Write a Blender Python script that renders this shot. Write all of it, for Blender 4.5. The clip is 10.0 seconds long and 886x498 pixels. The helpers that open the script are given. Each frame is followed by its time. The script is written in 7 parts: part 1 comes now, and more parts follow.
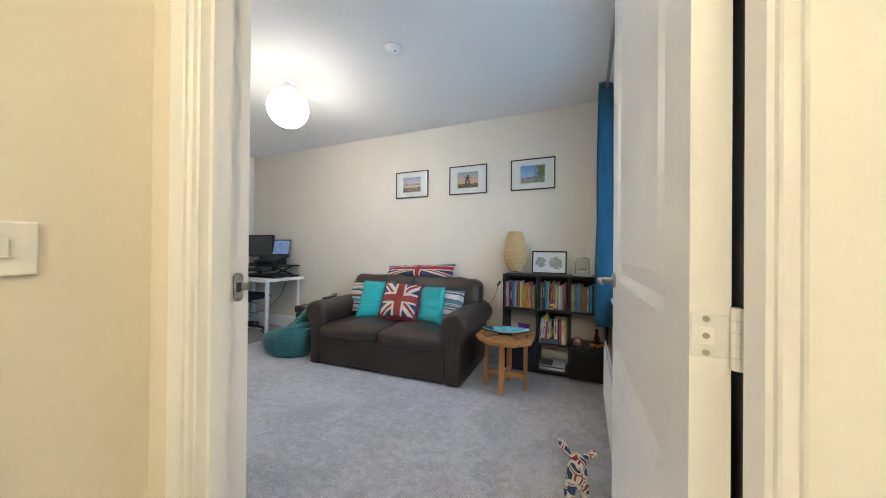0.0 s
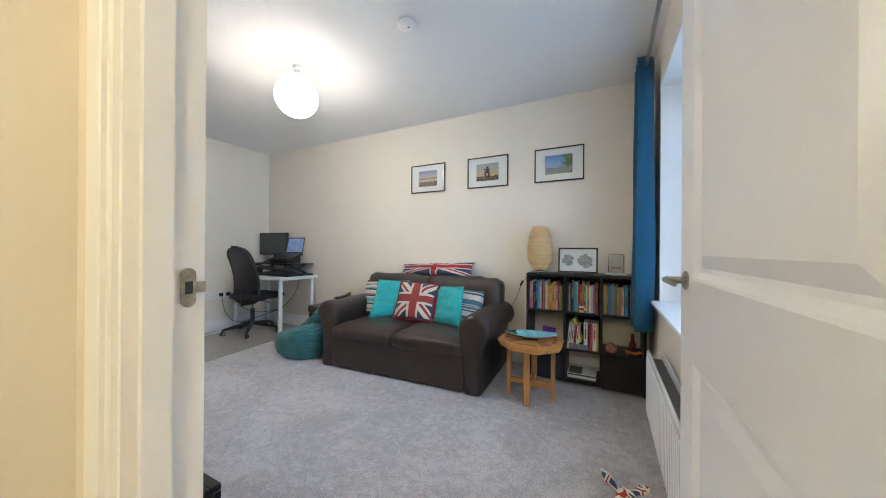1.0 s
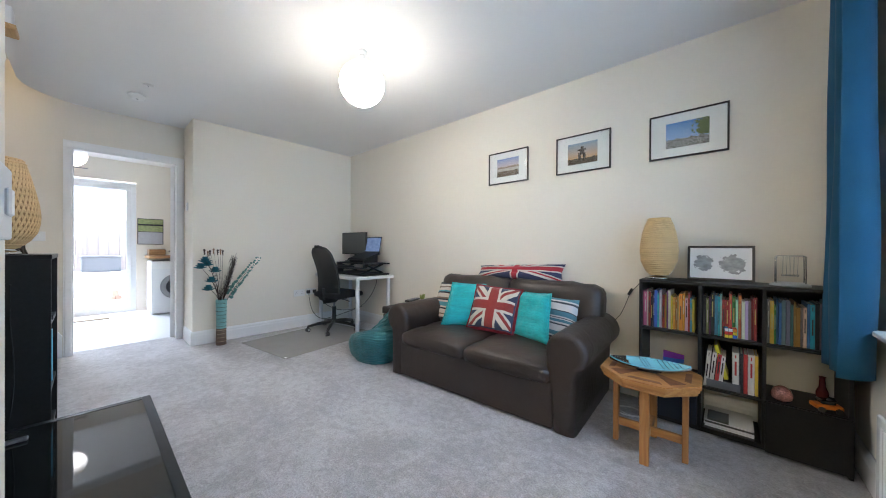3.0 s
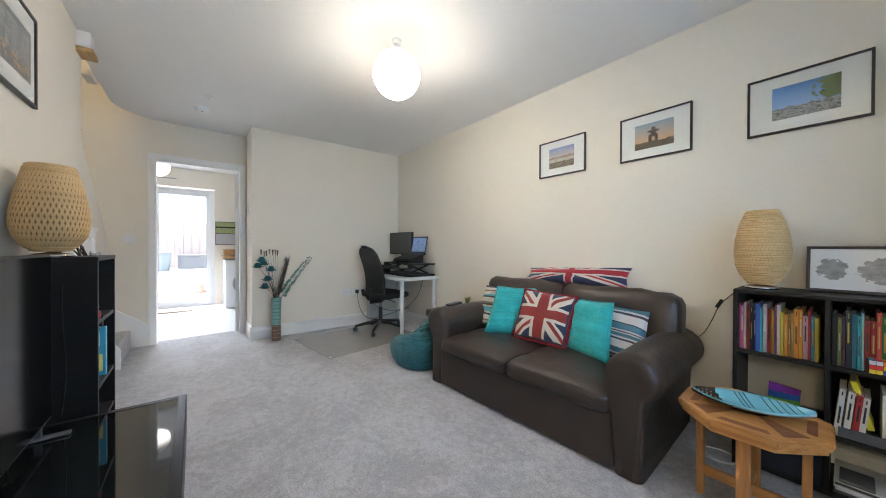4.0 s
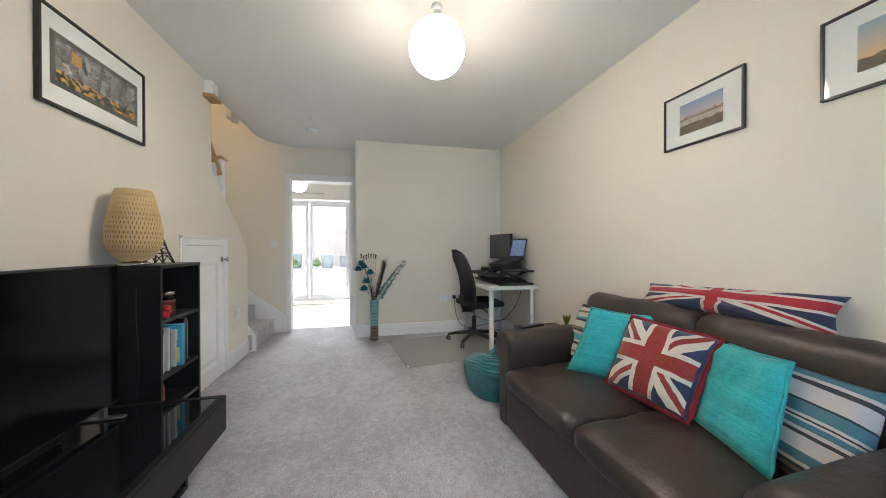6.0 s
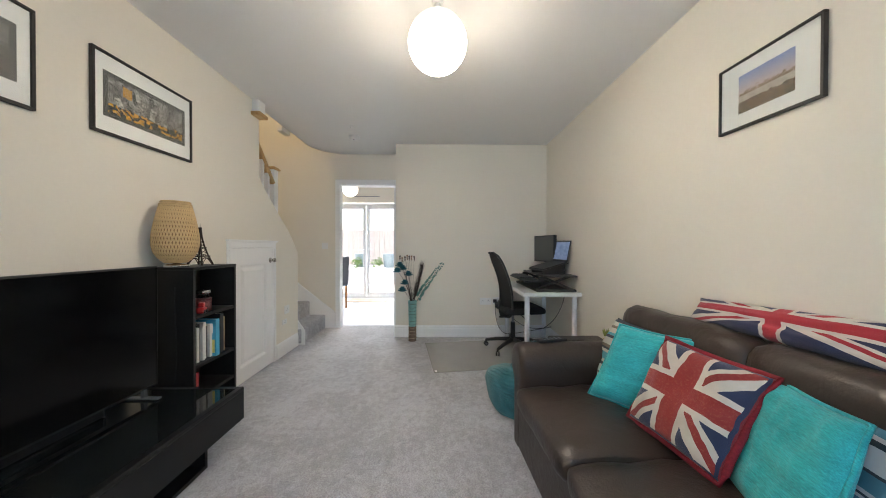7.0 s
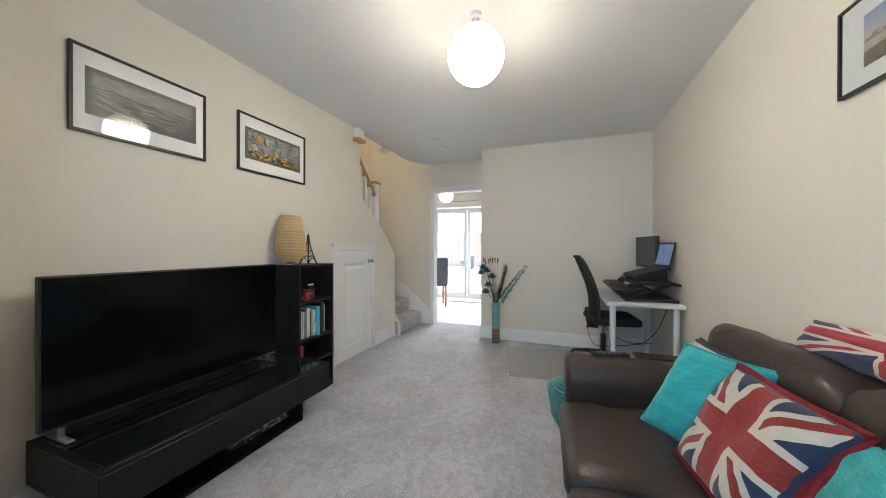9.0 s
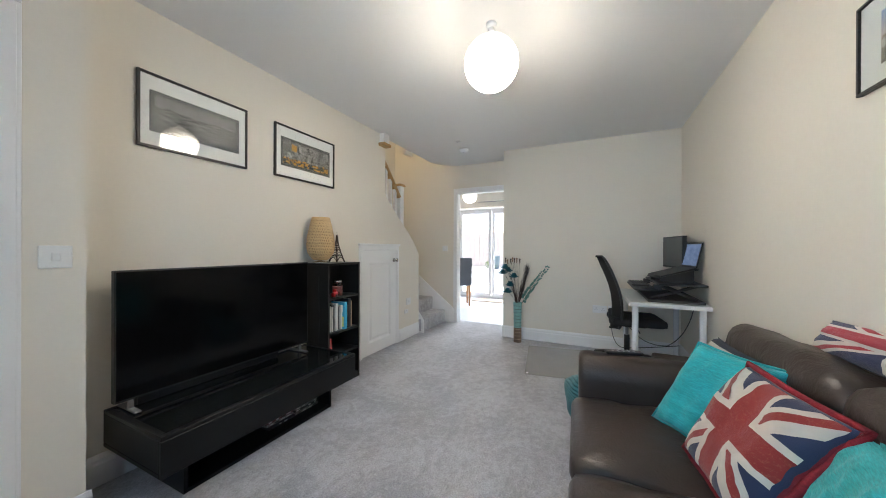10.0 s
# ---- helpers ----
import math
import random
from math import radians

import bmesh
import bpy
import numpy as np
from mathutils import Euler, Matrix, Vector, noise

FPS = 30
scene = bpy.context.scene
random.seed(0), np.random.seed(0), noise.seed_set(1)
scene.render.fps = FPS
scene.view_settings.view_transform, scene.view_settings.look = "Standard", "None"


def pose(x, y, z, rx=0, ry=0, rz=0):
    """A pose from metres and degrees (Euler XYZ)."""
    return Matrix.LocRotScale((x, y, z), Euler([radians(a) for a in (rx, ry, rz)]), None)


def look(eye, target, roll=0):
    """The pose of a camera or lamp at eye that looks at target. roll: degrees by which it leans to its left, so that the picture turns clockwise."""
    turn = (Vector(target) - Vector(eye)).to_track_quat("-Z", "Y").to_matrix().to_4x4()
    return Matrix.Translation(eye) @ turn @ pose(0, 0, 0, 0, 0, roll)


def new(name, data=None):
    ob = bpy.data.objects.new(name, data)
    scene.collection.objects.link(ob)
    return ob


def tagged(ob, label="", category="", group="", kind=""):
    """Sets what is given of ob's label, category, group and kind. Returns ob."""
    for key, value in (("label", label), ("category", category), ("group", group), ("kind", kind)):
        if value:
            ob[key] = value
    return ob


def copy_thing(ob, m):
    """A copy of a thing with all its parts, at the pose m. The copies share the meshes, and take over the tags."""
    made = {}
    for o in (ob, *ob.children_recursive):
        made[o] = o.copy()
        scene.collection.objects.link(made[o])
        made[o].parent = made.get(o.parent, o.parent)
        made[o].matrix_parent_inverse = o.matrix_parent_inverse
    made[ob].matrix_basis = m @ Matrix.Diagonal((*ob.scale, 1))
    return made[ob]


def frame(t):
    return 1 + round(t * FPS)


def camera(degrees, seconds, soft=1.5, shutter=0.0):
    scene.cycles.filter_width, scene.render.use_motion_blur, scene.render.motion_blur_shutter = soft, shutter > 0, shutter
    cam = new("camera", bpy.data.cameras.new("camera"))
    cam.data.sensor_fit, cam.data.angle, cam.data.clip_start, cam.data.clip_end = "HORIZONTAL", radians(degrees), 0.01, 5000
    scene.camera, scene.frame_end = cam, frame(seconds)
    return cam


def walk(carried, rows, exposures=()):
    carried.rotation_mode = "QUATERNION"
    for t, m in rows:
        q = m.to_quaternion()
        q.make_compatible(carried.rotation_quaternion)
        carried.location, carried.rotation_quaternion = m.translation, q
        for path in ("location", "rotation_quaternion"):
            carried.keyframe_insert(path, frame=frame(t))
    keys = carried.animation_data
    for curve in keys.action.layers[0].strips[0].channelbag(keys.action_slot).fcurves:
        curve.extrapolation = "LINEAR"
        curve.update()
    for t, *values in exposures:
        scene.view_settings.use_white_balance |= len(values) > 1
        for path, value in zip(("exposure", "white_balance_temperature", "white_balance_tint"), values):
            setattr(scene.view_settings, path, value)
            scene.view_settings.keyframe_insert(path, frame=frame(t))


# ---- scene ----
cam = camera(108.7, 10.0, 1.0)
PATH = [
    (0, (-0.13, -0.165, 1.065), (-0.952, 1.659, 1.073), 0.5),
    (0.5, (-0.179, -0.081, 1.053), (-1.036, 1.726, 1.059), 0.4),
    (1, (-0.223, 0.01, 1.046), (-1.139, 1.788, 1.048), 0.4),
    (1.5, (-0.256, 0.093, 1.039), (-1.257, 1.824, 1.038), 0.4),
    (2, (-0.302, 0.176, 1.026), (-1.406, 1.844, 1.029), 0.4),
    (2.5, (-0.348, 0.267, 1.037), (-1.571, 1.849, 1.035), 0.3),
    (4, (-0.46, 0.576, 1.058), (-2.036, 1.807, 1.045), 0.2),
    (4.5, (-0.476, 0.728, 1.072), (-2.179, 1.777, 1.055), 0.0),
    (5, (-0.518, 0.893, 1.085), (-2.325, 1.748, 1.071), 0.2),
    (5.5, (-0.561, 1.068, 1.087), (-2.451, 1.723, 1.076), 0.0),
    (7, (-0.636, 1.621, 1.131), (-2.636, 1.644, 1.114), 0.1),
    (7.5, (-0.656, 1.758, 1.135), (-2.648, 1.585, 1.122), 0.1),
    (8, (-0.659, 1.858, 1.149), (-2.625, 1.488, 1.133), 0.3),
    (8.5, (-0.643, 1.959, 1.139), (-2.563, 1.399, 1.13), 0.2),
    (9, (-0.615, 2.046, 1.139), (-2.488, 1.346, 1.134), 0.1),
    (9.5, (-0.582, 2.104, 1.133), (-2.416, 1.306, 1.131), 0.2),
    (10, (-0.547, 2.134, 1.133), (-2.355, 1.278, 1.13), 0.2),
]
EXPOSURE = [(0.0, 1.82, 5900, 13), (1.2, 1.92, 5950, 14), (2.5, 1.98, 5700, 13), (4.5, 1.80, 6250, 13), (5.5, 1.77, 6350, 12), (7.5, 1.67, 6500, 13), (8.5, 1.69, 6400, 12), (10.0, 1.70, 6100, 12)]
walk(cam, [(t, look(eye, target, roll)) for t, eye, target, roll in PATH], EXPOSURE)

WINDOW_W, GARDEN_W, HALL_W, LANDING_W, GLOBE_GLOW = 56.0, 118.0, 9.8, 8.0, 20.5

# ---- light ----
def link(nt, a, b):
    nt.links.new(a, b)


world = bpy.data.worlds.new("overcast_sky")
scene.world = world
world.use_nodes = True
wn = world.node_tree
sky = wn.nodes.new("ShaderNodeTexSky")
sky.sky_type = "NISHITA"
sky.sun_disc = False
sky.sun_elevation = radians(40)
sky.sun_rotation = radians(200)
sky.dust_density = 3.0
wn.nodes["Background"].inputs["Strength"].default_value = 0.15
link(wn, sky.outputs["Color"], wn.nodes["Background"].inputs["Color"])

sun_data = bpy.data.lights.new("sun", "SUN")
sun_data.energy, sun_data.angle, sun_data.color = 4.2, radians(12), (1.0, 0.97, 0.93)
sun = new("sun", sun_data)
sun.matrix_world = look((-13.8, -5, 9), (-13, 0, 0))


def area(name, m, w, h, energy, color):
    d = bpy.data.lights.new(name, "AREA")
    d.shape, d.size, d.size_y, d.energy, d.color = "RECTANGLE", w, h, energy, color
    ob = new(name, d)
    ob.matrix_world = m
    return ob


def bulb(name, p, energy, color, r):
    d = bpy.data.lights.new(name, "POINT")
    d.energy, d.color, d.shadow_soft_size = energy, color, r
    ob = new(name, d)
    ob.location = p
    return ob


# daylight in the front window and the kitchen's glazed doors
area("window_daylight", look((1.0, 1.62, 1.9), (-1.0, 1.62, 1.2)), 4.4, 3.0, WINDOW_W, (0.50, 0.75, 1.0))
area("garden_daylight", look((-9.6, 0.05, 2.80), (-5.6, 0.05, 1.2)), 2.2, 0.7, GARDEN_W, (0.86, 0.94, 1.0))
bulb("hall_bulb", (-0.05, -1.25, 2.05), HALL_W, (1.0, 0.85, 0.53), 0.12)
bulb("landing_bulb", (-3.6, -0.55, 4.1), LANDING_W, (1.0, 0.80, 0.52), 0.12)


# ---- materials ----
def mat(name, color, rough=0.6, metal=0.0, vary=0.06, scale=8.0, fine=180.0, bump=0.0, bump_scale=120.0, coat=0.0, sheen=0.0, spec=0.5, wrinkle=0.0):
    m = bpy.data.materials.new(name)
    m.use_nodes = True
    nt = m.node_tree
    b = nt.nodes["Principled BSDF"]
    b.inputs["Roughness"].default_value = rough
    b.inputs["Metallic"].default_value = metal
    b.inputs["Coat Weight"].default_value = coat
    b.inputs["Sheen Weight"].default_value = sheen
    b.inputs["Specular IOR Level"].default_value = spec
    tc = nt.nodes.new("ShaderNodeTexCoord")
    big = nt.nodes.new("ShaderNodeTexNoise")
    big.inputs["Scale"].default_value = scale
    big.inputs["Detail"].default_value = 4
    small = nt.nodes.new("ShaderNodeTexNoise")
    small.inputs["Scale"].default_value = fine
    small.inputs["Detail"].default_value = 2
    link(nt, tc.outputs["Object"], big.inputs["Vector"])
    link(nt, tc.outputs["Object"], small.inputs["Vector"])
    add = nt.nodes.new("ShaderNodeMath")
    add.operation = "ADD"
    link(nt, big.outputs["Fac"], add.inputs[0])
    link(nt, small.outputs["Fac"], add.inputs[1])
    ramp = nt.nodes.new("ShaderNodeMapRange")
    ramp.inputs["From Min"].default_value = 0.65
    ramp.inputs["From Max"].default_value = 1.35
    ramp.inputs["To Min"].default_value = 1 - vary
    ramp.inputs["To Max"].default_value = 1 + vary
    link(nt, add.outputs[0], ramp.inputs["Value"])
    mul = nt.nodes.new("ShaderNodeVectorMath")
    mul.operation = "SCALE"
    mul.inputs[0].default_value = color
    link(nt, ramp.outputs["Result"], mul.inputs["Scale"])
    link(nt, mul.outputs["Vector"], b.inputs["Base Color"])
    if bump:
        n = nt.nodes.new("ShaderNodeTexNoise")
        n.inputs["Scale"].default_value = bump_scale
        n.inputs["Detail"].default_value = 3
        link(nt, tc.outputs["Object"], n.inputs["Vector"])
        bp = nt.nodes.new("ShaderNodeBump")
        bp.inputs["Strength"].default_value = bump
        bp.inputs["Distance"].default_value = 0.004
        link(nt, n.outputs["Fac"], bp.inputs["Height"])
        link(nt, bp.outputs["Normal"], b.inputs["Normal"])
        if wrinkle:
            w = nt.nodes.new("ShaderNodeTexNoise")
            w.inputs["Scale"].default_value = 11
            w.inputs["Detail"].default_value = 5
            w.inputs["Distortion"].default_value = 1.4
            link(nt, tc.outputs["Object"], w.inputs["Vector"])
            bw = nt.nodes.new("ShaderNodeBump")
            bw.inputs["Strength"].default_value = wrinkle
            bw.inputs["Distance"].default_value = 0.02
            link(nt, w.outputs["Fac"], bw.inputs["Height"])
            link(nt, bw.outputs["Normal"], bp.inputs["Normal"])
    return m


def nmath(nt, op, a, b=None):
    n = nt.nodes.new("ShaderNodeMath")
    n.operation = op
    for i, v in enumerate((a, b)):
        if v is None:
            continue
        if isinstance(v, (int, float)):
            n.inputs[i].default_value = v
        else:
            link(nt, v, n.inputs[i])
    return n.outputs[0]


def nmix(nt, fac, a, b):
    n = nt.nodes.new("ShaderNodeMix")
    n.data_type = "RGBA"
    for socket, v in ((n.inputs[0], fac), (n.inputs[6], a), (n.inputs[7], b)):
        if isinstance(v, tuple):
            socket.default_value = (*v, 1)
        elif isinstance(v, (int, float)):
            socket.default_value = v
        else:
            link(nt, v, socket)
    return n.outputs[2]


def uv_nodes(nt, wobble=0.0, scale=6.0):
    tc = nt.nodes.new("ShaderNodeTexCoord")
    sep = nt.nodes.new("ShaderNodeSeparateXYZ")
    if wobble:
        no = nt.nodes.new("ShaderNodeTexNoise")
        no.inputs["Scale"].default_value = scale
        link(nt, tc.outputs["UV"], no.inputs["Vector"])
        sub = nt.nodes.new("ShaderNodeVectorMath")
        sub.operation = "SUBTRACT"
        link(nt, no.outputs["Color"], sub.inputs[0])
        sub.inputs[1].default_value = (0.5, 0.5, 0.5)
        sc = nt.nodes.new("ShaderNodeVectorMath")
        sc.operation = "SCALE"
        link(nt, sub.outputs[0], sc.inputs[0])
        sc.inputs["Scale"].default_value = wobble
        ad = nt.nodes.new("ShaderNodeVectorMath")
        link(nt, tc.outputs["UV"], ad.inputs[0])
        link(nt, sc.outputs[0], ad.inputs[1])
        link(nt, ad.outputs[0], sep.inputs[0])
    else:
        link(nt, tc.outputs["UV"], sep.inputs[0])
    return tc, sep.outputs["X"], sep.outputs["Y"]


def fabric_bump(nt, tc, b, strength=0.5, scale=300):
    n = nt.nodes.new("ShaderNodeTexNoise")
    n.inputs["Scale"].default_value = scale
    link(nt, tc.outputs["Object"], n.inputs["Vector"])
    bp = nt.nodes.new("ShaderNodeBump")
    bp.inputs["Strength"].default_value = strength
    bp.inputs["Distance"].default_value = 0.003
    link(nt, n.outputs["Fac"], bp.inputs["Height"])
    link(nt, bp.outputs["Normal"], b.inputs["Normal"])
    return n


def flag_mat(name, red, white, blue, border=None, kx=1.0, wear=0.25):
    """Crossed-stripes flag cloth on UV 0..1; kx is width over height."""
    m = bpy.data.materials.new(name)
    m.use_nodes = True
    nt = m.node_tree
    b = nt.nodes["Principled BSDF"]
    b.inputs["Roughness"].default_value = 0.85
    b.inputs["Sheen Weight"].default_value = 0.2
    tc, u, v = uv_nodes(nt, 0.035, 5)
    s = nmath(nt, "MULTIPLY", nmath(nt, "SUBTRACT", u, 0.5), 2.05 * kx)
    t = nmath(nt, "MULTIPLY", nmath(nt, "SUBTRACT", v, 0.5), 2.05)
    a_s, a_t = nmath(nt, "ABSOLUTE", s), nmath(nt, "ABSOLUTE", t)
    k = nmath(nt, "MULTIPLY", a_t, kx)
    d = nmath(nt, "MULTIPLY", nmath(nt, "SUBTRACT", a_s, k), 0.707 / max(1.0, kx * 0.72))
    saltire = nmath(nt, "LESS_THAN", nmath(nt, "ABSOLUTE", d), 0.21)
    turn = nmath(nt, "SIGN", nmath(nt, "MULTIPLY", s, t))
    dd = nmath(nt, "MULTIPLY", d, turn)
    thin = nmath(nt, "MULTIPLY", nmath(nt, "GREATER_THAN", dd, -0.11), nmath(nt, "LESS_THAN", dd, 0.02))
    near = nmath(nt, "MINIMUM", a_s, a_t)
    white_cross = nmath(nt, "LESS_THAN", near, 0.30)
    red_cross = nmath(nt, "LESS_THAN", near, 0.19)
    wearn = nt.nodes.new("ShaderNodeTexNoise")
    wearn.inputs["Scale"].default_value = 14
    wearn.inputs["Detail"].default_value = 6
    link(nt, tc.outputs["UV"], wearn.inputs["Vector"])
    # rubbed paint: fine scuffs, thickest along the edges of the stripes
    scuff = nt.nodes.new("ShaderNodeTexNoise")
    scuff.inputs["Scale"].default_value, scuff.inputs["Detail"].default_value, scuff.inputs["Roughness"].default_value = 38, 9, 0.8
    link(nt, tc.outputs["UV"], scuff.inputs["Vector"])
    rub = nt.nodes.new("ShaderNodeMapRange")
    rub.inputs["From Min"].default_value, rub.inputs["From Max"].default_value = 0.52, 0.72
    link(nt, scuff.outputs["Fac"], rub.inputs["Value"])
    f = nmath(nt, "MULTIPLY", rub.outputs["Result"], wear)
    redm = nmix(nt, f, red, (0.52, 0.20, 0.11))
    c = nmix(nt, saltire, blue, white)
    c = nmix(nt, thin, c, redm)
    c = nmix(nt, white_cross, c, white)
    c = nmix(nt, red_cross, c, redm)
    if border:
        edge = nmath(nt, "MAXIMUM", nmath(nt, "DIVIDE", a_s, kx), a_t)
        c = nmix(nt, nmath(nt, "GREATER_THAN", edge, 0.955), c, blue)
        c = nmix(nt, nmath(nt, "GREATER_THAN", edge, 0.990), c, border)
    shade = nmix(nt, nmath(nt, "MULTIPLY", wearn.outputs["Fac"], 0.22), c, (0.05, 0.045, 0.05))
    link(nt, shade, b.inputs["Base Color"])
    fabric_bump(nt, tc, b, 0.5, 420)
    return m


def stripe_mat(name, bands, rough=0.85, bump=0.4):
    """Bands across UV v: (upper edge, colour) in rising order."""
    m = bpy.data.materials.new(name)
    m.use_nodes = True
    nt = m.node_tree
    b = nt.nodes["Principled BSDF"]
    b.inputs["Roughness"].default_value = rough
    tc, u, v = uv_nodes(nt, 0.012, 8)
    c = bands[-1][1]
    for edge, colour in reversed(bands[:-1]):
        c = nmix(nt, nmath(nt, "LESS_THAN", v, edge), c, colour)
    link(nt, c, b.inputs["Base Color"])
    fabric_bump(nt, tc, b, bump, 380)
    return m


def photo_mat(name, kind):
    m = bpy.data.materials.new(name)
    m.use_nodes = True
    nt = m.node_tree
    b = nt.nodes["Principled BSDF"]
    b.inputs["Roughness"].default_value = 0.5
    tc, u, v = uv_nodes(nt)
    no = nt.nodes.new("ShaderNodeTexNoise")
    no.inputs["Scale"].default_value = 9
    no.inputs["Detail"].default_value = 8
    link(nt, tc.outputs["UV"], no.inputs["Vector"])
    vo = nt.nodes.new("ShaderNodeTexVoronoi")
    vo.inputs["Scale"].default_value = 22
    link(nt, tc.outputs["UV"], vo.inputs["Vector"])
    rise = nmath(nt, "ADD", v, nmath(nt, "MULTIPLY", nmath(nt, "SUBTRACT", no.outputs["Fac"], 0.5), 0.22))
    if kind == "shore":
        c = nmix(nt, v, (0.95, 0.66, 0.34), (0.18, 0.26, 0.55))
        c = nmix(nt, nmath(nt, "LESS_THAN", nmath(nt, "ADD", rise, nmath(nt, "MULTIPLY", vo.outputs["Distance"], 0.22)), 0.66), c, (0.24, 0.17, 0.11))
        c = nmix(nt, nmath(nt, "LESS_THAN", v, 0.46), c, nmix(nt, no.outputs["Fac"], (0.30, 0.26, 0.22), (0.62, 0.58, 0.52)))
        rock = nmix(nt, vo.outputs["Distance"], (0.30, 0.20, 0.12), (0.02, 0.018, 0.015))
        c = nmix(nt, nmath(nt, "LESS_THAN", rise, 0.30), c, rock)
    elif kind == "cairn":
        c = nmix(nt, v, (0.80, 0.42, 0.10), (0.26, 0.36, 0.50))
        rock = nmix(nt, no.outputs["Fac"], (0.03, 0.025, 0.02), (0.22, 0.15, 0.09))
        c = nmix(nt, nmath(nt, "LESS_THAN", rise, 0.26), c, rock)
    elif kind == "harbour":
        c = nmix(nt, v, (0.42, 0.58, 0.80), (0.07, 0.22, 0.60))
        leaf = nmix(nt, vo.outputs["Distance"], (0.20, 0.24, 0.05), (0.04, 0.08, 0.02))
        tree = nmath(nt, "GREATER_THAN", nmath(nt, "ADD", nmath(nt, "MULTIPLY", u, 0.75), nmath(nt, "MULTIPLY", no.outputs["Fac"], 0.6)), 0.83)
        tree = nmath(nt, "MULTIPLY", tree, nmath(nt, "GREATER_THAN", v, 0.36))
        c = nmix(nt, tree, c, leaf)
        c = nmix(nt, nmath(nt, "LESS_THAN", rise, 0.34), c, nmix(nt, vo.outputs["Distance"], (0.5, 0.5, 0.5), (0.06, 0.06, 0.05)))
    elif kind == "sea":
        c = nmix(nt, no.outputs["Fac"], (0.03, 0.03, 0.03), (0.32, 0.32, 0.31))
        mp = nt.nodes.new("ShaderNodeMapping")
        mp.inputs["Scale"].default_value = (3.0, 26.0, 1.0)
        link(nt, tc.outputs["UV"], mp.inputs["Vector"])
        swell = nt.nodes.new("ShaderNodeTexNoise")
        swell.inputs["Scale"].default_value, swell.inputs["Detail"].default_value = 1.6, 7
        link(nt, mp.outputs["Vector"], swell.inputs["Vector"])
        foam = nmath(nt, "MULTIPLY", nmath(nt, "MAXIMUM", nmath(nt, "SUBTRACT", swell.outputs["Fac"], 0.45), 0.0), 2.6)
        c = nmix(nt, nmath(nt, "LESS_THAN", rise, 0.66), c, nmix(nt, foam, (0.035, 0.033, 0.03), (0.5, 0.49, 0.47)))
    elif kind == "street":
        def blocks(sx, sy, jitter):
            mp = nt.nodes.new("ShaderNodeMapping")
            mp.inputs["Scale"].default_value = (sx, sy, 1.0)
            link(nt, tc.outputs["UV"], mp.inputs["Vector"])
            cell = nt.nodes.new("ShaderNodeTexVoronoi")
            cell.distance = "CHEBYCHEV"
            cell.inputs["Scale"].default_value = 1.0
            cell.inputs["Randomness"].default_value = jitter
            link(nt, mp.outputs["Vector"], cell.inputs["Vector"])
            sep = nt.nodes.new("ShaderNodeSeparateColor")
            link(nt, cell.outputs["Color"], sep.inputs[0])
            return sep.outputs[0], sep.outputs[1]
        # tall facades, their rows of windows, traffic and a lit sign
        tall, _ = blocks(17.0, 3.2, 0.8)
        panes, _ = blocks(70.0, 24.0, 0.35)
        cars, tint = blocks(24.0, 13.0, 0.95)
        g = nmath(nt, "MULTIPLY", nmath(nt, "ADD", nmath(nt, "MULTIPLY", tall, 0.6), nmath(nt, "MULTIPLY", panes, 0.5)), nmath(nt, "ADD", 0.15, no.outputs["Fac"]))
        c = nmix(nt, nmath(nt, "POWER", g, 1.25), (0.012, 0.012, 0.012), (0.66, 0.66, 0.65))
        low = nmath(nt, "LESS_THAN", rise, 0.27)
        c = nmix(nt, low, c, nmix(nt, nmath(nt, "GREATER_THAN", cars, 0.52), (0.03, 0.03, 0.03), nmix(nt, tint, (0.70, 0.34, 0.02), (0.42, 0.20, 0.02))))
        sign = nmath(nt, "MULTIPLY", nmath(nt, "LESS_THAN", nmath(nt, "ABSOLUTE", nmath(nt, "SUBTRACT", u, 0.22)), 0.055), nmath(nt, "LESS_THAN", nmath(nt, "ABSOLUTE", nmath(nt, "SUBTRACT", rise, 0.76)), 0.14))
        c = nmix(nt, sign, c, nmix(nt, panes, (0.66, 0.32, 0.03), (0.30, 0.14, 0.02)))
    elif kind == "sketch":
        d1 = nmath(nt, "ADD", nmath(nt, "POWER", nmath(nt, "MULTIPLY", nmath(nt, "SUBTRACT", u, 0.24), 5.2), 2.0), nmath(nt, "POWER", nmath(nt, "MULTIPLY", nmath(nt, "SUBTRACT", v, 0.5), 3.4), 2.0))
        d2 = nmath(nt, "ADD", nmath(nt, "POWER", nmath(nt, "MULTIPLY", nmath(nt, "SUBTRACT", u, 0.70), 4.2), 2.0), nmath(nt, "POWER", nmath(nt, "MULTIPLY", nmath(nt, "SUBTRACT", v, 0.48), 2.9), 2.0))
        near = nmath(nt, "ADD", nmath(nt, "MINIMUM", d1, d2), nmath(nt, "MULTIPLY", nmath(nt, "SUBTRACT", no.outputs["Fac"], 0.5), 2.2))
        c = nmix(nt, nmath(nt, "LESS_THAN", near, 0.75), (0.82, 0.82, 0.82), nmix(nt, no.outputs["Fac"], (0.12, 0.12, 0.12), (0.6, 0.6, 0.6)))
    elif kind == "calendar":
        c = nmix(nt, no.outputs["Fac"], (0.06, 0.16, 0.03), (0.62, 0.62, 0.30))
    else:
        c = nmix(nt, v, (0.05, 0.1, 0.35), (0.16, 0.25, 0.55))
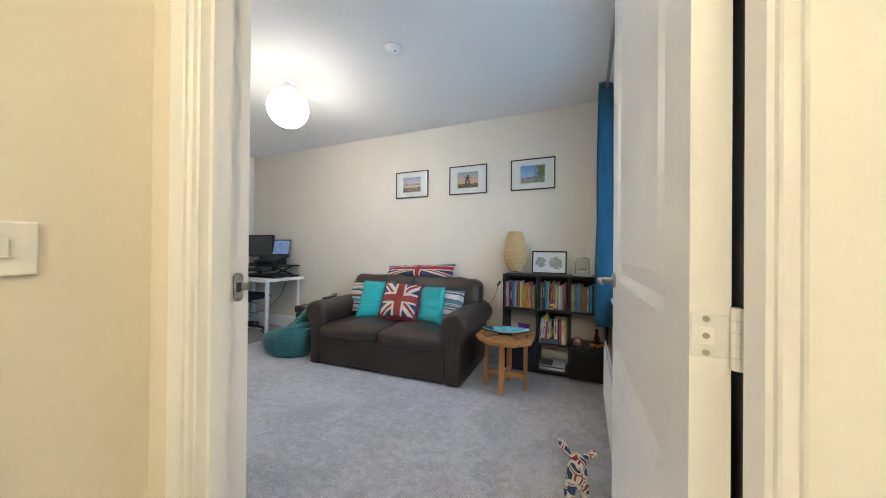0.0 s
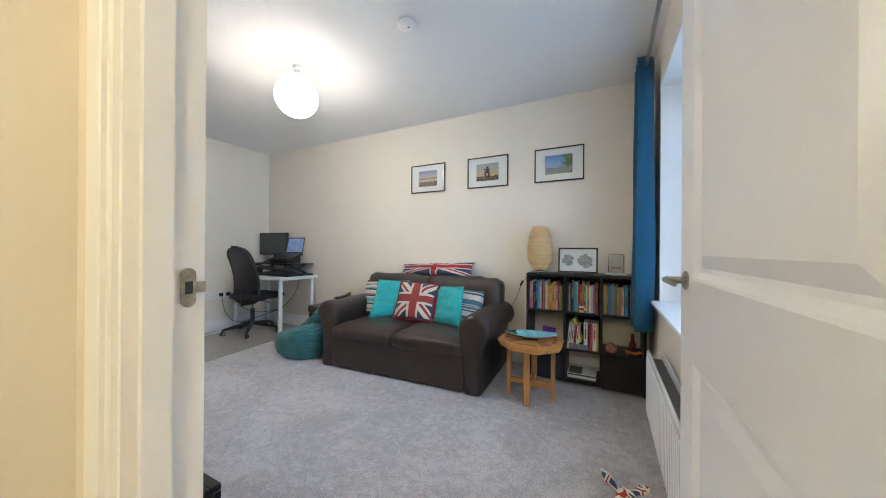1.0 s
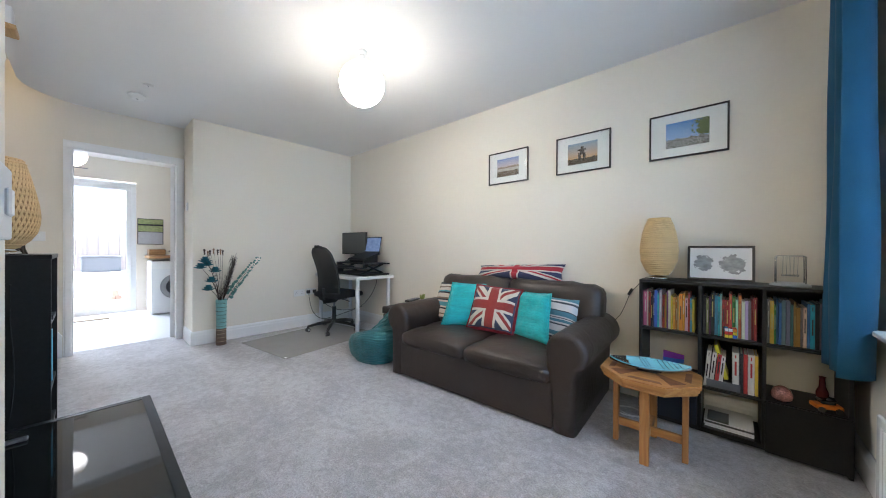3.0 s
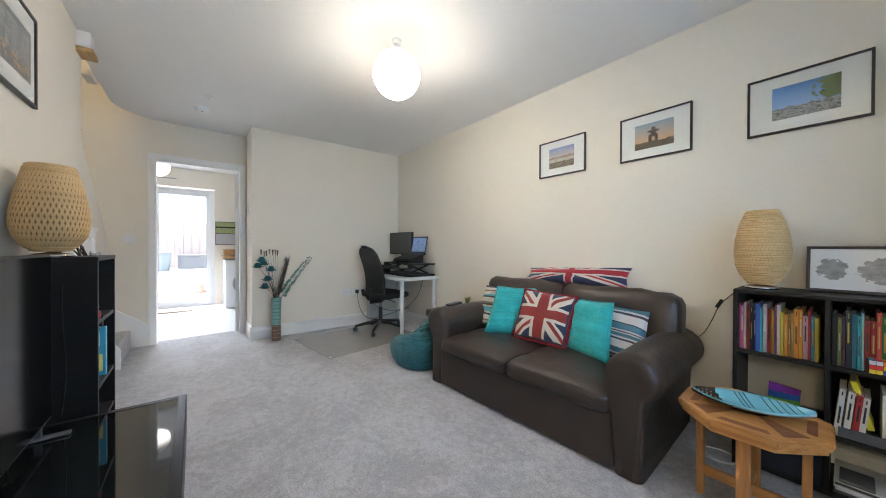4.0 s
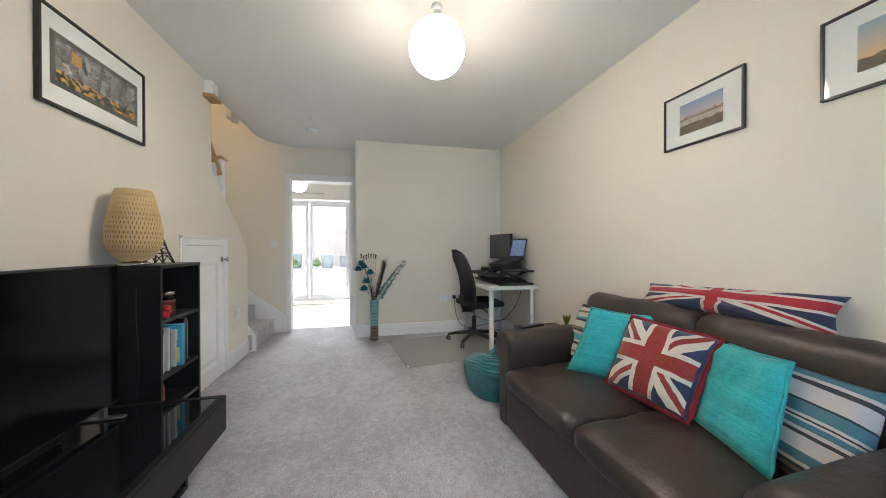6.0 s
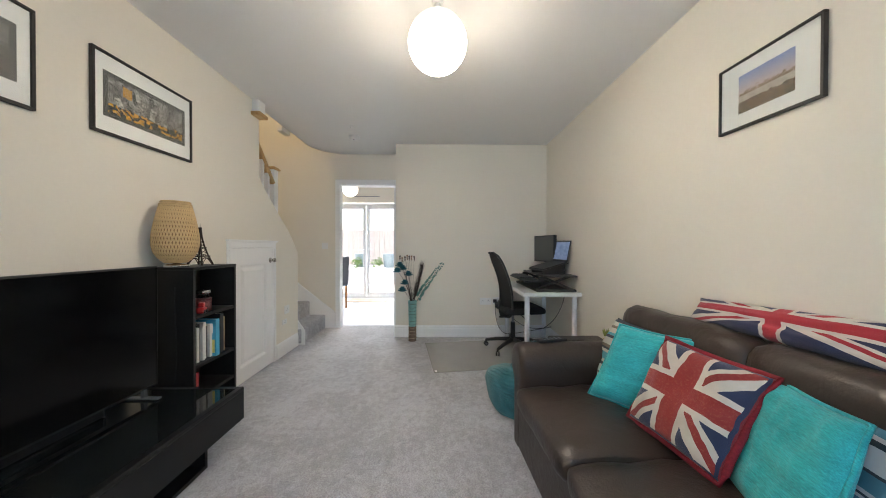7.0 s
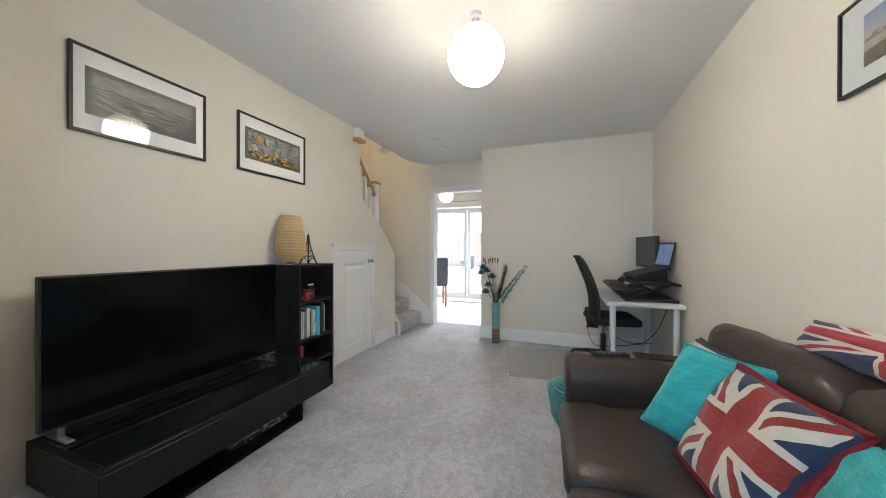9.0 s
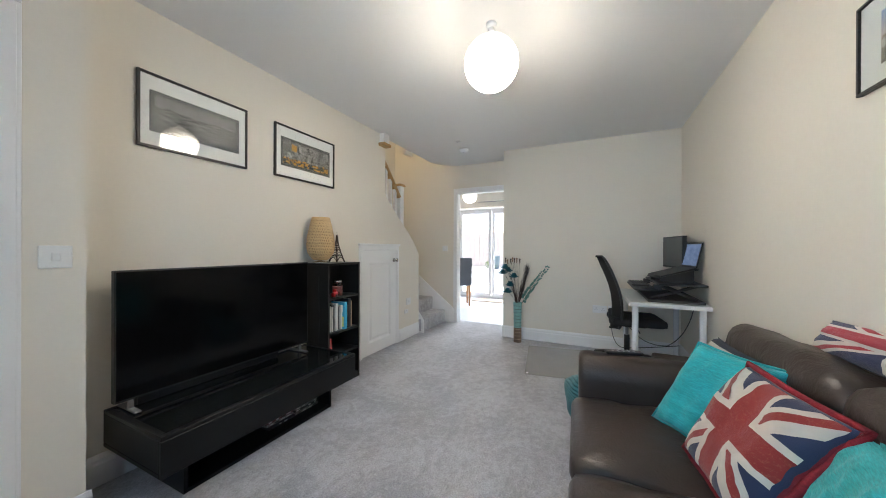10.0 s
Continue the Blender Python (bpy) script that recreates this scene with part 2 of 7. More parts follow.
    link(nt, c, b.inputs["Base Color"])
    return m


def glass_mat(name, tint=(1, 1, 1), rough=0.0):
    m = bpy.data.materials.new(name)
    m.use_nodes = True
    b = m.node_tree.nodes["Principled BSDF"]
    b.inputs["Base Color"].default_value = (*tint, 1)
    b.inputs["Transmission Weight"].default_value = 1.0
    b.inputs["Roughness"].default_value = rough
    b.inputs["IOR"].default_value = 1.45
    return m


def glow_mat(name, color, strength):
    m = bpy.data.materials.new(name)
    m.use_nodes = True
    b = m.node_tree.nodes["Principled BSDF"]
    b.inputs["Base Color"].default_value = (0.9, 0.88, 0.84, 1)
    b.inputs["Emission Color"].default_value = (*color, 1)
    b.inputs["Roughness"].default_value = 0.25
    nt = m.node_tree
    tc = nt.nodes.new("ShaderNodeTexCoord")
    sp = nt.nodes.new("ShaderNodeSeparateXYZ")
    link(nt, tc.outputs["Generated"], sp.inputs[0])
    mr = nt.nodes.new("ShaderNodeMapRange")
    mr.interpolation_type = "SMOOTHSTEP"
    mr.inputs["From Min"].default_value, mr.inputs["From Max"].default_value = 0.10, 0.80
    mr.inputs["To Min"].default_value, mr.inputs["To Max"].default_value = strength, strength * 0.03
    link(nt, sp.outputs["Z"], mr.inputs["Value"])
    link(nt, mr.outputs["Result"], b.inputs["Emission Strength"])
    return m


def wood_mat(name, dark, light, axis="X", scale=9.0, rough=0.45):
    m = bpy.data.materials.new(name)
    m.use_nodes = True
    nt = m.node_tree
    b = nt.nodes["Principled BSDF"]
    b.inputs["Roughness"].default_value = rough
    tc = nt.nodes.new("ShaderNodeTexCoord")
    mp = nt.nodes.new("ShaderNodeMapping")
    st = {"X": (0.12, 1, 1), "Y": (1, 0.12, 1), "Z": (1, 1, 0.12)}[axis]
    mp.inputs["Scale"].default_value = tuple(v * scale for v in st)
    link(nt, tc.outputs["Object"], mp.inputs["Vector"])
    no = nt.nodes.new("ShaderNodeTexNoise")
    no.inputs["Scale"].default_value = 6
    no.inputs["Detail"].default_value = 6
    no.inputs["Distortion"].default_value = 0.6
    link(nt, mp.outputs["Vector"], no.inputs["Vector"])
    mr = nt.nodes.new("ShaderNodeMapRange")
    mr.inputs["From Min"].default_value, mr.inputs["From Max"].default_value = 0.3, 0.7
    link(nt, no.outputs["Fac"], mr.inputs["Value"])
    oi = nt.nodes.new("ShaderNodeObjectInfo")
    c = nmix(nt, mr.outputs["Result"], dark, light)
    c = nmix(nt, nmath(nt, "MULTIPLY", oi.outputs["Random"], 0.2), c, dark)
    link(nt, c, b.inputs["Base Color"])
    bp = nt.nodes.new("ShaderNodeBump")
    bp.inputs["Strength"].default_value = 0.12
    bp.inputs["Distance"].default_value = 0.002
    link(nt, no.outputs["Fac"], bp.inputs["Height"])
    link(nt, bp.outputs["Normal"], b.inputs["Normal"])
    return m


def carpet_mat():
    m = bpy.data.materials.new("grey_carpet")
    m.use_nodes = True
    nt = m.node_tree
    b = nt.nodes["Principled BSDF"]
    b.inputs["Roughness"].default_value = 0.97
    b.inputs["Sheen Weight"].default_value = 0.25
    b.inputs["Specular IOR Level"].default_value = 0.1
    tc = nt.nodes.new("ShaderNodeTexCoord")
    outs = []
    for s, det, warp in ((2.2, 8, 1.0), (24, 8, 0.5), (110, 3, 0.0), (320, 2, 0.0)):
        n = nt.nodes.new("ShaderNodeTexNoise")
        n.inputs["Scale"].default_value = s
        n.inputs["Detail"].default_value = det
        n.inputs["Roughness"].default_value = 0.62
        n.inputs["Distortion"].default_value = warp
        link(nt, tc.outputs["Object"], n.inputs["Vector"])
        outs.append(n.outputs["Fac"])
    # brushed pile: light and dark patches with a fine tuft grain
    patch = nmath(nt, "ADD", nmath(nt, "MULTIPLY", outs[0], 0.55), nmath(nt, "MULTIPLY", outs[1], 0.55))
    mr = nt.nodes.new("ShaderNodeMapRange")
    mr.interpolation_type = "SMOOTHSTEP"
    mr.inputs["From Min"].default_value, mr.inputs["From Max"].default_value = 0.44, 0.67
    link(nt, patch, mr.inputs["Value"])
    c = nmix(nt, mr.outputs["Result"], (0.395, 0.386, 0.404), (0.550, 0.539, 0.562))
    mr2 = nt.nodes.new("ShaderNodeMapRange")
    mr2.inputs["From Min"].default_value, mr2.inputs["From Max"].default_value = 0.35, 0.65
    mr2.inputs["To Min"].default_value, mr2.inputs["To Max"].default_value = 0.64, 1.33
    link(nt, nmath(nt, "MULTIPLY", nmath(nt, "ADD", outs[2], outs[3]), 0.5), mr2.inputs["Value"])
    sc = nt.nodes.new("ShaderNodeVectorMath")
    sc.operation = "SCALE"
    link(nt, c, sc.inputs[0])
    link(nt, mr2.outputs["Result"], sc.inputs["Scale"])
    link(nt, sc.outputs["Vector"], b.inputs["Base Color"])
    bp = nt.nodes.new("ShaderNodeBump")
    bp.inputs["Strength"].default_value = 0.9
    bp.inputs["Distance"].default_value = 0.006
    link(nt, nmath(nt, "ADD", outs[2], nmath(nt, "MULTIPLY", outs[3], 0.6)), bp.inputs["Height"])
    link(nt, bp.outputs["Normal"], b.inputs["Normal"])
    return m


PAINT = mat("magnolia_wall_paint", (0.80, 0.752, 0.662), 0.75, vary=0.015, scale=1.5, fine=60, bump=0.06, bump_scale=160)
HALL_PAINT = PAINT
CEIL = mat("white_ceiling_paint", (0.85, 0.845, 0.835), 0.85, vary=0.012, scale=1.5, fine=80, bump=0.05, bump_scale=140)
GLOSS = mat("white_satin_paint", (0.87, 0.87, 0.865), 0.32, vary=0.015, scale=5, fine=120, bump=0.03, bump_scale=60)
UPVC = mat("white_upvc", (0.84, 0.85, 0.86), 0.28, vary=0.01)
CARPET = carpet_mat()
LEATHER = mat("dark_brown_leather", (0.034, 0.0220, 0.0170), 0.41, vary=0.25, scale=6, fine=260, bump=0.32, bump_scale=110, coat=0.05, spec=0.5, wrinkle=0.2)
BLACKWOOD = mat("black_brown_laminate", (0.013, 0.012, 0.012), 0.45, vary=0.25, scale=5, fine=90, bump=0.04, bump_scale=50, spec=0.3)
BLACKSATIN = mat("satin_black_lacquer", (0.009, 0.009, 0.010), 0.38, vary=0.15, scale=4, spec=0.25)
BLACKGLASS = mat("black_glass_top", (0.010, 0.012, 0.013), 0.035, vary=0.05, scale=6, spec=0.9)
SCREEN = mat("television_screen", (0.003, 0.003, 0.0035), 0.12, vary=0.05, spec=0.22)
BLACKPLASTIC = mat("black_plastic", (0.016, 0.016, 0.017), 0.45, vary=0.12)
BLACKMESH = mat("black_mesh_fabric", (0.014, 0.014, 0.015), 0.85, vary=0.3, fine=600, bump=0.6, bump_scale=500)
GREYPLASTIC = mat("grey_plastic", (0.25, 0.25, 0.26), 0.4)
WHITELAM = mat("white_laminate", (0.80, 0.80, 0.79), 0.4, vary=0.02)
RATTAN = mat("woven_bamboo", (0.63, 0.43, 0.205), 0.55, vary=0.2, scale=30, fine=160)
# Dark brown puts the shade inside the lamps into the colour.
RATTAN_IN = mat("weave_gap_shade", (0.26, 0.15, 0.06), 0.8, vary=0.08)
TEAL = mat("turquoise_chenille", (0.020, 0.40, 0.43), 0.8, vary=0.35, scale=14, fine=240, bump=0.6, bump_scale=160, sheen=0.2, wrinkle=0.55)
for n_ in TEAL.node_tree.nodes:
    # crushed slub streaks run across the cloth
    if n_.type == "TEX_NOISE":
        mp_ = TEAL.node_tree.nodes.new("ShaderNodeMapping")
        mp_.inputs["Scale"].default_value = (0.22, 1.0, 1.6)
        mp_.inputs["Rotation"].default_value = (0, 0.12, 0)
        src_ = n_.inputs["Vector"].links[0].from_socket
        link(TEAL.node_tree, src_, mp_.inputs["Vector"])
        link(TEAL.node_tree, mp_.outputs["Vector"], n_.inputs["Vector"])
BAGTEAL = mat("teal_corduroy", (0.040, 0.185, 0.205), 0.8, vary=0.4, scale=14, fine=220, bump=0.7, bump_scale=120, sheen=0.3, wrinkle=0.5)
CURTAIN = mat("blue_curtain_cloth", (0.030, 0.165, 0.300), 0.8, vary=0.14, scale=7, fine=320, bump=0.5, bump_scale=320, sheen=0.2)
CHROME = mat("brushed_nickel", (0.62, 0.61, 0.58), 0.25, 1.0, vary=0.06)
AGEDNICKEL = mat("aged_nickel_plate", (0.40, 0.36, 0.29), 0.32, 1.0, vary=0.3, scale=60)
OAKTABLE = wood_mat("honey_oak", (0.36, 0.15, 0.04), (0.58, 0.29, 0.09), "X", 7)
OAKLEG = wood_mat("honey_oak_leg", (0.36, 0.15, 0.04), (0.55, 0.27, 0.09), "Z", 7)
WALNUT = wood_mat("dark_inlay", (0.13, 0.04, 0.015), (0.26, 0.09, 0.035), "X", 7)
PINE = wood_mat("oak_handrail", (0.42, 0.24, 0.09), (0.62, 0.40, 0.18), "X", 6)
WORKTOP = wood_mat("oak_worktop", (0.26, 0.13, 0.05), (0.48, 0.28, 0.12), "Y", 6)
DKFRAME = mat("dark_picture_frame", (0.020, 0.017, 0.015), 0.4, vary=0.2)
CARD = mat("white_mount_card", (0.80, 0.80, 0.80), 0.8, vary=0.01)
GREYCARD = mat("charcoal_mount", (0.10, 0.10, 0.10), 0.8)
KFLOOR = mat("pale_kitchen_vinyl", (0.55, 0.56, 0.58), 0.3, vary=0.06, scale=3)
WHITEENAMEL = mat("white_enamel", (0.80, 0.81, 0.82), 0.25, vary=0.02)
DARKGLASS = mat("dark_door_glass", (0.02, 0.02, 0.025), 0.08)
GLASS = glass_mat("clear_glass", (0.97, 0.99, 0.98))
CLEARVINYL = mat("clear_floor_mat", (0.36, 0.345, 0.33), 0.25, vary=0.06, scale=6)
NAVYBOX = mat("navy_storage_fabric", (0.012, 0.015, 0.026), 0.8, vary=0.2, bump=0.4, bump_scale=300)
GREYSTAND = mat("pale_grey_stand", (0.45, 0.48, 0.50), 0.35)
CERTEAL = mat("pale_turquoise_glaze", (0.16, 0.45, 0.55), 0.12, vary=0.06, coat=0.6)
CERDARK = mat("dark_bronze_glaze", (0.030, 0.020, 0.015), 0.25, vary=0.3, coat=0.5)
VASE_TEAL = mat("ribbed_teal_ceramic", (0.20, 0.42, 0.40), 0.4, vary=0.2, scale=30)
CORD = mat("pale_cord", (0.42, 0.33, 0.22), 0.8, vary=0.2, scale=80)
VASE_BROWN = mat("brown_woven_base", (0.15, 0.10, 0.07), 0.7, vary=0.4, scale=60)
STEM = mat("dark_dry_stem", (0.05, 0.035, 0.03), 0.8, vary=0.3)
FLOWER = mat("teal_silk_petal", (0.008, 0.115, 0.15), 0.7, vary=0.3, scale=30)
LEAFGREEN = mat("pale_teal_leaf", (0.10, 0.23, 0.20), 0.6, vary=0.3, scale=30)
BUFF = mat("dry_seed_head", (0.30, 0.20, 0.13), 0.8, vary=0.3)
FENCE = wood_mat("weathered_fence", (0.56, 0.46, 0.41), (0.70, 0.61, 0.56), "Z", 4, 0.8)
PAVING = mat("pale_patio_paving", (0.55, 0.53, 0.50), 0.8, vary=0.08)
GRASS = mat("lawn_green", (0.12, 0.20, 0.05), 0.9, vary=0.4, scale=12, bump=0.8)
COIR = mat("coir_doormat", (0.33, 0.26, 0.19), 0.95, vary=0.2, bump=0.9, bump_scale=260)
GREYCHAIR = mat("grey_leatherette", (0.095, 0.105, 0.125), 0.5, vary=0.1)
RED = mat("glossy_red", (0.55, 0.02, 0.02), 0.3)
ORANGE = mat("orange_plastic", (0.65, 0.16, 0.01), 0.35)
FLAG = flag_mat("painted_flag_canvas", (0.30, 0.022, 0.018), (0.66, 0.61, 0.53), (0.022, 0.036, 0.095), (0.27, 0.010, 0.022), 1.0, 0.55)
FLAGLONG = flag_mat("woven_flag_cloth", (0.46, 0.018, 0.035), (0.74, 0.69, 0.62), (0.022, 0.030, 0.095), None, 3.0, 0.05)
LIN, DKB, TL2, BRN = (0.55, 0.50, 0.43), (0.045, 0.05, 0.065), (0.10, 0.33, 0.40), (0.20, 0.15, 0.11)
STRIPES = stripe_mat("striped_cushion_cloth", [(0.08, DKB), (0.14, LIN), (0.17, BRN), (0.27, LIN), (0.31, DKB), (0.35, LIN), (0.45, TL2), (0.49, LIN), (0.52, DKB), (0.56, BRN), (0.66, LIN), (0.70, DKB), (0.74, TL2), (0.82, LIN), (0.86, BRN), (0.93, LIN), (1.0, DKB)])
PALE = (0.55, 0.52, 0.53)
BLU = (0.07, 0.19, 0.25)
STRIPES_COOL = stripe_mat("cool_striped_cloth", [(0.03, LIN), (0.06, BRN), (0.10, DKB), (0.13, BRN), (0.16, DKB), (0.19, PALE), (0.27, BLU), (0.30, PALE), (0.39, PALE), (0.42, DKB), (0.45, PALE), (0.50, BLU), (0.52, PALE), (0.535, DKB), (0.56, PALE), (0.66, BLU), (0.68, DKB), (0.83, PALE), (0.875, DKB), (0.91, PALE), (1.0, BLU)])
PEBBLE = stripe_mat("beach_stripe_fabric", [(0.3, (0.62, 0.45, 0.02)), (0.5, (0.12, 0.35, 0.05)), (0.7, (0.03, 0.12, 0.45)), (1.0, (0.20, 0.03, 0.32))])


# ---- building helpers ----
def mesh_of(name, bm, material, smooth=False):
    me = bpy.data.meshes.new(name)
    bmesh.ops.recalc_face_normals(bm, faces=bm.faces)
    bm.to_mesh(me)
    bm.free()
    for m in (material if isinstance(material, (list, tuple)) else [material]):
        me.materials.append(m)
    if smooth:
        for p in me.polygons:
            p.use_smooth = True
    return me


def part(name, bm, material, parent=None, label="", smooth=False, at=None):
    ob = new(name, mesh_of(name, bm, material, smooth))
    if parent is not None:
        ob.parent = parent
    if at is not None:
        ob.matrix_local = at
    if label:
        ob["label"] = label
    return ob


def thing(name, m, label, category, group="", kind=""):
    ob = new(name)
    ob.matrix_world = m
    ob.empty_display_size = 0.05
    return tagged(ob, label, category, group, kind)


def add_box(bm, x0, x1, y0, y1, z0, z1, bevel=0.0, seg=2):
    r = bmesh.ops.create_cube(bm, size=1.0)
    vs = r["verts"]
    for v in vs:
        v.co = Vector(((x0 + x1) / 2 + v.co.x * (x1 - x0), (y0 + y1) / 2 + v.co.y * (y1 - y0), (z0 + z1) / 2 + v.co.z * (z1 - z0)))
    if bevel:
        es = list({e for v in vs for e in v.link_edges})
        bmesh.ops.bevel(bm, geom=es, offset=bevel, segments=seg, profile=0.5, affect="EDGES")
    return bm


def box(x0, x1, y0, y1, z0, z1, bevel=0.0, seg=2):
    return add_box(bmesh.new(), x0, x1, y0, y1, z0, z1, bevel, seg)


def add_cyl(bm, p, q, r0, r1=None, n=16, caps=True):
    p, q = Vector(p), Vector(q)
    r1 = r0 if r1 is None else r1
    d = q - p
    m = Matrix.Translation((p + q) / 2) @ d.to_track_quat("Z", "Y").to_matrix().to_4x4()
    bmesh.ops.create_cone(bm, cap_ends=caps, segments=n, radius1=r0, radius2=r1, depth=d.length, matrix=m)
    return bm


def cyl(p, q, r0, r1=None, n=16):
    return add_cyl(bmesh.new(), p, q, r0, r1, n)


def add_lathe(bm, prof, n=32, centre=(0, 0, 0)):
    rings = []
    for r, z in prof:
        rings.append([bm.verts.new((centre[0] + r * math.cos(2 * math.pi * i / n), centre[1] + r * math.sin(2 * math.pi * i / n), centre[2] + z)) for i in range(n)])
    for a, b in zip(rings, rings[1:]):
        for i in range(n):
            bm.faces.new((a[i], a[(i + 1) % n], b[(i + 1) % n], b[i]))
    bm.faces.new(rings[0][::-1])
    bm.faces.new(rings[-1])
    return bm


def lathe(prof, n=32):
    return add_lathe(bmesh.new(), prof, n)


def add_tube(bm, pts, r, n=6):
    pts = [Vector(p) for p in pts]
    rings = []
    for i, p in enumerate(pts):
        d = (pts[min(i + 1, len(pts) - 1)] - pts[max(i - 1, 0)]).normalized()
        q = d.to_track_quat("Z", "Y")
        rr = r[i] if isinstance(r, (list, tuple)) else r
        rings.append([bm.verts.new(p + q @ Vector((rr * math.cos(2 * math.pi * k / n), rr * math.sin(2 * math.pi * k / n), 0))) for k in range(n)])
    for a, b in zip(rings, rings[1:]):
        for k in range(n):
            bm.faces.new((a[k], a[(k + 1) % n], b[(k + 1) % n], b[k]))
    bm.faces.new(rings[0][::-1])
    bm.faces.new(rings[-1])
    return bm


def bez(p0, p1, p2, n=10):
    p0, p1, p2 = Vector(p0), Vector(p1), Vector(p2)
    return [p0 * (1 - t) ** 2 + p1 * 2 * t * (1 - t) + p2 * t * t for t in [i / n for i in range(n + 1)]]


def prism(pts, a, b, axis="y"):
    """A solid with the outline pts (in x,z for axis y; in x,y for z; in y,z for x) from a to b along the axis."""
    bm = bmesh.new()
    place = {"y": lambda p, v: (p[0], v, p[1]), "z": lambda p, v: (p[0], p[1], v), "x": lambda p, v: (v, p[0], p[1])}[axis]
    lo = [bm.verts.new(place(p, a)) for p in pts]
    hi = [bm.verts.new(place(p, b)) for p in pts]
    bm.faces.new(lo[::-1])
    bm.faces.new(hi)
    n = len(pts)
    for i in range(n):
        bm.faces.new((lo[i], lo[(i + 1) % n], hi[(i + 1) % n], hi[i]))
    return bm


def soft_edges(bm, offset, seg=2):
    bmesh.ops.bevel(bm, geom=list(bm.edges), offset=offset, segments=seg, profile=0.5, affect="EDGES", clamp_overlap=True)
    return bm


def structure(name, bm, material, label="", smooth=False):
    return tagged(part(name, bm, material, smooth=smooth), label, name.split("_")[0], "", "structure")


def uv_quad(w, h, y=0.0):
    """An upright sheet in x,z with UV, facing -y."""
    bm = bmesh.new()
    lay = bm.loops.layers.uv.new("UVMap")
    vs = [bm.verts.new((x, y, z)) for x, z in ((-w / 2, -h / 2), (w / 2, -h / 2), (w / 2, h / 2), (-w / 2, h / 2))]
    f = bm.faces.new(vs)
    for l, uv in zip(f.loops, ((0, 0), (1, 0), (1, 1), (0, 1))):
        l[lay].uv = uv
    return bm


# ---- structure ----
H = 2.40
XF, XW, YS = -4.60, 0.08, 2.96

structure("floor", box(XF - 0.6, XW + 0.2, -2.4, YS + 0.1, -0.12, 0.0), CARPET, "mottled mid-grey cut-pile carpet")
structure("floor_kitchen", box(-7.7, -5.2, -1.6, 2.6, -0.12, -0.004), KFLOOR, "pale grey glossy kitchen vinyl floor")
CR = 0.42
ARC = [(-5.05 + CR - CR * math.sin(a), -0.04 + CR - CR * math.cos(a)) for a in [math.pi / 2 * i / 12 for i in range(13)]]
structure("ceiling", prism([(XW + 0.3, YS + 0.1), (XW + 0.3, -0.04)] + ARC + [(-5.05, YS + 0.1)], H, H + 0.12, "z"), CEIL, "plain matt white ceiling")
structure("ceiling_hall", box(-1.09, 0.5, -2.4, -0.04, H, H + 0.12), CEIL)
structure("ceiling_kitchen", box(-7.7, -5.15, -1.6, 2.6, H, H + 0.12), CEIL)
structure("wall_north", box(-5.15, XW + 0.3, YS, YS + 0.12, 0, H), PAINT, "plain magnolia painted wall behind the sofa")
structure("wall_west", box(XF - 0.12, XF, 1.08, YS, 0, H), PAINT, "plain magnolia painted end wall")
structure("wall_nib", box(-5.05, XF - 0.12, 1.08, 1.20, 0, H), PAINT)

# television wall with the stair's sloping edge and the cupboard opening
TVP = [(-1.09, 0), (-1.09, H), (-3.52, H), (-3.52, 1.76), (-3.56, 1.70), (-3.83, 1.475), (-4.04, 1.318), (-4.165, 1.20), (-4.29, 1.055), (-4.29, 0), (-3.74, 0), (-3.74, 1.12), (-3.12, 1.12), (-3.12, 0)]
structure("wall_south", prism(TVP, -0.10, 0.0), PAINT, "magnolia wall with sloping edge beside the stairs")
bm = bmesh.new()
add_box(bm, -1.09, -0.812, 0.190, 0.283, 0, H)
add_box(bm, 0.024, XW + 0.2, 0.190, 0.283, 0, H)
add_box(bm, -0.812, 0.024, 0.190, 0.283, 2.01, H)
structure("wall_doorway", bm, PAINT, "magnolia painted wall round the entrance doorway")
structure("wall_hall_west", box(-1.09, -0.96, -2.4, 0.190, 0, H), HALL_PAINT, "cream painted hall wall")
structure("wall_hall_east", box(0.32, 0.44, -2.4, 0.190, 0, H), HALL_PAINT)
structure("wall_hall_south", box(-1.09, 0.44, -2.5, -2.4, 0, H), HALL_PAINT)

# window wall
WY0, WY1, WZ0, WZ1 = 0.75, 2.46, 0.70, 2.10
bm = bmesh.new()
add_box(bm, XW, XW + 0.34, 0.283, WY0, 0, H)
add_box(bm, XW, XW + 0.34, WY1, YS, 0, H)
add_box(bm, XW, XW + 0.34, WY0, WY1, 0, WZ0)
add_box(bm, XW, XW + 0.34, WY0, WY1, WZ1, H)
structure("wall_east", bm, PAINT, "magnolia wall with a deep white window reveal")
# Thin white skin added over the reveal; its lighter colour replaces missing daylight.
bm = bmesh.new()
add_box(bm, XW + 0.002, XW + 0.218, WY1 - 0.004, WY1 - 0.0005, WZ0 + 0.023, WZ1 - 0.004)
add_box(bm, XW + 0.002, XW + 0.218, WY0 + 0.0005, WY0 + 0.004, WZ0 + 0.023, WZ1 - 0.004)
add_box(bm, XW + 0.002, XW + 0.218, WY0 + 0.0005, WY1 - 0.0005, WZ1 - 0.0038, WZ1 - 0.0005)
structure("trim_window_reveal", bm, CEIL, "thin matt white skin lightening the reveal in place of daylight")

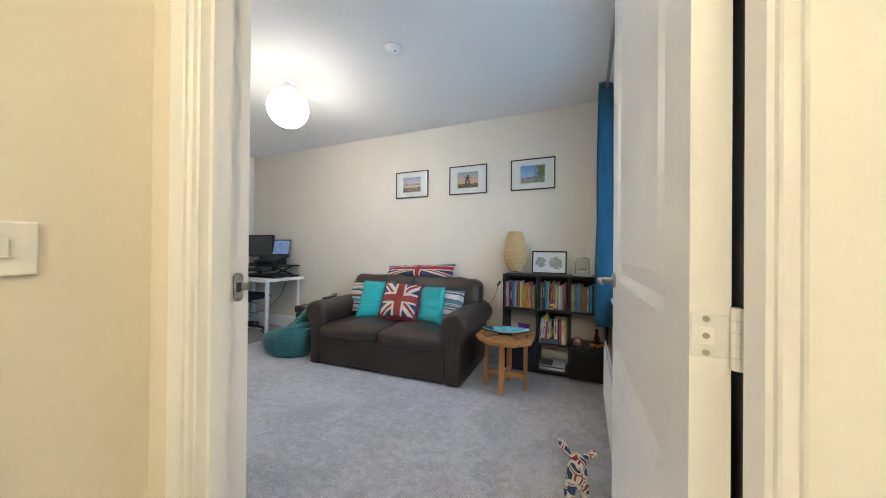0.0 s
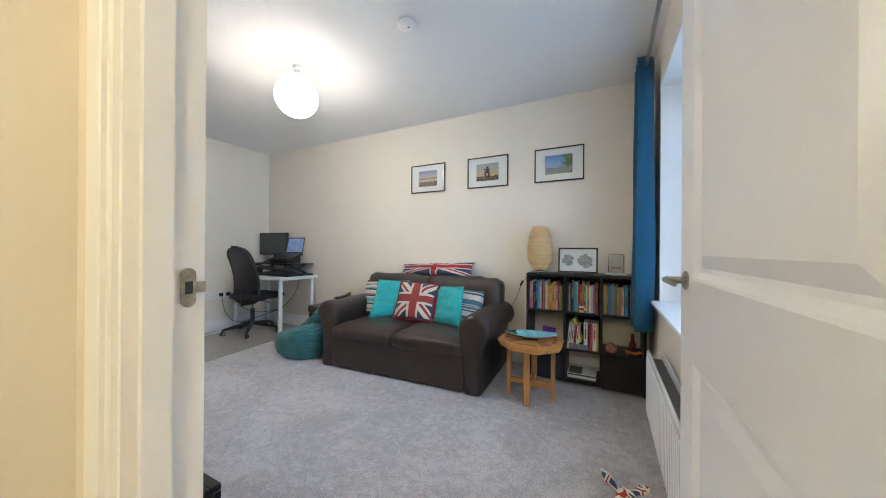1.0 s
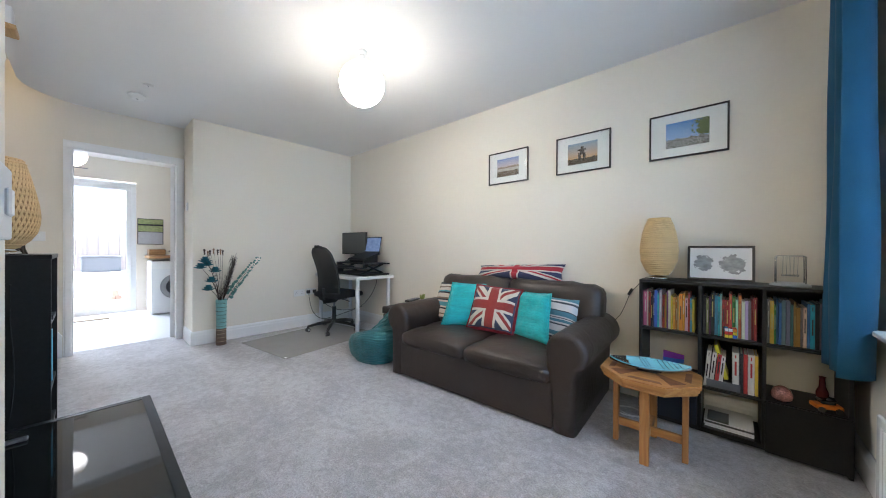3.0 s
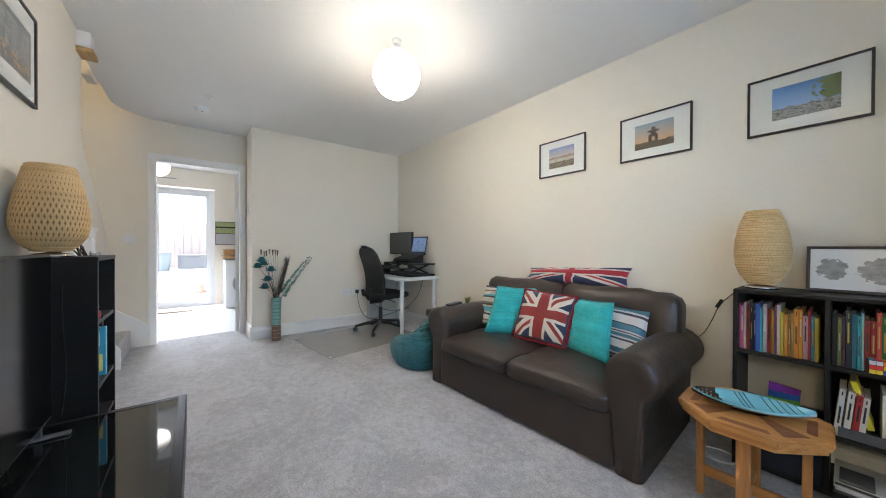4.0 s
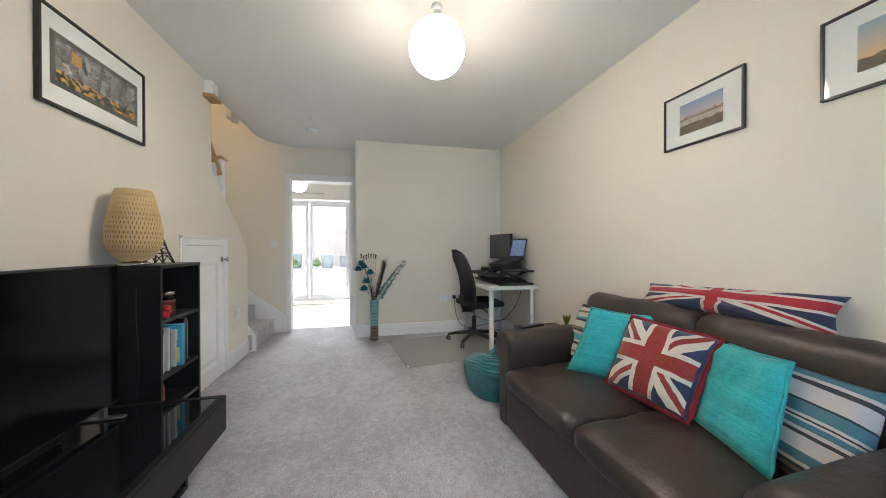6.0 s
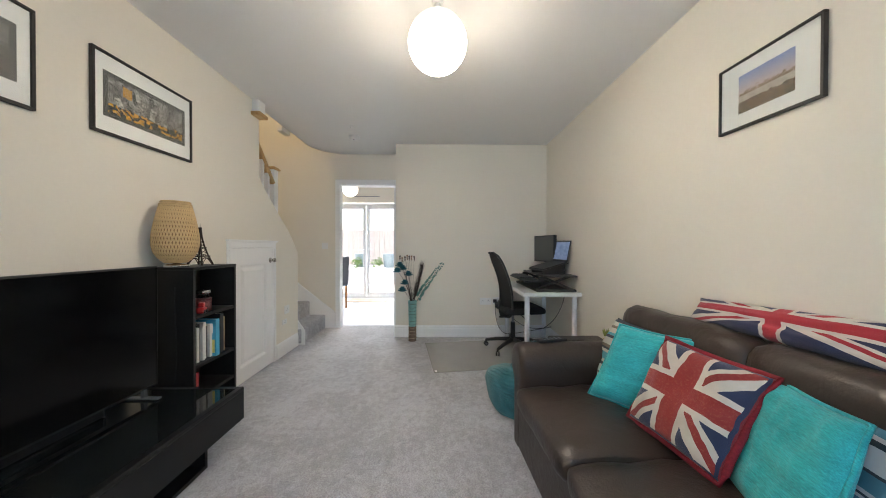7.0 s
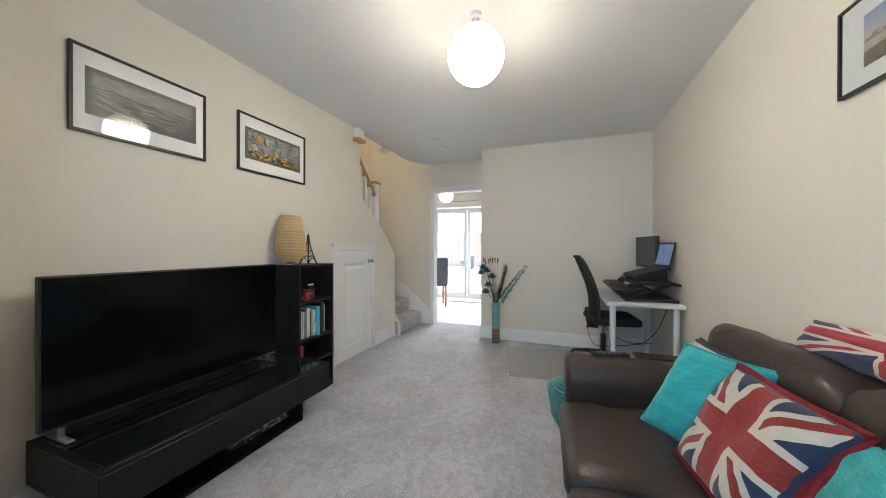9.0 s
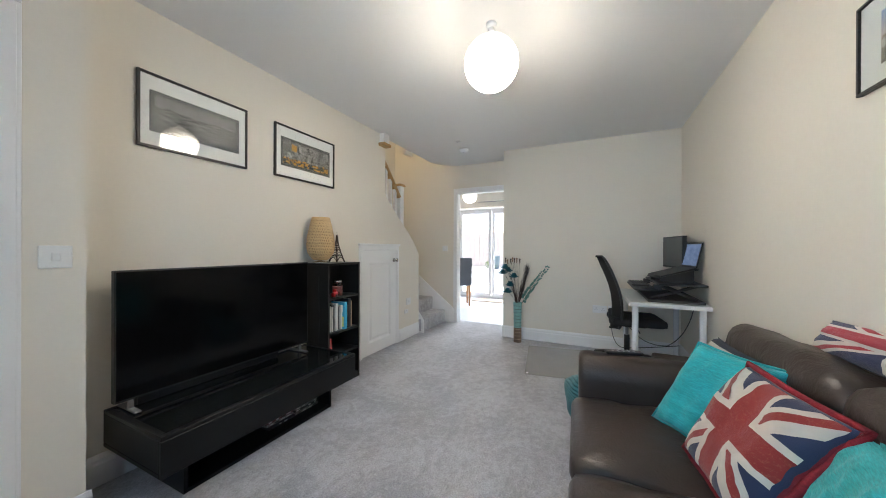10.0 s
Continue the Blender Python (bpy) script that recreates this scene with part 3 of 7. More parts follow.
# kitchen wall with its doorway, and the stairwell
KX = -5.05
bm = bmesh.new()
add_box(bm, KX - 0.10, KX, -1.0, 0.24, 0, 4.6)
add_box(bm, KX - 0.10, KX, 1.02, 2.6, 0, H)
add_box(bm, KX - 0.10, KX, 0.24, 1.02, 1.98, H)
structure("wall_kitchen_side", bm, PAINT, "magnolia wall round the kitchen doorway")
bm = bmesh.new()
add_box(bm, -5.15, -1.09, -1.0, -0.90, 0, 4.6)
add_box(bm, -1.19, -1.09, -0.90, -0.10, 0, 4.6)
add_box(bm, -5.05 + CR, -1.19, -0.10, -0.04, 2.52, 4.6)
for (xa, ya), (xb, yb) in zip(ARC, ARC[1:]):
    quad = [(xa, ya), (xb, yb), (xb + 0.05, yb + 0.05), (xa + 0.05, ya + 0.05)]
    lo, hi = [[bm.verts.new((x, y, z)) for x, y in quad] for z in (2.52, 4.6)]
    for i in range(4):
        bm.faces.new((lo[i], lo[(i + 1) % 4], hi[(i + 1) % 4], hi[i]))
structure("wall_stairwell", bm, PAINT, "warm-lit magnolia stairwell wall")
structure("ceiling_stairwell", box(-5.15, -1.09, -1.0, -0.04, 4.6, 4.7), CEIL)
KB = -7.55
bm = bmesh.new()
add_box(bm, KB - 0.15, KB, -1.6, -0.80, 0, H)
add_box(bm, KB - 0.15, KB, 0.86, 2.6, 0, H)
add_box(bm, KB - 0.15, KB, -0.80, 0.86, 2.08, H)
add_box(bm, KB, KX - 0.10, -1.7, -1.6, 0, H)
add_box(bm, KB, KX - 0.10, 2.5, 2.6, 0, H)
structure("wall_kitchen", bm, PAINT, "cream painted kitchen walls")


# skirting, with a moulded top
def skirting(name, x0, y0, x1, y1, nx, ny, h=0.145):
    """A board along the wall from (x0, y0) to (x1, y1), standing out along (nx, ny)."""
    t = 0.016
    d = Vector((x1 - x0, y1 - y0, 0))
    n = Vector((nx, ny, 0))
    bm = bmesh.new()
    prof = [(0, 0), (t, 0), (t, h - 0.045), (t * 0.8, h - 0.035), (t * 0.8, h - 0.02), (t * 0.3, h), (0, h)]
    a = [bm.verts.new(Vector((x0, y0, 0)) + n * p + Vector((0, 0, z))) for p, z in prof]
    b = [bm.verts.new(Vector((x0, y0, 0)) + d + n * p + Vector((0, 0, z))) for p, z in prof]
    bm.faces.new(a[::-1])
    bm.faces.new(b)
    for i in range(len(prof)):
        k = (i + 1) % len(prof)
        bm.faces.new((a[i], a[k], b[k], b[i]))
    structure(name, bm, GLOSS, "white gloss moulded skirting board")


skirting("baseboard_north", XF + 0.017, YS, XW - 0.017, YS, 0, -1)
skirting("baseboard_west", XF, 1.064, XF, YS, 1, 0)
skirting("baseboard_nib", KX + 0.03, 1.08, XF - 0.001, 1.08, 0, -1)
skirting("baseboard_south", -3.045, 0, -1.107, 0, 0, 1)
skirting("baseboard_cupboard", -4.27, 0, -3.80, 0, 0, 1)
skirting("baseboard_return", -1.09, 0.0, -1.09, 0.283, -1, 0)
skirting("baseboard_doorway", -1.106, 0.283, -0.93, 0.283, 0, 1)
skirting("baseboard_east", XW, 0.42, XW, YS, -1, 0)
skirting("baseboard_hall", -0.96, -2.4, -0.96, 0.170, 1, 0)


def architrave(name, axis, at, a, b, top, out, w=0.07, t=0.018, a_on=True, b_on=True, parent_label="white gloss door architrave"):
    """Two uprights and a head, with a stepped face, round an opening from a to b on the plane axis = at."""
    bm = bmesh.new()
    def rail(lo, hi, z0, z1):
        for k, (i0, i1, th) in enumerate(((0, 0, t * 0.6), (0.012, 0.012, t))):
            l, r, zb, zt = lo + i0, hi - i1, z0, z1
            s0, s1 = sorted((at, at + out * th))
            if axis == "y":
                add_box(bm, l, r, s0, s1, zb, zt - i0, 0.002, 1)
            else:
                add_box(bm, s0, s1, l, r, zb, zt - i0, 0.002, 1)
    if a_on:
        rail(a - w, a, 0, top)
    if b_on:
        rail(b, b + w, 0, top)
    rail(a - (w if a_on else 0), b + (w if b_on else 0), top, top + w)
    structure(name, bm, GLOSS, parent_label)


architrave("trim_entrance_room", "y", 0.283, -0.80, 0.01, 2.0, 1, w=0.128, t=0.014, b_on=False)
architrave("trim_entrance_hall", "y", 0.190, -0.80, 0.012, 2.0, -1, w=0.07)
architrave("trim_kitchen", "x", KX, 0.25, 1.01, 1.985, 1, w=0.065)
architrave("trim_cupboard", "y", 0.0, -3.735, -3.125, 1.115, 1, w=0.055)
bm = soft_edges(box(-3.80, -3.06, 0.0005, 0.030, 1.170, 1.182), 0.003, 2)
add_box(bm, -3.794, -3.066, 0.0005, 0.023, 1.160, 1.170, 0.002, 1)
structure("trim_cupboard_head", bm, GLOSS, "white moulded head over the cupboard door")

# door linings
bm = bmesh.new()
add_box(bm, -0.815, -0.79, 0.188, 0.285, 0, 2.01)
add_box(bm, -0.79, -0.778, 0.205, 0.24, 0, 1.985)
add_box(bm, 0.0068, 0.022, 0.188, 0.228, 0, 2.01)
add_box(bm, 0.020, 0.030, 0.229, 0.285, 0, 2.01)
add_box(bm, -0.79, 0.0, 0.188, 0.285, 1.985, 2.01)
structure("trim_entrance_lining", bm, GLOSS)
# Black strip added in the hinge gap, where only shade would show.
structure("trim_door_seal", box(0.0105, 0.0198, 0.229, 0.283, 0.004, 1.98), BLACKPLASTIC, "black strip standing in for the shade in the door gap")
bm = bmesh.new()
add_box(bm, KX - 0.105, KX + 0.004, 0.235, 0.25, 0, 2.0)
add_box(bm, KX - 0.105, KX + 0.004, 1.01, 1.025, 0, 2.0)
add_box(bm, KX - 0.105, KX + 0.004, 0.25, 1.01, 1.97, 1.99)
structure("trim_kitchen_lining", bm, GLOSS)

# strike plate on the entrance jamb
sp = thing("strike_plate", pose(-0.789, 0.262, 0.985) @ Matrix.Diagonal((1, 0.68, 0.68, 1)), "satin nickel latch strike plate on the door jamb", "strike plate")
bm = soft_edges(prism([(0.015 * math.cos(a), 0.029 + 0.015 * math.sin(a)) for a in [math.pi * i / 8 for i in range(9)]] + [(0.015 * math.cos(a), -0.029 + 0.015 * math.sin(a)) for a in [math.pi + math.pi * i / 8 for i in range(9)]], 0.0, 0.003, "x"), 0.0006, 1)
part("plate", bm, AGEDNICKEL, sp)
part("latch_hole", box(0.0025, 0.0045, -0.007, 0.007, -0.014, 0.014), BLACKPLASTIC, sp, "dark latch hole")
part("lip", box(0.0, 0.004, 0.014, 0.034, -0.012, 0.012, 0.001, 1), AGEDNICKEL, sp)
for z in (-0.034, 0.034):
    part("screw", cyl((0.002, 0, z), (0.0045, 0, z), 0.004, n=10), AGEDNICKEL, sp)


def panel_door(name, w, h, t, m, panels, label, side=1):
    """A door leaf from its hinge along +x, with moulded sunken panels on both faces."""
    d = tagged(part(name, bmesh.new(), GLOSS), label, "door", "", "structure")
    d.matrix_world = m
    bm = bmesh.new()
    xs = sorted({0, w, *[p[0] for p in panels], *[p[1] for p in panels]})
    zs = sorted({0, h, *[p[2] for p in panels], *[p[3] for p in panels]})
    for i in range(len(xs) - 1):
        for k in range(len(zs) - 1):
            x, z = (xs[i] + xs[i + 1]) / 2, (zs[k] + zs[k + 1]) / 2
            if not any(p[0] < x < p[1] and p[2] < z < p[3] for p in panels):
                add_box(bm, xs[i], xs[i + 1], -t / 2, t / 2, zs[k], zs[k + 1])
    bmesh.ops.remove_doubles(bm, verts=bm.verts, dist=0.0002)
    dead = [f for f in bm.faces if len({tuple(round(c, 4) for c in v.co) for v in f.verts}) == 4 and sum(1 for g in bm.faces if g is not f and (g.calc_center_median() - f.calc_center_median()).length < 1e-4)]
    bmesh.ops.delete(bm, geom=dead, context="FACES")
    part("stile_frame", bm, GLOSS, d)
    for x0, x1, z0, z1 in panels:
        bm = bmesh.new()
        for s in (-1, 1):
            loops = []
            for inset, y in ((0.0, t / 2), (0.006, t / 2 - 0.002), (0.020, t / 2 - 0.012), (0.030, t / 2 - 0.013), (0.058, t / 2 - 0.003)):
                loops.append([bm.verts.new((x, s * y, z)) for x, z in ((x0 + inset, z0 + inset), (x1 - inset, z0 + inset), (x1 - inset, z1 - inset), (x0 + inset, z1 - inset))])
            for a, b in zip(loops, loops[1:]):
                for i in range(4):
                    bm.faces.new((a[i], a[(i + 1) % 4], b[(i + 1) % 4], b[i]))
            bm.faces.new(loops[-1])
        part("panel", bm, GLOSS, d)
    return d


def lever(parent, x, z, t, toward=-1, material=CHROME):
    for s in (-1, 1):
        bm = add_lathe(bmesh.new(), [(0.001, 0), (0.023, 0), (0.023, 0.005), (0.019, 0.008), (0.009, 0.010), (0.0085, 0.045), (0.001, 0.045)], 24)
        bmesh.ops.transform(bm, matrix=Matrix.Translation((x, s * t / 2, z)) @ Matrix.Rotation(radians(-90 * s), 4, "X"), verts=bm.verts)
        add_tube(bm, [(x, s * (t / 2 + 0.045), z), (x + toward * 0.02, s * (t / 2 + 0.047), z), (x + toward * 0.11, s * (t / 2 + 0.045), z - 0.002)], [0.0075, 0.0062, 0.0050], 10)
        part("door_handle", bm, material, parent, "lever door handle", True)


# entrance door, standing open into the room; its hinge edge faces the hall
door = panel_door("door_1", 0.80, 1.98, 0.035, pose(-0.0125, 0.25, 0.008, 0, 0, 91.2), [(0.11, 0.69, 0.19, 0.78), (0.11, 0.69, 0.97, 1.86)], "white gloss two-panel entrance door standing open")
lever(door, 0.74, 0.965, 0.035, -1, AGEDNICKEL)
for z in (0.35, 0.971, 1.78):
    bm = soft_edges(box(-0.0015, 0.0015, -0.0165, 0.0165, z - 0.022, z + 0.022), 0.0006, 1)
    hinge = part("hinge", bm, WHITEENAMEL, door, "paint-flecked steel butt hinge")
    bm = bmesh.new()
    for k in (-0.0248, -0.0124, 0.0, 0.0124, 0.0248):
        add_cyl(bm, (-0.006, -0.021, z + k - 0.006), (-0.006, -0.021, z + k + 0.006), 0.0065, n=14)
    part("knuckle", bm, WHITEENAMEL, hinge)
    part("recess_plate", box(-0.0022, -0.0012, -0.003, 0.010, z - 0.009, z + 0.009), GLOSS, hinge)
    for k in (-0.0175, 0.0, 0.0175):
        part("screw", cyl((-0.0035, 0.004, z + k), (-0.001, 0.004, z + k), 0.0030, n=10), CHROME, hinge)

# kitchen door, open against the kitchen side
kdoor = panel_door("door_2", 0.74, 1.96, 0.035, pose(KX - 0.125, 0.992, 0.006, 0, 0, 170), [(0.11, 0.63, 0.19, 0.78), (0.11, 0.63, 0.97, 1.84)], "white gloss panelled kitchen door standing open")
lever(kdoor, 0.68, 0.98, 0.035, -1)

# under-stair cupboard door
cdoor = panel_door("door_3", 0.606, 1.106, 0.03, pose(-3.127, -0.010, 0.006, 0, 0, 180), [(0.10, 0.50, 0.12, 0.97)], "small white panelled under-stair cupboard door")
bm = add_lathe(bmesh.new(), [(0.001, 0), (0.024, 0), (0.024, 0.005), (0.010, 0.008), (0.010, 0.03), (0.020, 0.036), (0.020, 0.05), (0.001, 0.054)], 20)
bmesh.ops.transform(bm, matrix=Matrix.Translation((0.56, -0.015, 0.99)) @ Matrix.Rotation(radians(90), 4, "X"), verts=bm.verts)
part("door_knob", bm, CHROME, cdoor, "round nickel knob", True)


def glazed_unit(name, m, w, h, label, cols, depth=0.06, f=0.06, bars=(), plinth=0.0):
    """A white plastic glazed unit in local x (width) and z, centred on y; cols are (from, to) of each sash."""
    g = tagged(part(name, bmesh.new(), UPVC), label, "window", "", "structure")
    g.matrix_world = m
    bm = bmesh.new()
    add_box(bm, 0, w, -depth / 2, depth / 2, 0, f, 0.004)
    add_box(bm, 0, w, -depth / 2, depth / 2, h - f, h, 0.004)
    add_box(bm, 0, f, -depth / 2, depth / 2, f, h - f, 0.004)
    add_box(bm, w - f, w, -depth / 2, depth / 2, f, h - f, 0.004)
    part("window_frame", bm, UPVC, g)
    for x0, x1, z0, z1 in cols:
        s = 0.055
        bm = bmesh.new()
        y0, y1 = -depth / 2 - 0.014, depth / 2 - 0.01
        add_box(bm, x0, x1, y0, y1, z0, z0 + s, 0.005)
        add_box(bm, x0, x1, y0, y1, z1 - s, z1, 0.005)
        add_box(bm, x0, x0 + s, y0, y1, z0 + s, z1 - s, 0.005)
        add_box(bm, x1 - s, x1, y0, y1, z0 + s, z1 - s, 0.005)
        sash = part("sash", bm, UPVC, g)
        gasket = bmesh.new()
        add_box(gasket, x0 + s, x1 - s, y0 + 0.016, y0 + 0.020, z0 + s, z0 + s + 0.006)
        add_box(gasket, x0 + s, x1 - s, y0 + 0.016, y0 + 0.020, z1 - s - 0.006, z1 - s)
        add_box(gasket, x0 + s, x0 + s + 0.006, y0 + 0.016, y0 + 0.020, z0 + s + 0.006, z1 - s - 0.006)
        add_box(gasket, x1 - s - 0.006, x1 - s, y0 + 0.016, y0 + 0.020, z0 + s + 0.006, z1 - s - 0.006)
        part("gasket", gasket, GREYPLASTIC, sash, "grey rubber gasket")
        pane = part("pane", box(x0 + s - 0.004, x1 - s + 0.004, -0.006, 0.0, z0 + s - 0.004, z1 - s + 0.004), GLASS, sash, "clear window pane")
        pane.visible_shadow = False
        for b in bars:
            if z1 - z0 > 0.6:
                zz = z0 + (z1 - z0) * b
                part("glazing_bar", box(x0 + s, x1 - s, -0.016, -0.008, zz - 0.011, zz + 0.011), UPVC, sash)
    return g


ww, wh = WY1 - WY0, WZ1 - WZ0
win = glazed_unit("window_1", pose(XW + 0.248, WY1, WZ0 + 0.022, 0, 0, -90), ww, wh - 0.022, "white plastic casement window with small top lights", [(0.06, ww / 2 - 0.02, 0.06, 0.88), (0.06, ww / 2 - 0.02, 0.92, wh - 0.08), (ww / 2 + 0.02, ww - 0.06, 0.06, 0.88), (ww / 2 + 0.02, ww - 0.06, 0.92, wh - 0.08)], bars=(0.5,))
bm = bmesh.new()
add_cyl(bm, (0.42, -0.06, 1.0), (0.42, -0.045, 1.0), 0.012)
add_box(bm, 0.41, 0.43, -0.075, -0.055, 0.99, 1.09, 0.004)
part("window_handle", bm, WHITEENAMEL, win)
structure("window_sill", box(XW - 0.045, XW + 0.212, WY0 - 0.03, WY1 + 0.03, WZ0, WZ0 + 0.022, 0.006, 3), GLOSS, "white gloss window board")

# kitchen glazed doors to the garden
patio = glazed_unit("window_2", pose(KB - 0.07, -0.80, 0.0, 0, 0, 90), 1.66, 2.06, "white plastic glazed double doors to the garden", [(0.06, 0.82, 0.06, 2.0), (0.84, 1.60, 0.06, 2.0)], f=0.058)
for x in (0.79, 0.87):
    bm = bmesh.new()
    for s in (1,):
        add_box(bm, x - 0.015, x + 0.015, -0.060, -0.045, 0.93, 1.14, 0.004)
        add_tube(bm, [(x, -0.055, 1.05), (x, -0.09, 1.05), (x - 0.10 * (1 if x < 0.83 else -1), -0.092, 1.05)], 0.009, 8)
    part("door_handle", bm, WHITEENAMEL, patio, "white lever handle")

# stairs: two bottom steps seen, and the flight behind the wall
bm = bmesh.new()
add_box(bm, -5.031, -4.29, -0.18, 0.055, 0, 0.19, 0.022, 3)
add_box(bm, -5.031, -4.25, -0.42, -0.16, 0, 0.38, 0.022, 3)
add_box(bm, -5.031, -4.22, -0.89, -0.40, 0, 0.57, 0.022, 3)
for i in range(9):
    add_box(bm, -4.24 + 0.22 * i, -4.0 + 0.22 * i, -0.89, -0.11, 0.3 + 0.19 * i, 0.76 + 0.19 * i, 0.02, 2)
structure("stairs", bm, CARPET, "grey carpeted stairs turning behind the wall")
bm = prism([(0.182, 0.0), (0.182, 0.20), (0.16, 0.24), (0.0, 0.36), (-0.45, 0.72), (-0.9, 1.1), (-0.9, 0.0)], KX, KX + 0.018, "x")
structure("trim_stair_string", bm, GLOSS, "white gloss sloping stair string")
bm = prism([(0.075, 0.0), (0.075, 0.16), (0.0, 0.27), (-0.09, 0.38), (-0.09, 0.0)], -4.312, -4.292, "x")
structure("trim_stair_string_end", bm, GLOSS)

# balustrade
bal = thing("stair_balustrade", pose(0, 0, 0), "white painted spindles with oak handrail and newel caps", "balustrade")
part("newel_post", box(-4.118, -4.032, -0.218, -0.132, 0.70, 1.945, 0.004), GLOSS, bal)
bm = box(-4.137, -4.013, -0.237, -0.113, 1.945, 1.962, 0.004)
add_box(bm, -4.125, -4.025, -0.225, -0.125, 1.962, 1.975, 0.005)
part("newel_cap", bm, PINE, bal, "square oak newel cap")
part("newel_drop", box(-3.512, -3.412, -0.030, 0.060, 2.295, 2.399, 0.004), GLOSS, bal)
part("drop_cap", box(-3.530, -3.392, -0.050, 0.076, 2.262, 2.295, 0.008), PINE, bal, "square oak cap under the upper newel")
for x in (-3.955, -3.855, -3.757, -3.655):
    z1 = 1.80 + (x + 4.04) * 1.12
    part("spindle", box(x - 0.018, x + 0.018, -0.183, -0.147, z1 - 0.75, z1, 0.003), GLOSS, bal)
bm = bmesh.new()
for k in (-1, 0, 1):
    add_tube(bm, [(-4.045, -0.165 + 0.012 * k, 1.80), (-3.84, -0.165 + 0.012 * k, 2.03), (-3.64, -0.165 + 0.012 * k, 2.25), (-3.40, -0.165 + 0.012 * k, 2.52)], 0.024, 12)
part("handrail", bm, PINE, bal, "oak handrail", True)
structure("trim_stair_edge", box(-4.20, -4.02, -0.098, -0.042, 2.350, 2.396, 0.003, 1), PAINT)

# garden
structure("ground", box(-60, KB - 0.15, -40, 40, -0.2, -0.06), GRASS, "green lawn beyond the patio")
structure("pavement_upper", box(-13.0, -10.4, -4, 4, -0.1, 0.40, 0.01, 1), PAVING, "raised pale paved terrace in front of the fence")
structure("pavement", box(-10.4, KB - 0.15, -4, 4, -0.1, -0.03), PAVING, "pale sunlit patio paving")
for i in range(40):
    y = -4.0 + i * 0.2
    if i == 0:
        fence = thing("garden_fence", pose(-13.0, 0, 0), "weathered brown vertical board garden fence", "fence")
        fm = mesh_of("board", soft_edges(box(-0.012, 0.012, -0.096, 0.096, -0.05, 1.75), 0.003, 1), FENCE)
        part("rail", box(-0.06, -0.012, -4.1, 4.1, 0.4, 0.48), FENCE, fence)
        part("rail", box(-0.06, -0.012, -4.1, 4.1, 1.4, 1.48), FENCE, fence)
    b = new("board", fm)
    b.parent = fence
    b.location = (0, y, 0)


# ---- sofa ----
def rounded_slab(w, d, h, r, puff=0.0, nx=14, ny=12, crease=0.0):
    """A soft cushion block centred in x,y and standing on z = 0."""
    bm = box(-w / 2, w / 2, -d / 2, d / 2, 0, h)
    bmesh.ops.subdivide_edges(bm, edges=bm.edges, cuts=9, use_grid_fill=True)
    for v in bm.verts:
        c = Vector((max(-w / 2 + r, min(w / 2 - r, v.co.x)), max(-d / 2 + r, min(d / 2 - r, v.co.y)), max(r, min(h - r, v.co.z))))
        o = v.co - c
        if o.length > 1e-6:
            v.co = c + o.normalized() * r
        fx, fy = 1 - (2 * v.co.x / w) ** 2, 1 - (2 * v.co.y / d) ** 2
        v.co.z += puff * fx * fy * (1 if v.co.z > h / 2 else 0)
        v.co += Vector((0, 0, 1)) * crease * noise.noise(v.co * 9)
    return bm


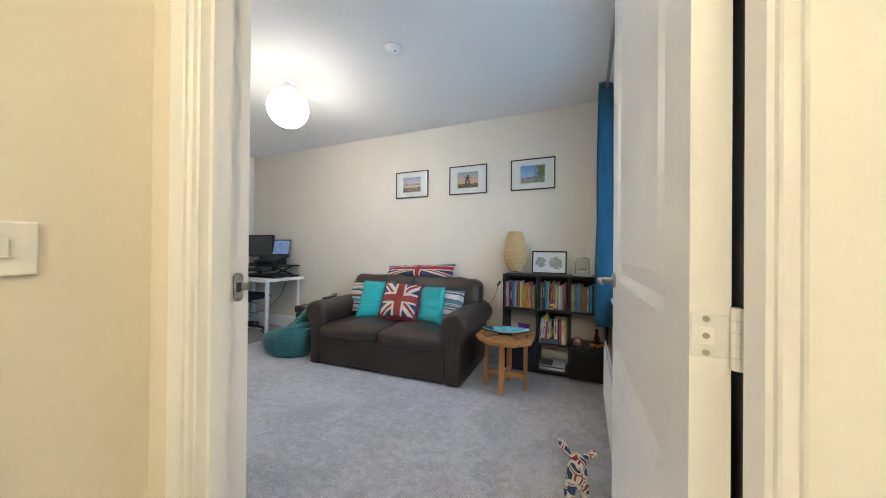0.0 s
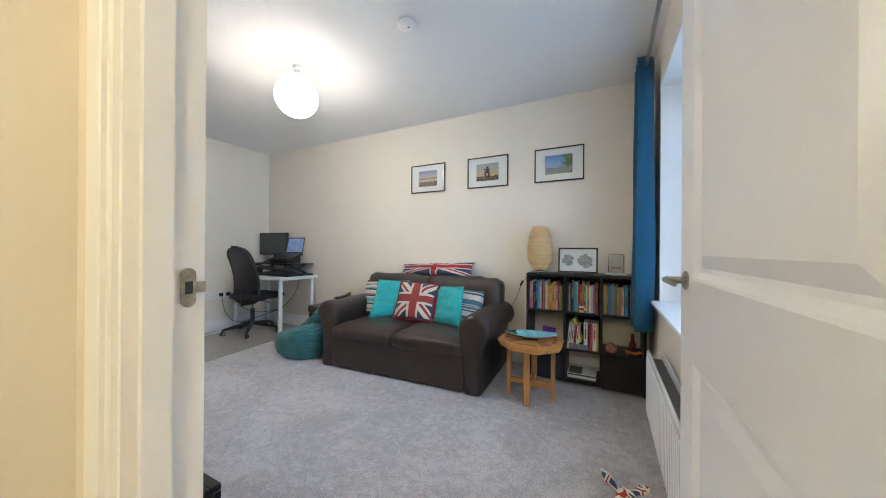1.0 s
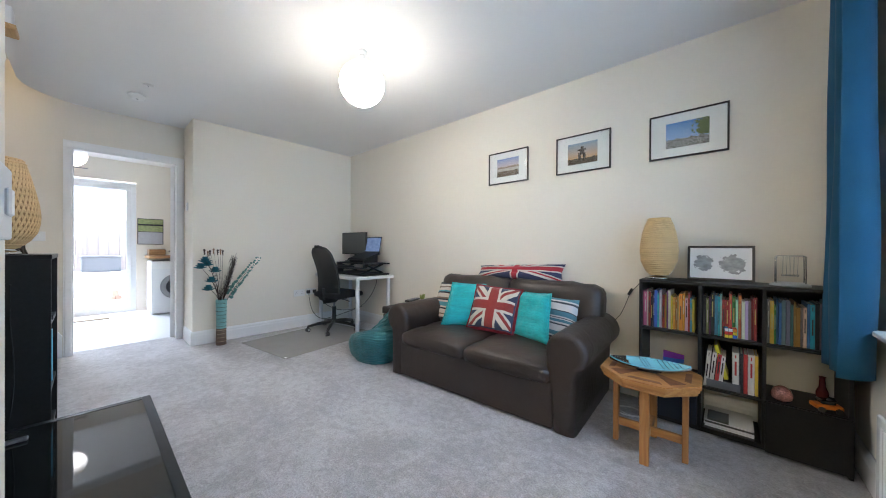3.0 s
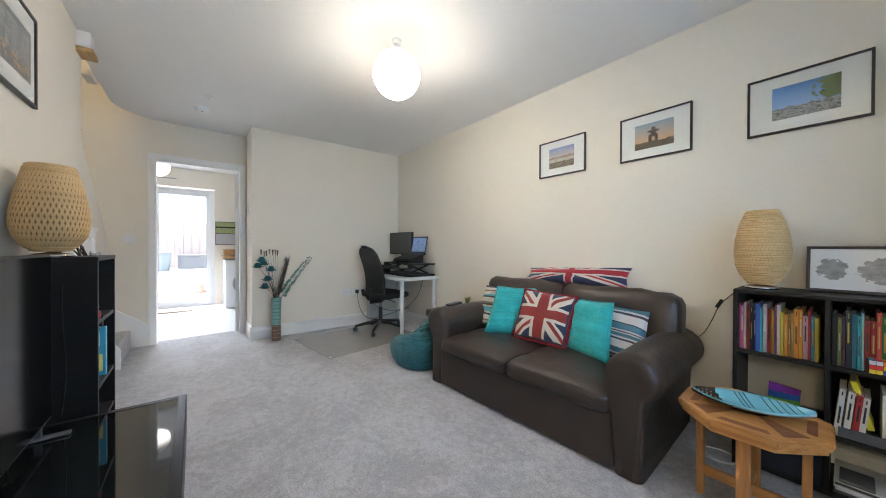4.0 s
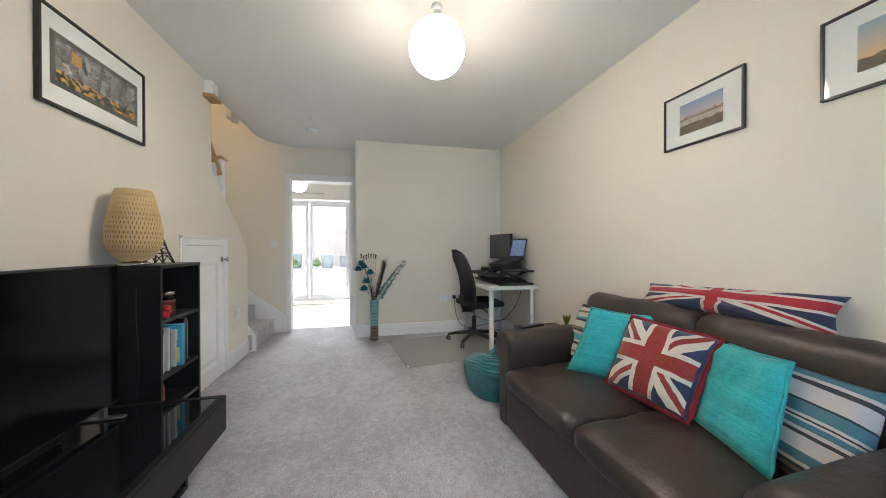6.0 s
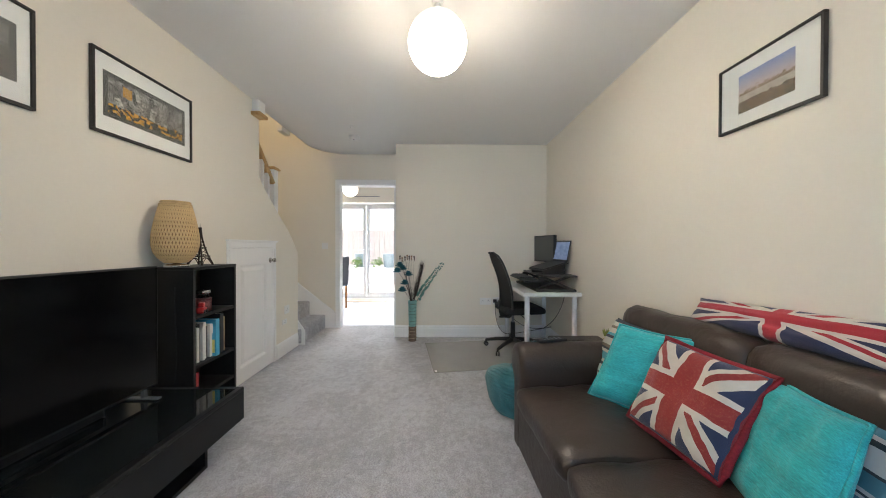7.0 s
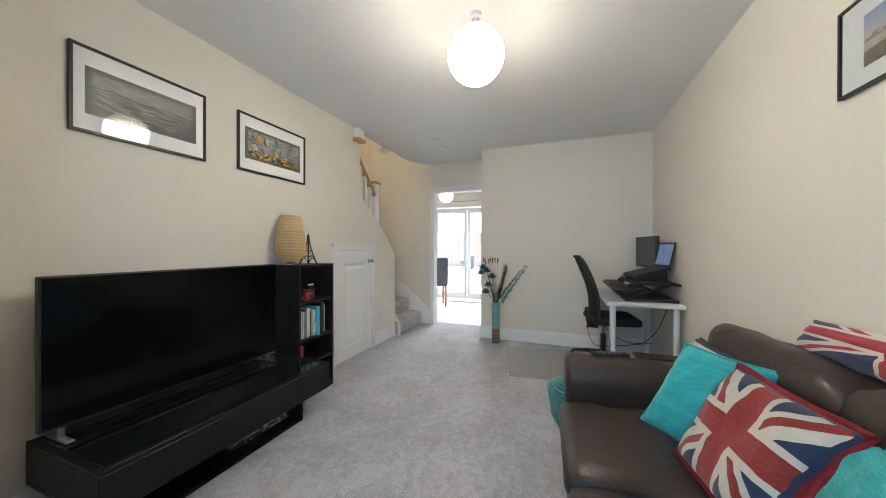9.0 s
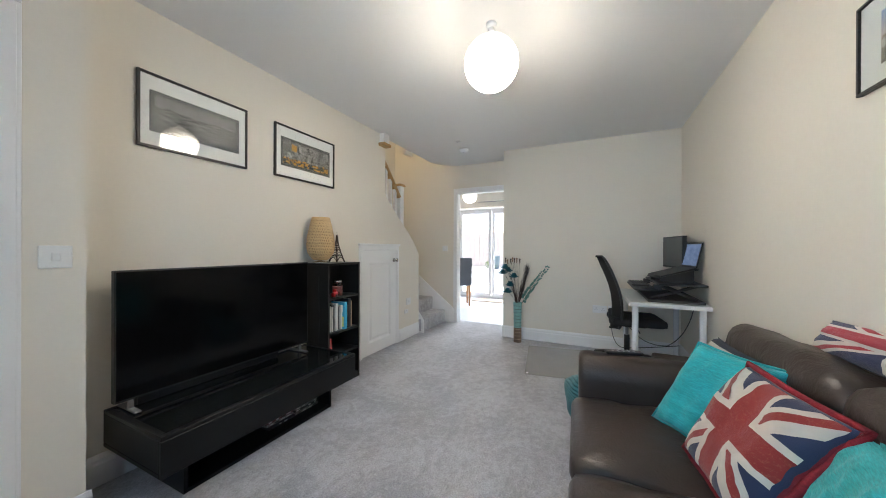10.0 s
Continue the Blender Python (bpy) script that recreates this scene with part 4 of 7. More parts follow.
def pillow(name, d, corners, material, label, piping=None, cord=0.006, vspan=(0.0, 1.0)):
    """A stuffed cushion sewn between four corners (top left, top right, bottom left, bottom right)."""
    m = leaning(*corners)
    back = m.inverted()
    tl, tr, bl, br = (back @ Vector(c) for c in corners)

    def at(a, b):
        u, v = (a + 1) / 2, (b + 1) / 2
        return (bl * (1 - u) + br * u) * (1 - v) + (tl * (1 - u) + tr * u) * v

    bm = bmesh.new()
    lay = bm.loops.layers.uv.new("UVMap")
    n = 26
    sheets = []
    seed = random.random() * 30
    for s in (-1, 1):
        g = []
        for i in range(n + 1):
            row = []
            for k in range(n + 1):
                u, v = i / n, k / n
                a, b = 2 * u - 1, 2 * v - 1
                thick = (max(0, (1 - a ** 4)) ** 0.5) * (max(0, (1 - b ** 4)) ** 0.5)
                pull = 1 - 0.055 * (1 - abs(a) ** 2) * abs(b) ** 3 - 0.055 * (1 - abs(b) ** 2) * abs(a) ** 3
                wr = (0.014 * noise.noise(Vector((a * 2.1 + seed, b * 2.1, s * 3))) + 0.006 * noise.noise(Vector((a * 5.3 + seed, b * 4.1, s * 5)))) * (1 - max(abs(a), abs(b)) ** 6)
                row.append(bm.verts.new(at(a * pull, b * pull) + Vector((0, s * (d / 2 * thick + wr), 0))))
            g.append(row)
        sheets.append(g)
        for i in range(n):
            for k in range(n):
                f = bm.faces.new((g[i][k], g[i + 1][k], g[i + 1][k + 1], g[i][k + 1]))
                for l, (p, q) in zip(f.loops, ((i, k), (i + 1, k), (i + 1, k + 1), (i, k + 1))):
                    l[lay].uv = (p / n, vspan[0] + (vspan[1] - vspan[0]) * q / n)
    bmesh.ops.remove_doubles(bm, verts=bm.verts, dist=0.0004)
    ob = tagged(part(name, bm, material, smooth=True), label, "cushion")
    ob.matrix_world = m
    if piping:
        pts = []
        for a0, b0, a1, b1 in ((-1, -1, 1, -1), (1, -1, 1, 1), (1, 1, -1, 1), (-1, 1, -1, -1)):
            for i in range(10):
                t = i / 10
                a, b = a0 + (a1 - a0) * t, b0 + (b1 - b0) * t
                pull = 1 - 0.055 * (1 - abs(a) ** 2) * abs(b) ** 3 - 0.055 * (1 - abs(b) ** 2) * abs(a) ** 3
                pts.append(at(a * pull * 1.01, b * pull * 1.01) + Vector((0, 0.002 * math.sin(i * 2.0), 0)))
        pts.append(pts[0])
        part("piping", add_tube(bmesh.new(), pts, cord, 8), piping, ob, "corded edge piping", True)
    return ob


def leaning(tl, tr, bl, br):
    """A pose whose local x runs bl>br and z bl>tl, centred on the four corners."""
    tl, tr, bl, br = (Vector(p) for p in (tl, tr, bl, br))
    c = (tl + tr + bl + br) / 4
    x = ((tr - tl) + (br - bl)).normalized()
    z = (tl - bl) + (tr - br)
    z = (z - x * z.dot(x)).normalized()
    y = z.cross(x)
    return Matrix.Translation(c) @ Matrix((x, y, z)).transposed().to_4x4()


SOFA = pose(-1.765, 2.122, 0, 0, 0, 2.5)
sofa = thing("sofa", SOFA, "dark brown leather two-seat sofa with scrolled arms", "sofa")
part("base", box(-0.625, 0.625, -0.034, 0.80, 0.012, 0.285, 0.014, 3), LEATHER, sofa)


def scroll_arm(s):
    """An upright panel with a fat roll on top; the front is rounded over in a few steps."""
    cx, cz, r = s * 0.694, 0.458, 0.118
    ring = [(cx + s * 0.056, z) for z in (0.0, 0.09, 0.18, 0.27, 0.315)]
    for i in range(27):
        a = radians(-58 + 238 * i / 26)
        ring.append((cx + s * r * math.cos(a), cz + r * math.sin(a) * (1.0 if a > 0 else 0.96)))
    ring += [(cx - s * (0.118 - 0.012 * k), z) for k, z in enumerate((0.38, 0.29, 0.20, 0.10, 0.0))]
    n = len(ring)
    side = []
    for i in range(n):
        (xa, za), (xb, zb) = ring[i - 1 if i else 0], ring[i + 1 if i < n - 1 else n - 1]
        d = Vector((xb - xa, zb - za)).normalized()
        side.append(Vector((d.y, -d.x)) * s)
    bm = bmesh.new()
    loops = []
    for y, inset in ((-0.030, 0.052), (-0.030, 0.036), (-0.026, 0.020), (-0.017, 0.009), (-0.003, 0.002), (0.02, 0.0), (0.14, 0.0), (0.30, 0.0), (0.46, 0.0), (0.64, 0.0), (0.80, 0.0), (0.82, 0.012)):
        loop = []
        for (x, z), o in zip(ring, side):
            sag = 0.0 if z < 0.3 else -0.018 * max(0.0, y - 0.40) + 0.004 * noise.noise(Vector((x * 5 + 3, y * 6, z * 5)))
            w = 0.0028 * noise.noise(Vector((x * 11, y * 9, z * 8 + s)))
            loop.append(bm.verts.new((x - o.x * (inset + w), y, max(0.004, z - o.y * inset + sag))))
        loops.append(loop)
    for a, b in zip(loops, loops[1:]):
        for i in range(n):
            bm.faces.new((a[i], a[(i + 1) % n], b[(i + 1) % n], b[i]))
    bm.faces.new(loops[0])
    bm.faces.new(loops[-1][::-1])
    part("arm", bm, LEATHER, sofa, smooth=True)


for s in (-1, 1):
    scroll_arm(s)
for s in (-1, 1):
    bm = rounded_slab(0.614, 0.60, 0.122, 0.052, 0.026, crease=0.012)
    part("seat_cushion", bm, LEATHER, sofa, smooth=True, at=pose(s * 0.307, 0.236, 0.252))
    bm = rounded_slab(0.752, 0.20, 0.47, 0.074, 0.012, crease=0.014)
    part("back_cushion", bm, LEATHER, sofa, smooth=True, at=pose(s * 0.364, 0.640, 0.312, -9))
part("back", box(-0.71, 0.71, 0.66, 0.80, 0.03, 0.70, 0.04, 3), LEATHER, sofa, smooth=True)

pillow("scatter_cushion", 0.13, ((-2.50, 2.68, 0.71), (-2.13, 2.72, 0.71), (-2.47, 2.50, 0.37), (-2.10, 2.53, 0.37)), STRIPES, "striped teal, beige and navy woven cushion beside the arm")
pillow("scatter_cushion", 0.10, ((-1.520, 2.775, 0.682), (-1.190, 2.715, 0.674), (-1.495, 2.580, 0.360), (-1.155, 2.500, 0.360)), STRIPES_COOL, "blue, grey and black striped cushion leaning into the arm corner")
pillow("scatter_cushion", 0.11, ((-2.243, 2.545, 0.734), (-1.985, 2.735, 0.724), (-2.228, 2.376, 0.385), (-1.970, 2.560, 0.385)), TEAL, "bright turquoise textured square cushion", TEAL)
pillow("scatter_cushion", 0.085, ((-1.685, 2.755, 0.690), (-1.372, 2.645, 0.707), (-1.650, 2.560, 0.372), (-1.303, 2.430, 0.382)), TEAL, "turquoise textured cushion with corded edge", TEAL)
pillow("scatter_cushion", 0.14, ((-2.040, 2.640, 0.723), (-1.648, 2.722, 0.701), (-2.000, 2.445, 0.392), (-1.605, 2.490, 0.390)), FLAG, "faded red, white and blue flag canvas cushion", mat("dark_red_cord", (0.24, 0.010, 0.022), 0.8, vary=0.35, scale=40, bump=0.6, bump_scale=200), 0.012)
pillow("bolster_cushion", 0.10, ((-2.205, 2.925, 0.876), (-1.368, 2.925, 0.920), (-2.225, 2.872, 0.768), (-1.372, 2.872, 0.776)), FLAGLONG, "long flag-patterned bolster resting on the sofa back", None, 0.006, (0.0, 0.76))

# remote control on the arm
rc = thing("remote_control", SOFA @ pose(-0.715, 0.19, 0.5755, 0, 0, 12), "slim black remote control lying on the sofa arm", "remote control")
part("case", box(-0.024, 0.024, -0.09, 0.09, 0, 0.016, 0.005, 2), BLACKPLASTIC, rc)
for i in range(5):
    for k in (-1, 0, 1):
        part("button", box(k * 0.013 - 0.004, k * 0.013 + 0.004, -0.06 + i * 0.026, -0.05 + i * 0.026, 0.0155, 0.0185, 0.001, 1), GREYPLASTIC, rc)

# leather box stool beside the sofa, tablet and a small pot on it
st = thing("storage_stool", pose(-2.99, 2.72, 0), "dark brown leather cube storage stool beside the sofa", "stool")
part("body", box(-0.24, 0.24, -0.20, 0.20, 0.01, 0.32, 0.012, 2), LEATHER, st)
part("lid", box(-0.25, 0.25, -0.21, 0.21, 0.322, 0.40, 0.018, 3), LEATHER, st, "padded leather lid")
tb = thing("tablet", pose(-2.93, 2.66, 0.401, 0, 0, 10), "black tablet lying on the leather stool", "tablet")
part("case", box(-0.13, 0.13, -0.09, 0.09, 0, 0.012, 0.004, 2), BLACKPLASTIC, tb)
part("screen", box(-0.12, 0.12, -0.08, 0.08, 0.0115, 0.0135), SCREEN, tb, "glossy dark screen")
pt = thing("small_planter", pose(-2.96, 2.86, 0.401), "small yellow-green potted succulent behind the sofa", "plant")
part("pot", lathe([(0.022, 0), (0.03, 0.05), (0.027, 0.05), (0.02, 0.04)], 16), mat("cream_pot", (0.55, 0.45, 0.2), 0.5), pt, smooth=True)
bm = bmesh.new()
for i in range(16):
    a, t = i * 2.4, 0.3 + 0.5 * random.random()
    add_tube(bm, bez((0, 0, 0.045), (0.02 * math.cos(a), 0.02 * math.sin(a), 0.08), (0.05 * t * math.cos(a), 0.05 * t * math.sin(a), 0.11 + 0.02 * random.random()), 4), [0.004, 0.007, 0.008, 0.006, 0.001], 5)
part("leaves", bm, mat("succulent_green", (0.22, 0.26, 0.05), 0.6, vary=0.3, scale=40), pt, smooth=True)

# corduroy bean bag
bg = thing("bean_bag", pose(-2.885, 2.165, 0), "slouched teal corduroy bean bag on the carpet", "bean bag")
bm = bmesh.new()
rows, cols = 150, 80
TOP = 0.285
grid = []
for i in range(rows + 1):
    t = i / rows
    ring = []
    for k in range(cols):
        a = 2 * math.pi * k / cols
        ca, sa = math.cos(a), math.sin(a)
        q = min(1.0, t / 0.60)
        if t < 0.60:
            z, r, lx, ly = TOP * 0.80 * q ** 0.9, (1 - abs(2 * (0.13 + 0.55 * q) - 1) ** 2.4) ** 0.45, 0.0, 0.0
        elif t < 0.82:
            q = (t - 0.60) / 0.22
            z, r, lx, ly = TOP * (0.80 + 0.22 * math.sin(q * math.pi / 2)), 0.945 - 0.445 * q ** 1.2, 0.05 * q, 0.02 * q
        else:
            q = (t - 0.82) / 0.18
            z, r, lx, ly = TOP * 1.02 + 0.235 * q, 0.50 - 0.40 * q ** 0.75, 0.05 + 0.185 * q ** 0.7, 0.02 + 0.045 * q
        lump = 0.07 * noise.noise(Vector((ca * 1.3, sa * 1.3, t * 2.2))) + 0.05 * noise.noise(Vector((ca * 3, sa * 3, t * 5 + 4)))
        fold = -0.16 * max(0.0, math.sin(6 * a + 2.2 * noise.noise(Vector((ca, sa, 2))))) ** 2 * max(0.0, min(1.0, (t - 0.50) * 3.2))
        rr = r * (1 + lump + fold)
        rib = 0.0045 * math.sin(i * 2 * math.pi / 6.0 + 2.4 * noise.noise(Vector((ca * 1.5, sa * 1.5, 7)))) * (1 if i else 0)
        z += (0.022 * noise.noise(Vector((ca * 1.5, sa * 1.5, t * 3 + 1))) if t > 0.04 else 0) + (0.05 * ca * max(0.0, min(1.0, (t - 0.45) * 4)) if t < 0.82 else 0.05 * ca * (1 - (t - 0.82) / 0.18))
        ring.append(bm.verts.new((lx + (0.280 * rr + rib) * ca, ly + (0.205 * rr + rib) * sa, max(0.002, z))))
    grid.append(ring)
for a, b in zip(grid, grid[1:]):
    for k in range(cols):
        bm.faces.new((a[k], a[(k + 1) % cols], b[(k + 1) % cols], b[k]))
bm.faces.new(grid[0][::-1])
bm.faces.new(grid[-1])
part("bag", bm, BAGTEAL, bg, smooth=True)


# ---- side table and bowl ----
table = thing("side_table", pose(-0.70, 2.31, 0, 0, 0, 2), "honey oak octagonal side table with dark inlay", "table")
oct_r = lambda r: [(r * math.cos(radians(22.5 + 45 * i)), r * math.sin(radians(22.5 + 45 * i))) for i in range(8)]
bm = prism(oct_r(0.232), 0.392, 0.415, "z")
bmesh.ops.bevel(bm, geom=list(bm.edges), offset=0.005, segments=2, affect="EDGES")
top = part("tabletop", bm, OAKTABLE, table)
part("moulding", soft_edges(prism(oct_r(0.226), 0.382, 0.3925, "z"), 0.004, 2), OAKTABLE, table, "stepped edge moulding")
part("moulding", soft_edges(prism(oct_r(0.218), 0.366, 0.3825, "z"), 0.005, 2), OAKTABLE, table, "stepped edge moulding")
for i in range(4):
    a = radians(45 + 90 * i)
    wedge = [(0.02, 0.0), (0.185, -0.040), (0.185, 0.040)]
    part("inlay", prism([(r * math.cos(a) - y * math.sin(a), r * math.sin(a) + y * math.cos(a)) for r, y in wedge], 0.4148, 0.4162, "z"), WALNUT, top, "dark walnut inlay wedge")
    b = radians(90 * i)
    strip_ = [(0.150, -0.060), (0.176, -0.072), (0.176, 0.072), (0.150, 0.060)]
    part("inlay", prism([(r * math.cos(b) - y * math.sin(b), r * math.sin(b) + y * math.cos(b)) for r, y in strip_], 0.4148, 0.4162, "z"), WALNUT, top, "dark walnut inlay strip")
for i in range(4):
    a = radians(-90 + 90 * i)
    cx, cy = 0.152 * math.cos(a), 0.152 * math.sin(a)
    bm = box(-0.02, 0.02, -0.013, 0.013, 0, 0.367, 0.004, 2)
    bmesh.ops.transform(bm, matrix=Matrix.Translation((cx, cy, 0)) @ Matrix.Rotation(a + math.pi / 2, 4, "Z"), verts=bm.verts)
    part("leg", bm, OAKLEG, table)
part("stretcher", box(-0.145, 0.145, -0.010, 0.010, 0.085, 0.125, 0.003, 2), OAKTABLE, table)
part("stretcher", box(-0.010, 0.010, -0.145, 0.145, 0.0849, 0.124, 0.003, 2), OAKTABLE, table)

bowl = thing("decorative_dish", pose(-0.70, 2.295, 0.4165, 0, 0, 15), "leaf-shaped turquoise glazed dish with dark tip on the table", "dish")
DL, DW = 0.178, 0.088


def leaf_half(u):
    return DW * max(0.0, 1 - abs(u) ** 2.0) ** 0.85 + 0.0008


def dish_z(u, v):
    return 0.014 + 0.040 * (0.30 * u * u + 0.70 * v * v * (1 - 0.5 * u * u)) + 0.012 * u ** 4


bm = bmesh.new()
N, M = 36, 16
outer, inner = [], []
for i in range(N + 1):
    u = -1 + 2 * i / N
    ro, ri = [], []
    for k in range(M + 1):
        v = -1 + 2 * k / M
        ro.append(bm.verts.new((u * DL, v * leaf_half(u), dish_z(u, v) - 0.005)))
        ri.append(bm.verts.new((u * DL * 0.99, v * leaf_half(u) * 0.975, dish_z(u, v) + 0.001)))
    outer.append(ro)
    inner.append(ri)
for i in range(N):
    for k in range(M):
        fo = bm.faces.new((outer[i][k], outer[i][k + 1], outer[i + 1][k + 1], outer[i + 1][k]))
        fi = bm.faces.new((inner[i][k], inner[i + 1][k], inner[i + 1][k + 1], inner[i][k + 1]))
        dark = i + 0.35 * k < 12.5
        fo.material_index = 1 if dark else 2
        fi.material_index = 1 if dark else 0
    for k in (0, M):
        bm.faces.new((outer[i][k], outer[i + 1][k], inner[i + 1][k], inner[i][k]))
part("bowl", bm, [CERTEAL, CERDARK, mat("pale_under_glaze", (0.42, 0.50, 0.50), 0.25, vary=0.1)], bowl, smooth=True)
foot = lathe([(0.001, 0.0), (0.030, 0.0), (0.028, 0.0088), (0.001, 0.0088)], 24)
bmesh.ops.scale(foot, vec=(1.9, 1.0, 1.0), verts=foot.verts)
part("foot_ring", foot, CERDARK, bowl, smooth=True)
bm = bmesh.new()
for u0 in (-0.12, -0.04, 0.04, 0.34, 0.46, 0.58, 0.70, 0.82):
    pts = []
    for k in range(11):
        v = -0.95 + 1.90 * k / 10
        u = min(0.96, u0 - 0.10 * v + 0.05 * (1 - v * v))
        pts.append((u * DL, v * leaf_half(u) * 0.975, dish_z(u, v) + 0.0012))
    add_tube(bm, pts, 0.0013, 5)
part("glaze_lines", bm, CERDARK, bowl, "fine dark glaze lines")
bm = bmesh.new()
for i in range(9):
    for k in range(9):
        u, v = -0.95 + i * 0.078, -0.84 + k * 0.21 + (0.10 if i % 2 else 0.0)
        if abs(v) < 0.95 and (u + 1) * 18 + 0.35 * (v + 1) * 8 < 11.6:
            bmesh.ops.create_uvsphere(bm, u_segments=8, v_segments=4, radius=1.0, matrix=Matrix.Translation((u * DL, v * leaf_half(u), dish_z(u, v) + 0.0012)) @ Matrix.Rotation(0.5, 4, "Z") @ Matrix.Diagonal((0.0045, 0.0026, 0.0007, 1)))
part("dots", bm, mat("cream_glaze_dots", (0.62, 0.60, 0.54), 0.2), bowl, "rows of cream dots")


# ---- bamboo lamps ----
def bamboo_lamp(m, R, hh, label, hoop_gap, group="woven lamps"):
    lp = thing("table_lamp", m, label, "lamp", group)
    part("base", lathe([(0.001, 0), (0.062, 0), (0.062, 0.008), (0.055, 0.014), (0.02, 0.018), (0.012, 0.02)], 28), CHROME, lp, "brushed steel foot", True)
    z0, z1 = 0.022, hh

    def rad(t):
        if hoop_gap < 5:
            return R * float(np.interp(t, (0, 0.05, 0.12, 0.25, 0.42, 0.58, 0.74, 0.88, 1.0), (0.44, 0.60, 0.76, 0.94, 1.0, 0.965, 0.86, 0.72, 0.54)))
        return R * float(np.interp(t, (0, 0.03, 0.09, 0.18, 0.28, 0.38, 0.50, 0.62, 0.74, 0.85, 0.93, 1.0), (0.44, 0.57, 0.76, 0.92, 0.985, 1.0, 0.965, 0.90, 0.825, 0.75, 0.69, 0.60)))

    # Added liner, so the gaps in the weave look shaded.
    part("liner", lathe([(rad(i / 20) * 0.94, z0 + (z1 - z0) * i / 20) for i in range(21)], 32), RATTAN_IN, lp, "brown liner standing in for the shade inside the weave", True)
    n, steps, wid = 46, 40, (0.0043 if hoop_gap > 5 else 0.0054) * R / 0.12
    for fam in (-1, 1):
        bm = bmesh.new()
        prev = None
        for i in range(steps + 1):
            t = i / steps
            a = fam * 1.05 * t
            r = rad(t) * (1.006 + 0.007 * fam)
            c = Vector((r * math.cos(a), r * math.sin(a), z0 + (z1 - z0) * t))
            w = Vector((-math.sin(a), math.cos(a), 0)) * wid
            o = Vector((math.cos(a), math.sin(a), 0)) * 0.0012
            ring = [bm.verts.new(q) for q in (c - w - o, c + w - o, c + w, c - w)]
            if prev:
                for e in range(4):
                    bm.faces.new((prev[e], prev[(e + 1) % 4], ring[(e + 1) % 4], ring[e]))
            prev = ring
        strip = mesh_of("woven_strip", bm, RATTAN)
        for j in range(n):
            o = new("woven_strip", strip)
            o.parent = lp
            o.matrix_local = Matrix.Rotation(2 * math.pi * j / n, 4, "Z")
    for i in range(30):
        t = (i + 0.5) / 30
        if 1 < i < 28 and hoop_gap > 5:
            continue
        r, z = rad(t) * (1.012 if i < 2 or i > 27 else 1.004), z0 + (z1 - z0) * t
        bm = add_tube(bmesh.new(), [(r * math.cos(2 * math.pi * k / 36), r * math.sin(2 * math.pi * k / 36), z) for k in range(37)], 0.0030 if hoop_gap > 5 else (0.0050 if i < 8 or i > 20 else 0.0040), 6)
        part("hoop", bm, RATTAN, lp, smooth=True)
    return lp


bamboo_lamp(pose(-0.728, 2.79, 0.8585), 0.102, 0.385, "egg-shaped woven bamboo lamp on the black bookcase", 2)
bamboo_lamp(pose(-2.472, 0.114, 1.0115), 0.109, 0.372, "rounded woven bamboo lamp on the tall black shelf", 30)
cable = thing("lamp_cable", pose(0, 0, 0), "thin black lamp cable with inline switch", "cable")
part("wire", add_tube(bmesh.new(), bez((-0.74, 2.83, 0.8605), (-0.79, 2.84, 0.862), (-0.825, 2.865, 0.838), 6) + bez((-0.825, 2.865, 0.838), (-0.87, 2.90, 0.785), (-0.913, 2.922, 0.740), 6)[1:] + bez((-0.913, 2.922, 0.740), (-0.950, 2.935, 0.625), (-0.985, 2.948, 0.560), 8)[1:] + bez((-0.985, 2.948, 0.560), (-1.06, 2.95, 0.48), (-1.10, 2.95, 0.30), 8)[1:] + [(-1.10, 2.945, 0.02)], 0.0021, 6), BLACKPLASTIC, cable, smooth=True)
part("switch", box(-0.009, 0.009, -0.008, 0.008, -0.026, 0.026, 0.004), BLACKPLASTIC, cable, at=pose(-0.913, 2.924, 0.742, 0, 28, 0))


# ---- bookcase ----
BX = [-0.812, -0.515, -0.257, 0.032]
BZ = [0.0, 0.278, 0.565, 0.857]
BY0, BY1 = 2.665, 2.945
bc = thing("bookcase", pose(0, 0, 0), "black-brown cube bookcase with open backs, full of books", "bookcase")
T = 0.016
for x in (BX[0], BX[3] - T):
    part("side_panel", box(x, x + T, BY0, BY1, 0, BZ[3] - T, 0.001, 1), BLACKWOOD, bc)
for x in BX[1:3]:
    part("divider", box(x - T / 2, x + T / 2, BY0, BY1, 0.03, BZ[3] - T, 0.001, 1), BLACKWOOD, bc)
part("top_panel", box(BX[0], BX[3], BY0 - 0.002, BY1, BZ[3] - T, BZ[3], 0.0015, 1), BLACKWOOD, bc)
for z in BZ[1:3]:
    for a, b in zip(BX, BX[1:]):
        part("shelf", box(a + T * 0.5, b - T * 0.5, BY0 + 0.002, BY1, z - T, z, 0.001, 1), BLACKWOOD, bc)
part("bottom_panel", box(BX[0] + T, BX[3] - T, BY0 + 0.002, BY1, 0.02, 0.03 + T), BLACKWOOD, bc)
for a, b in ((0, 1), (1, 2), (2, 3)):
    part("back_panel", box(BX[a] + T * 0.5, BX[b] - T * 0.5, BY1 - 0.006, BY1, BZ[2], BZ[3] - T), BLACKWOOD, bc)
part("back_panel", box(BX[1] + T * 0.5, BX[2] - T * 0.5, BY1 - 0.006, BY1, BZ[1], BZ[2] - T), BLACKWOOD, bc)
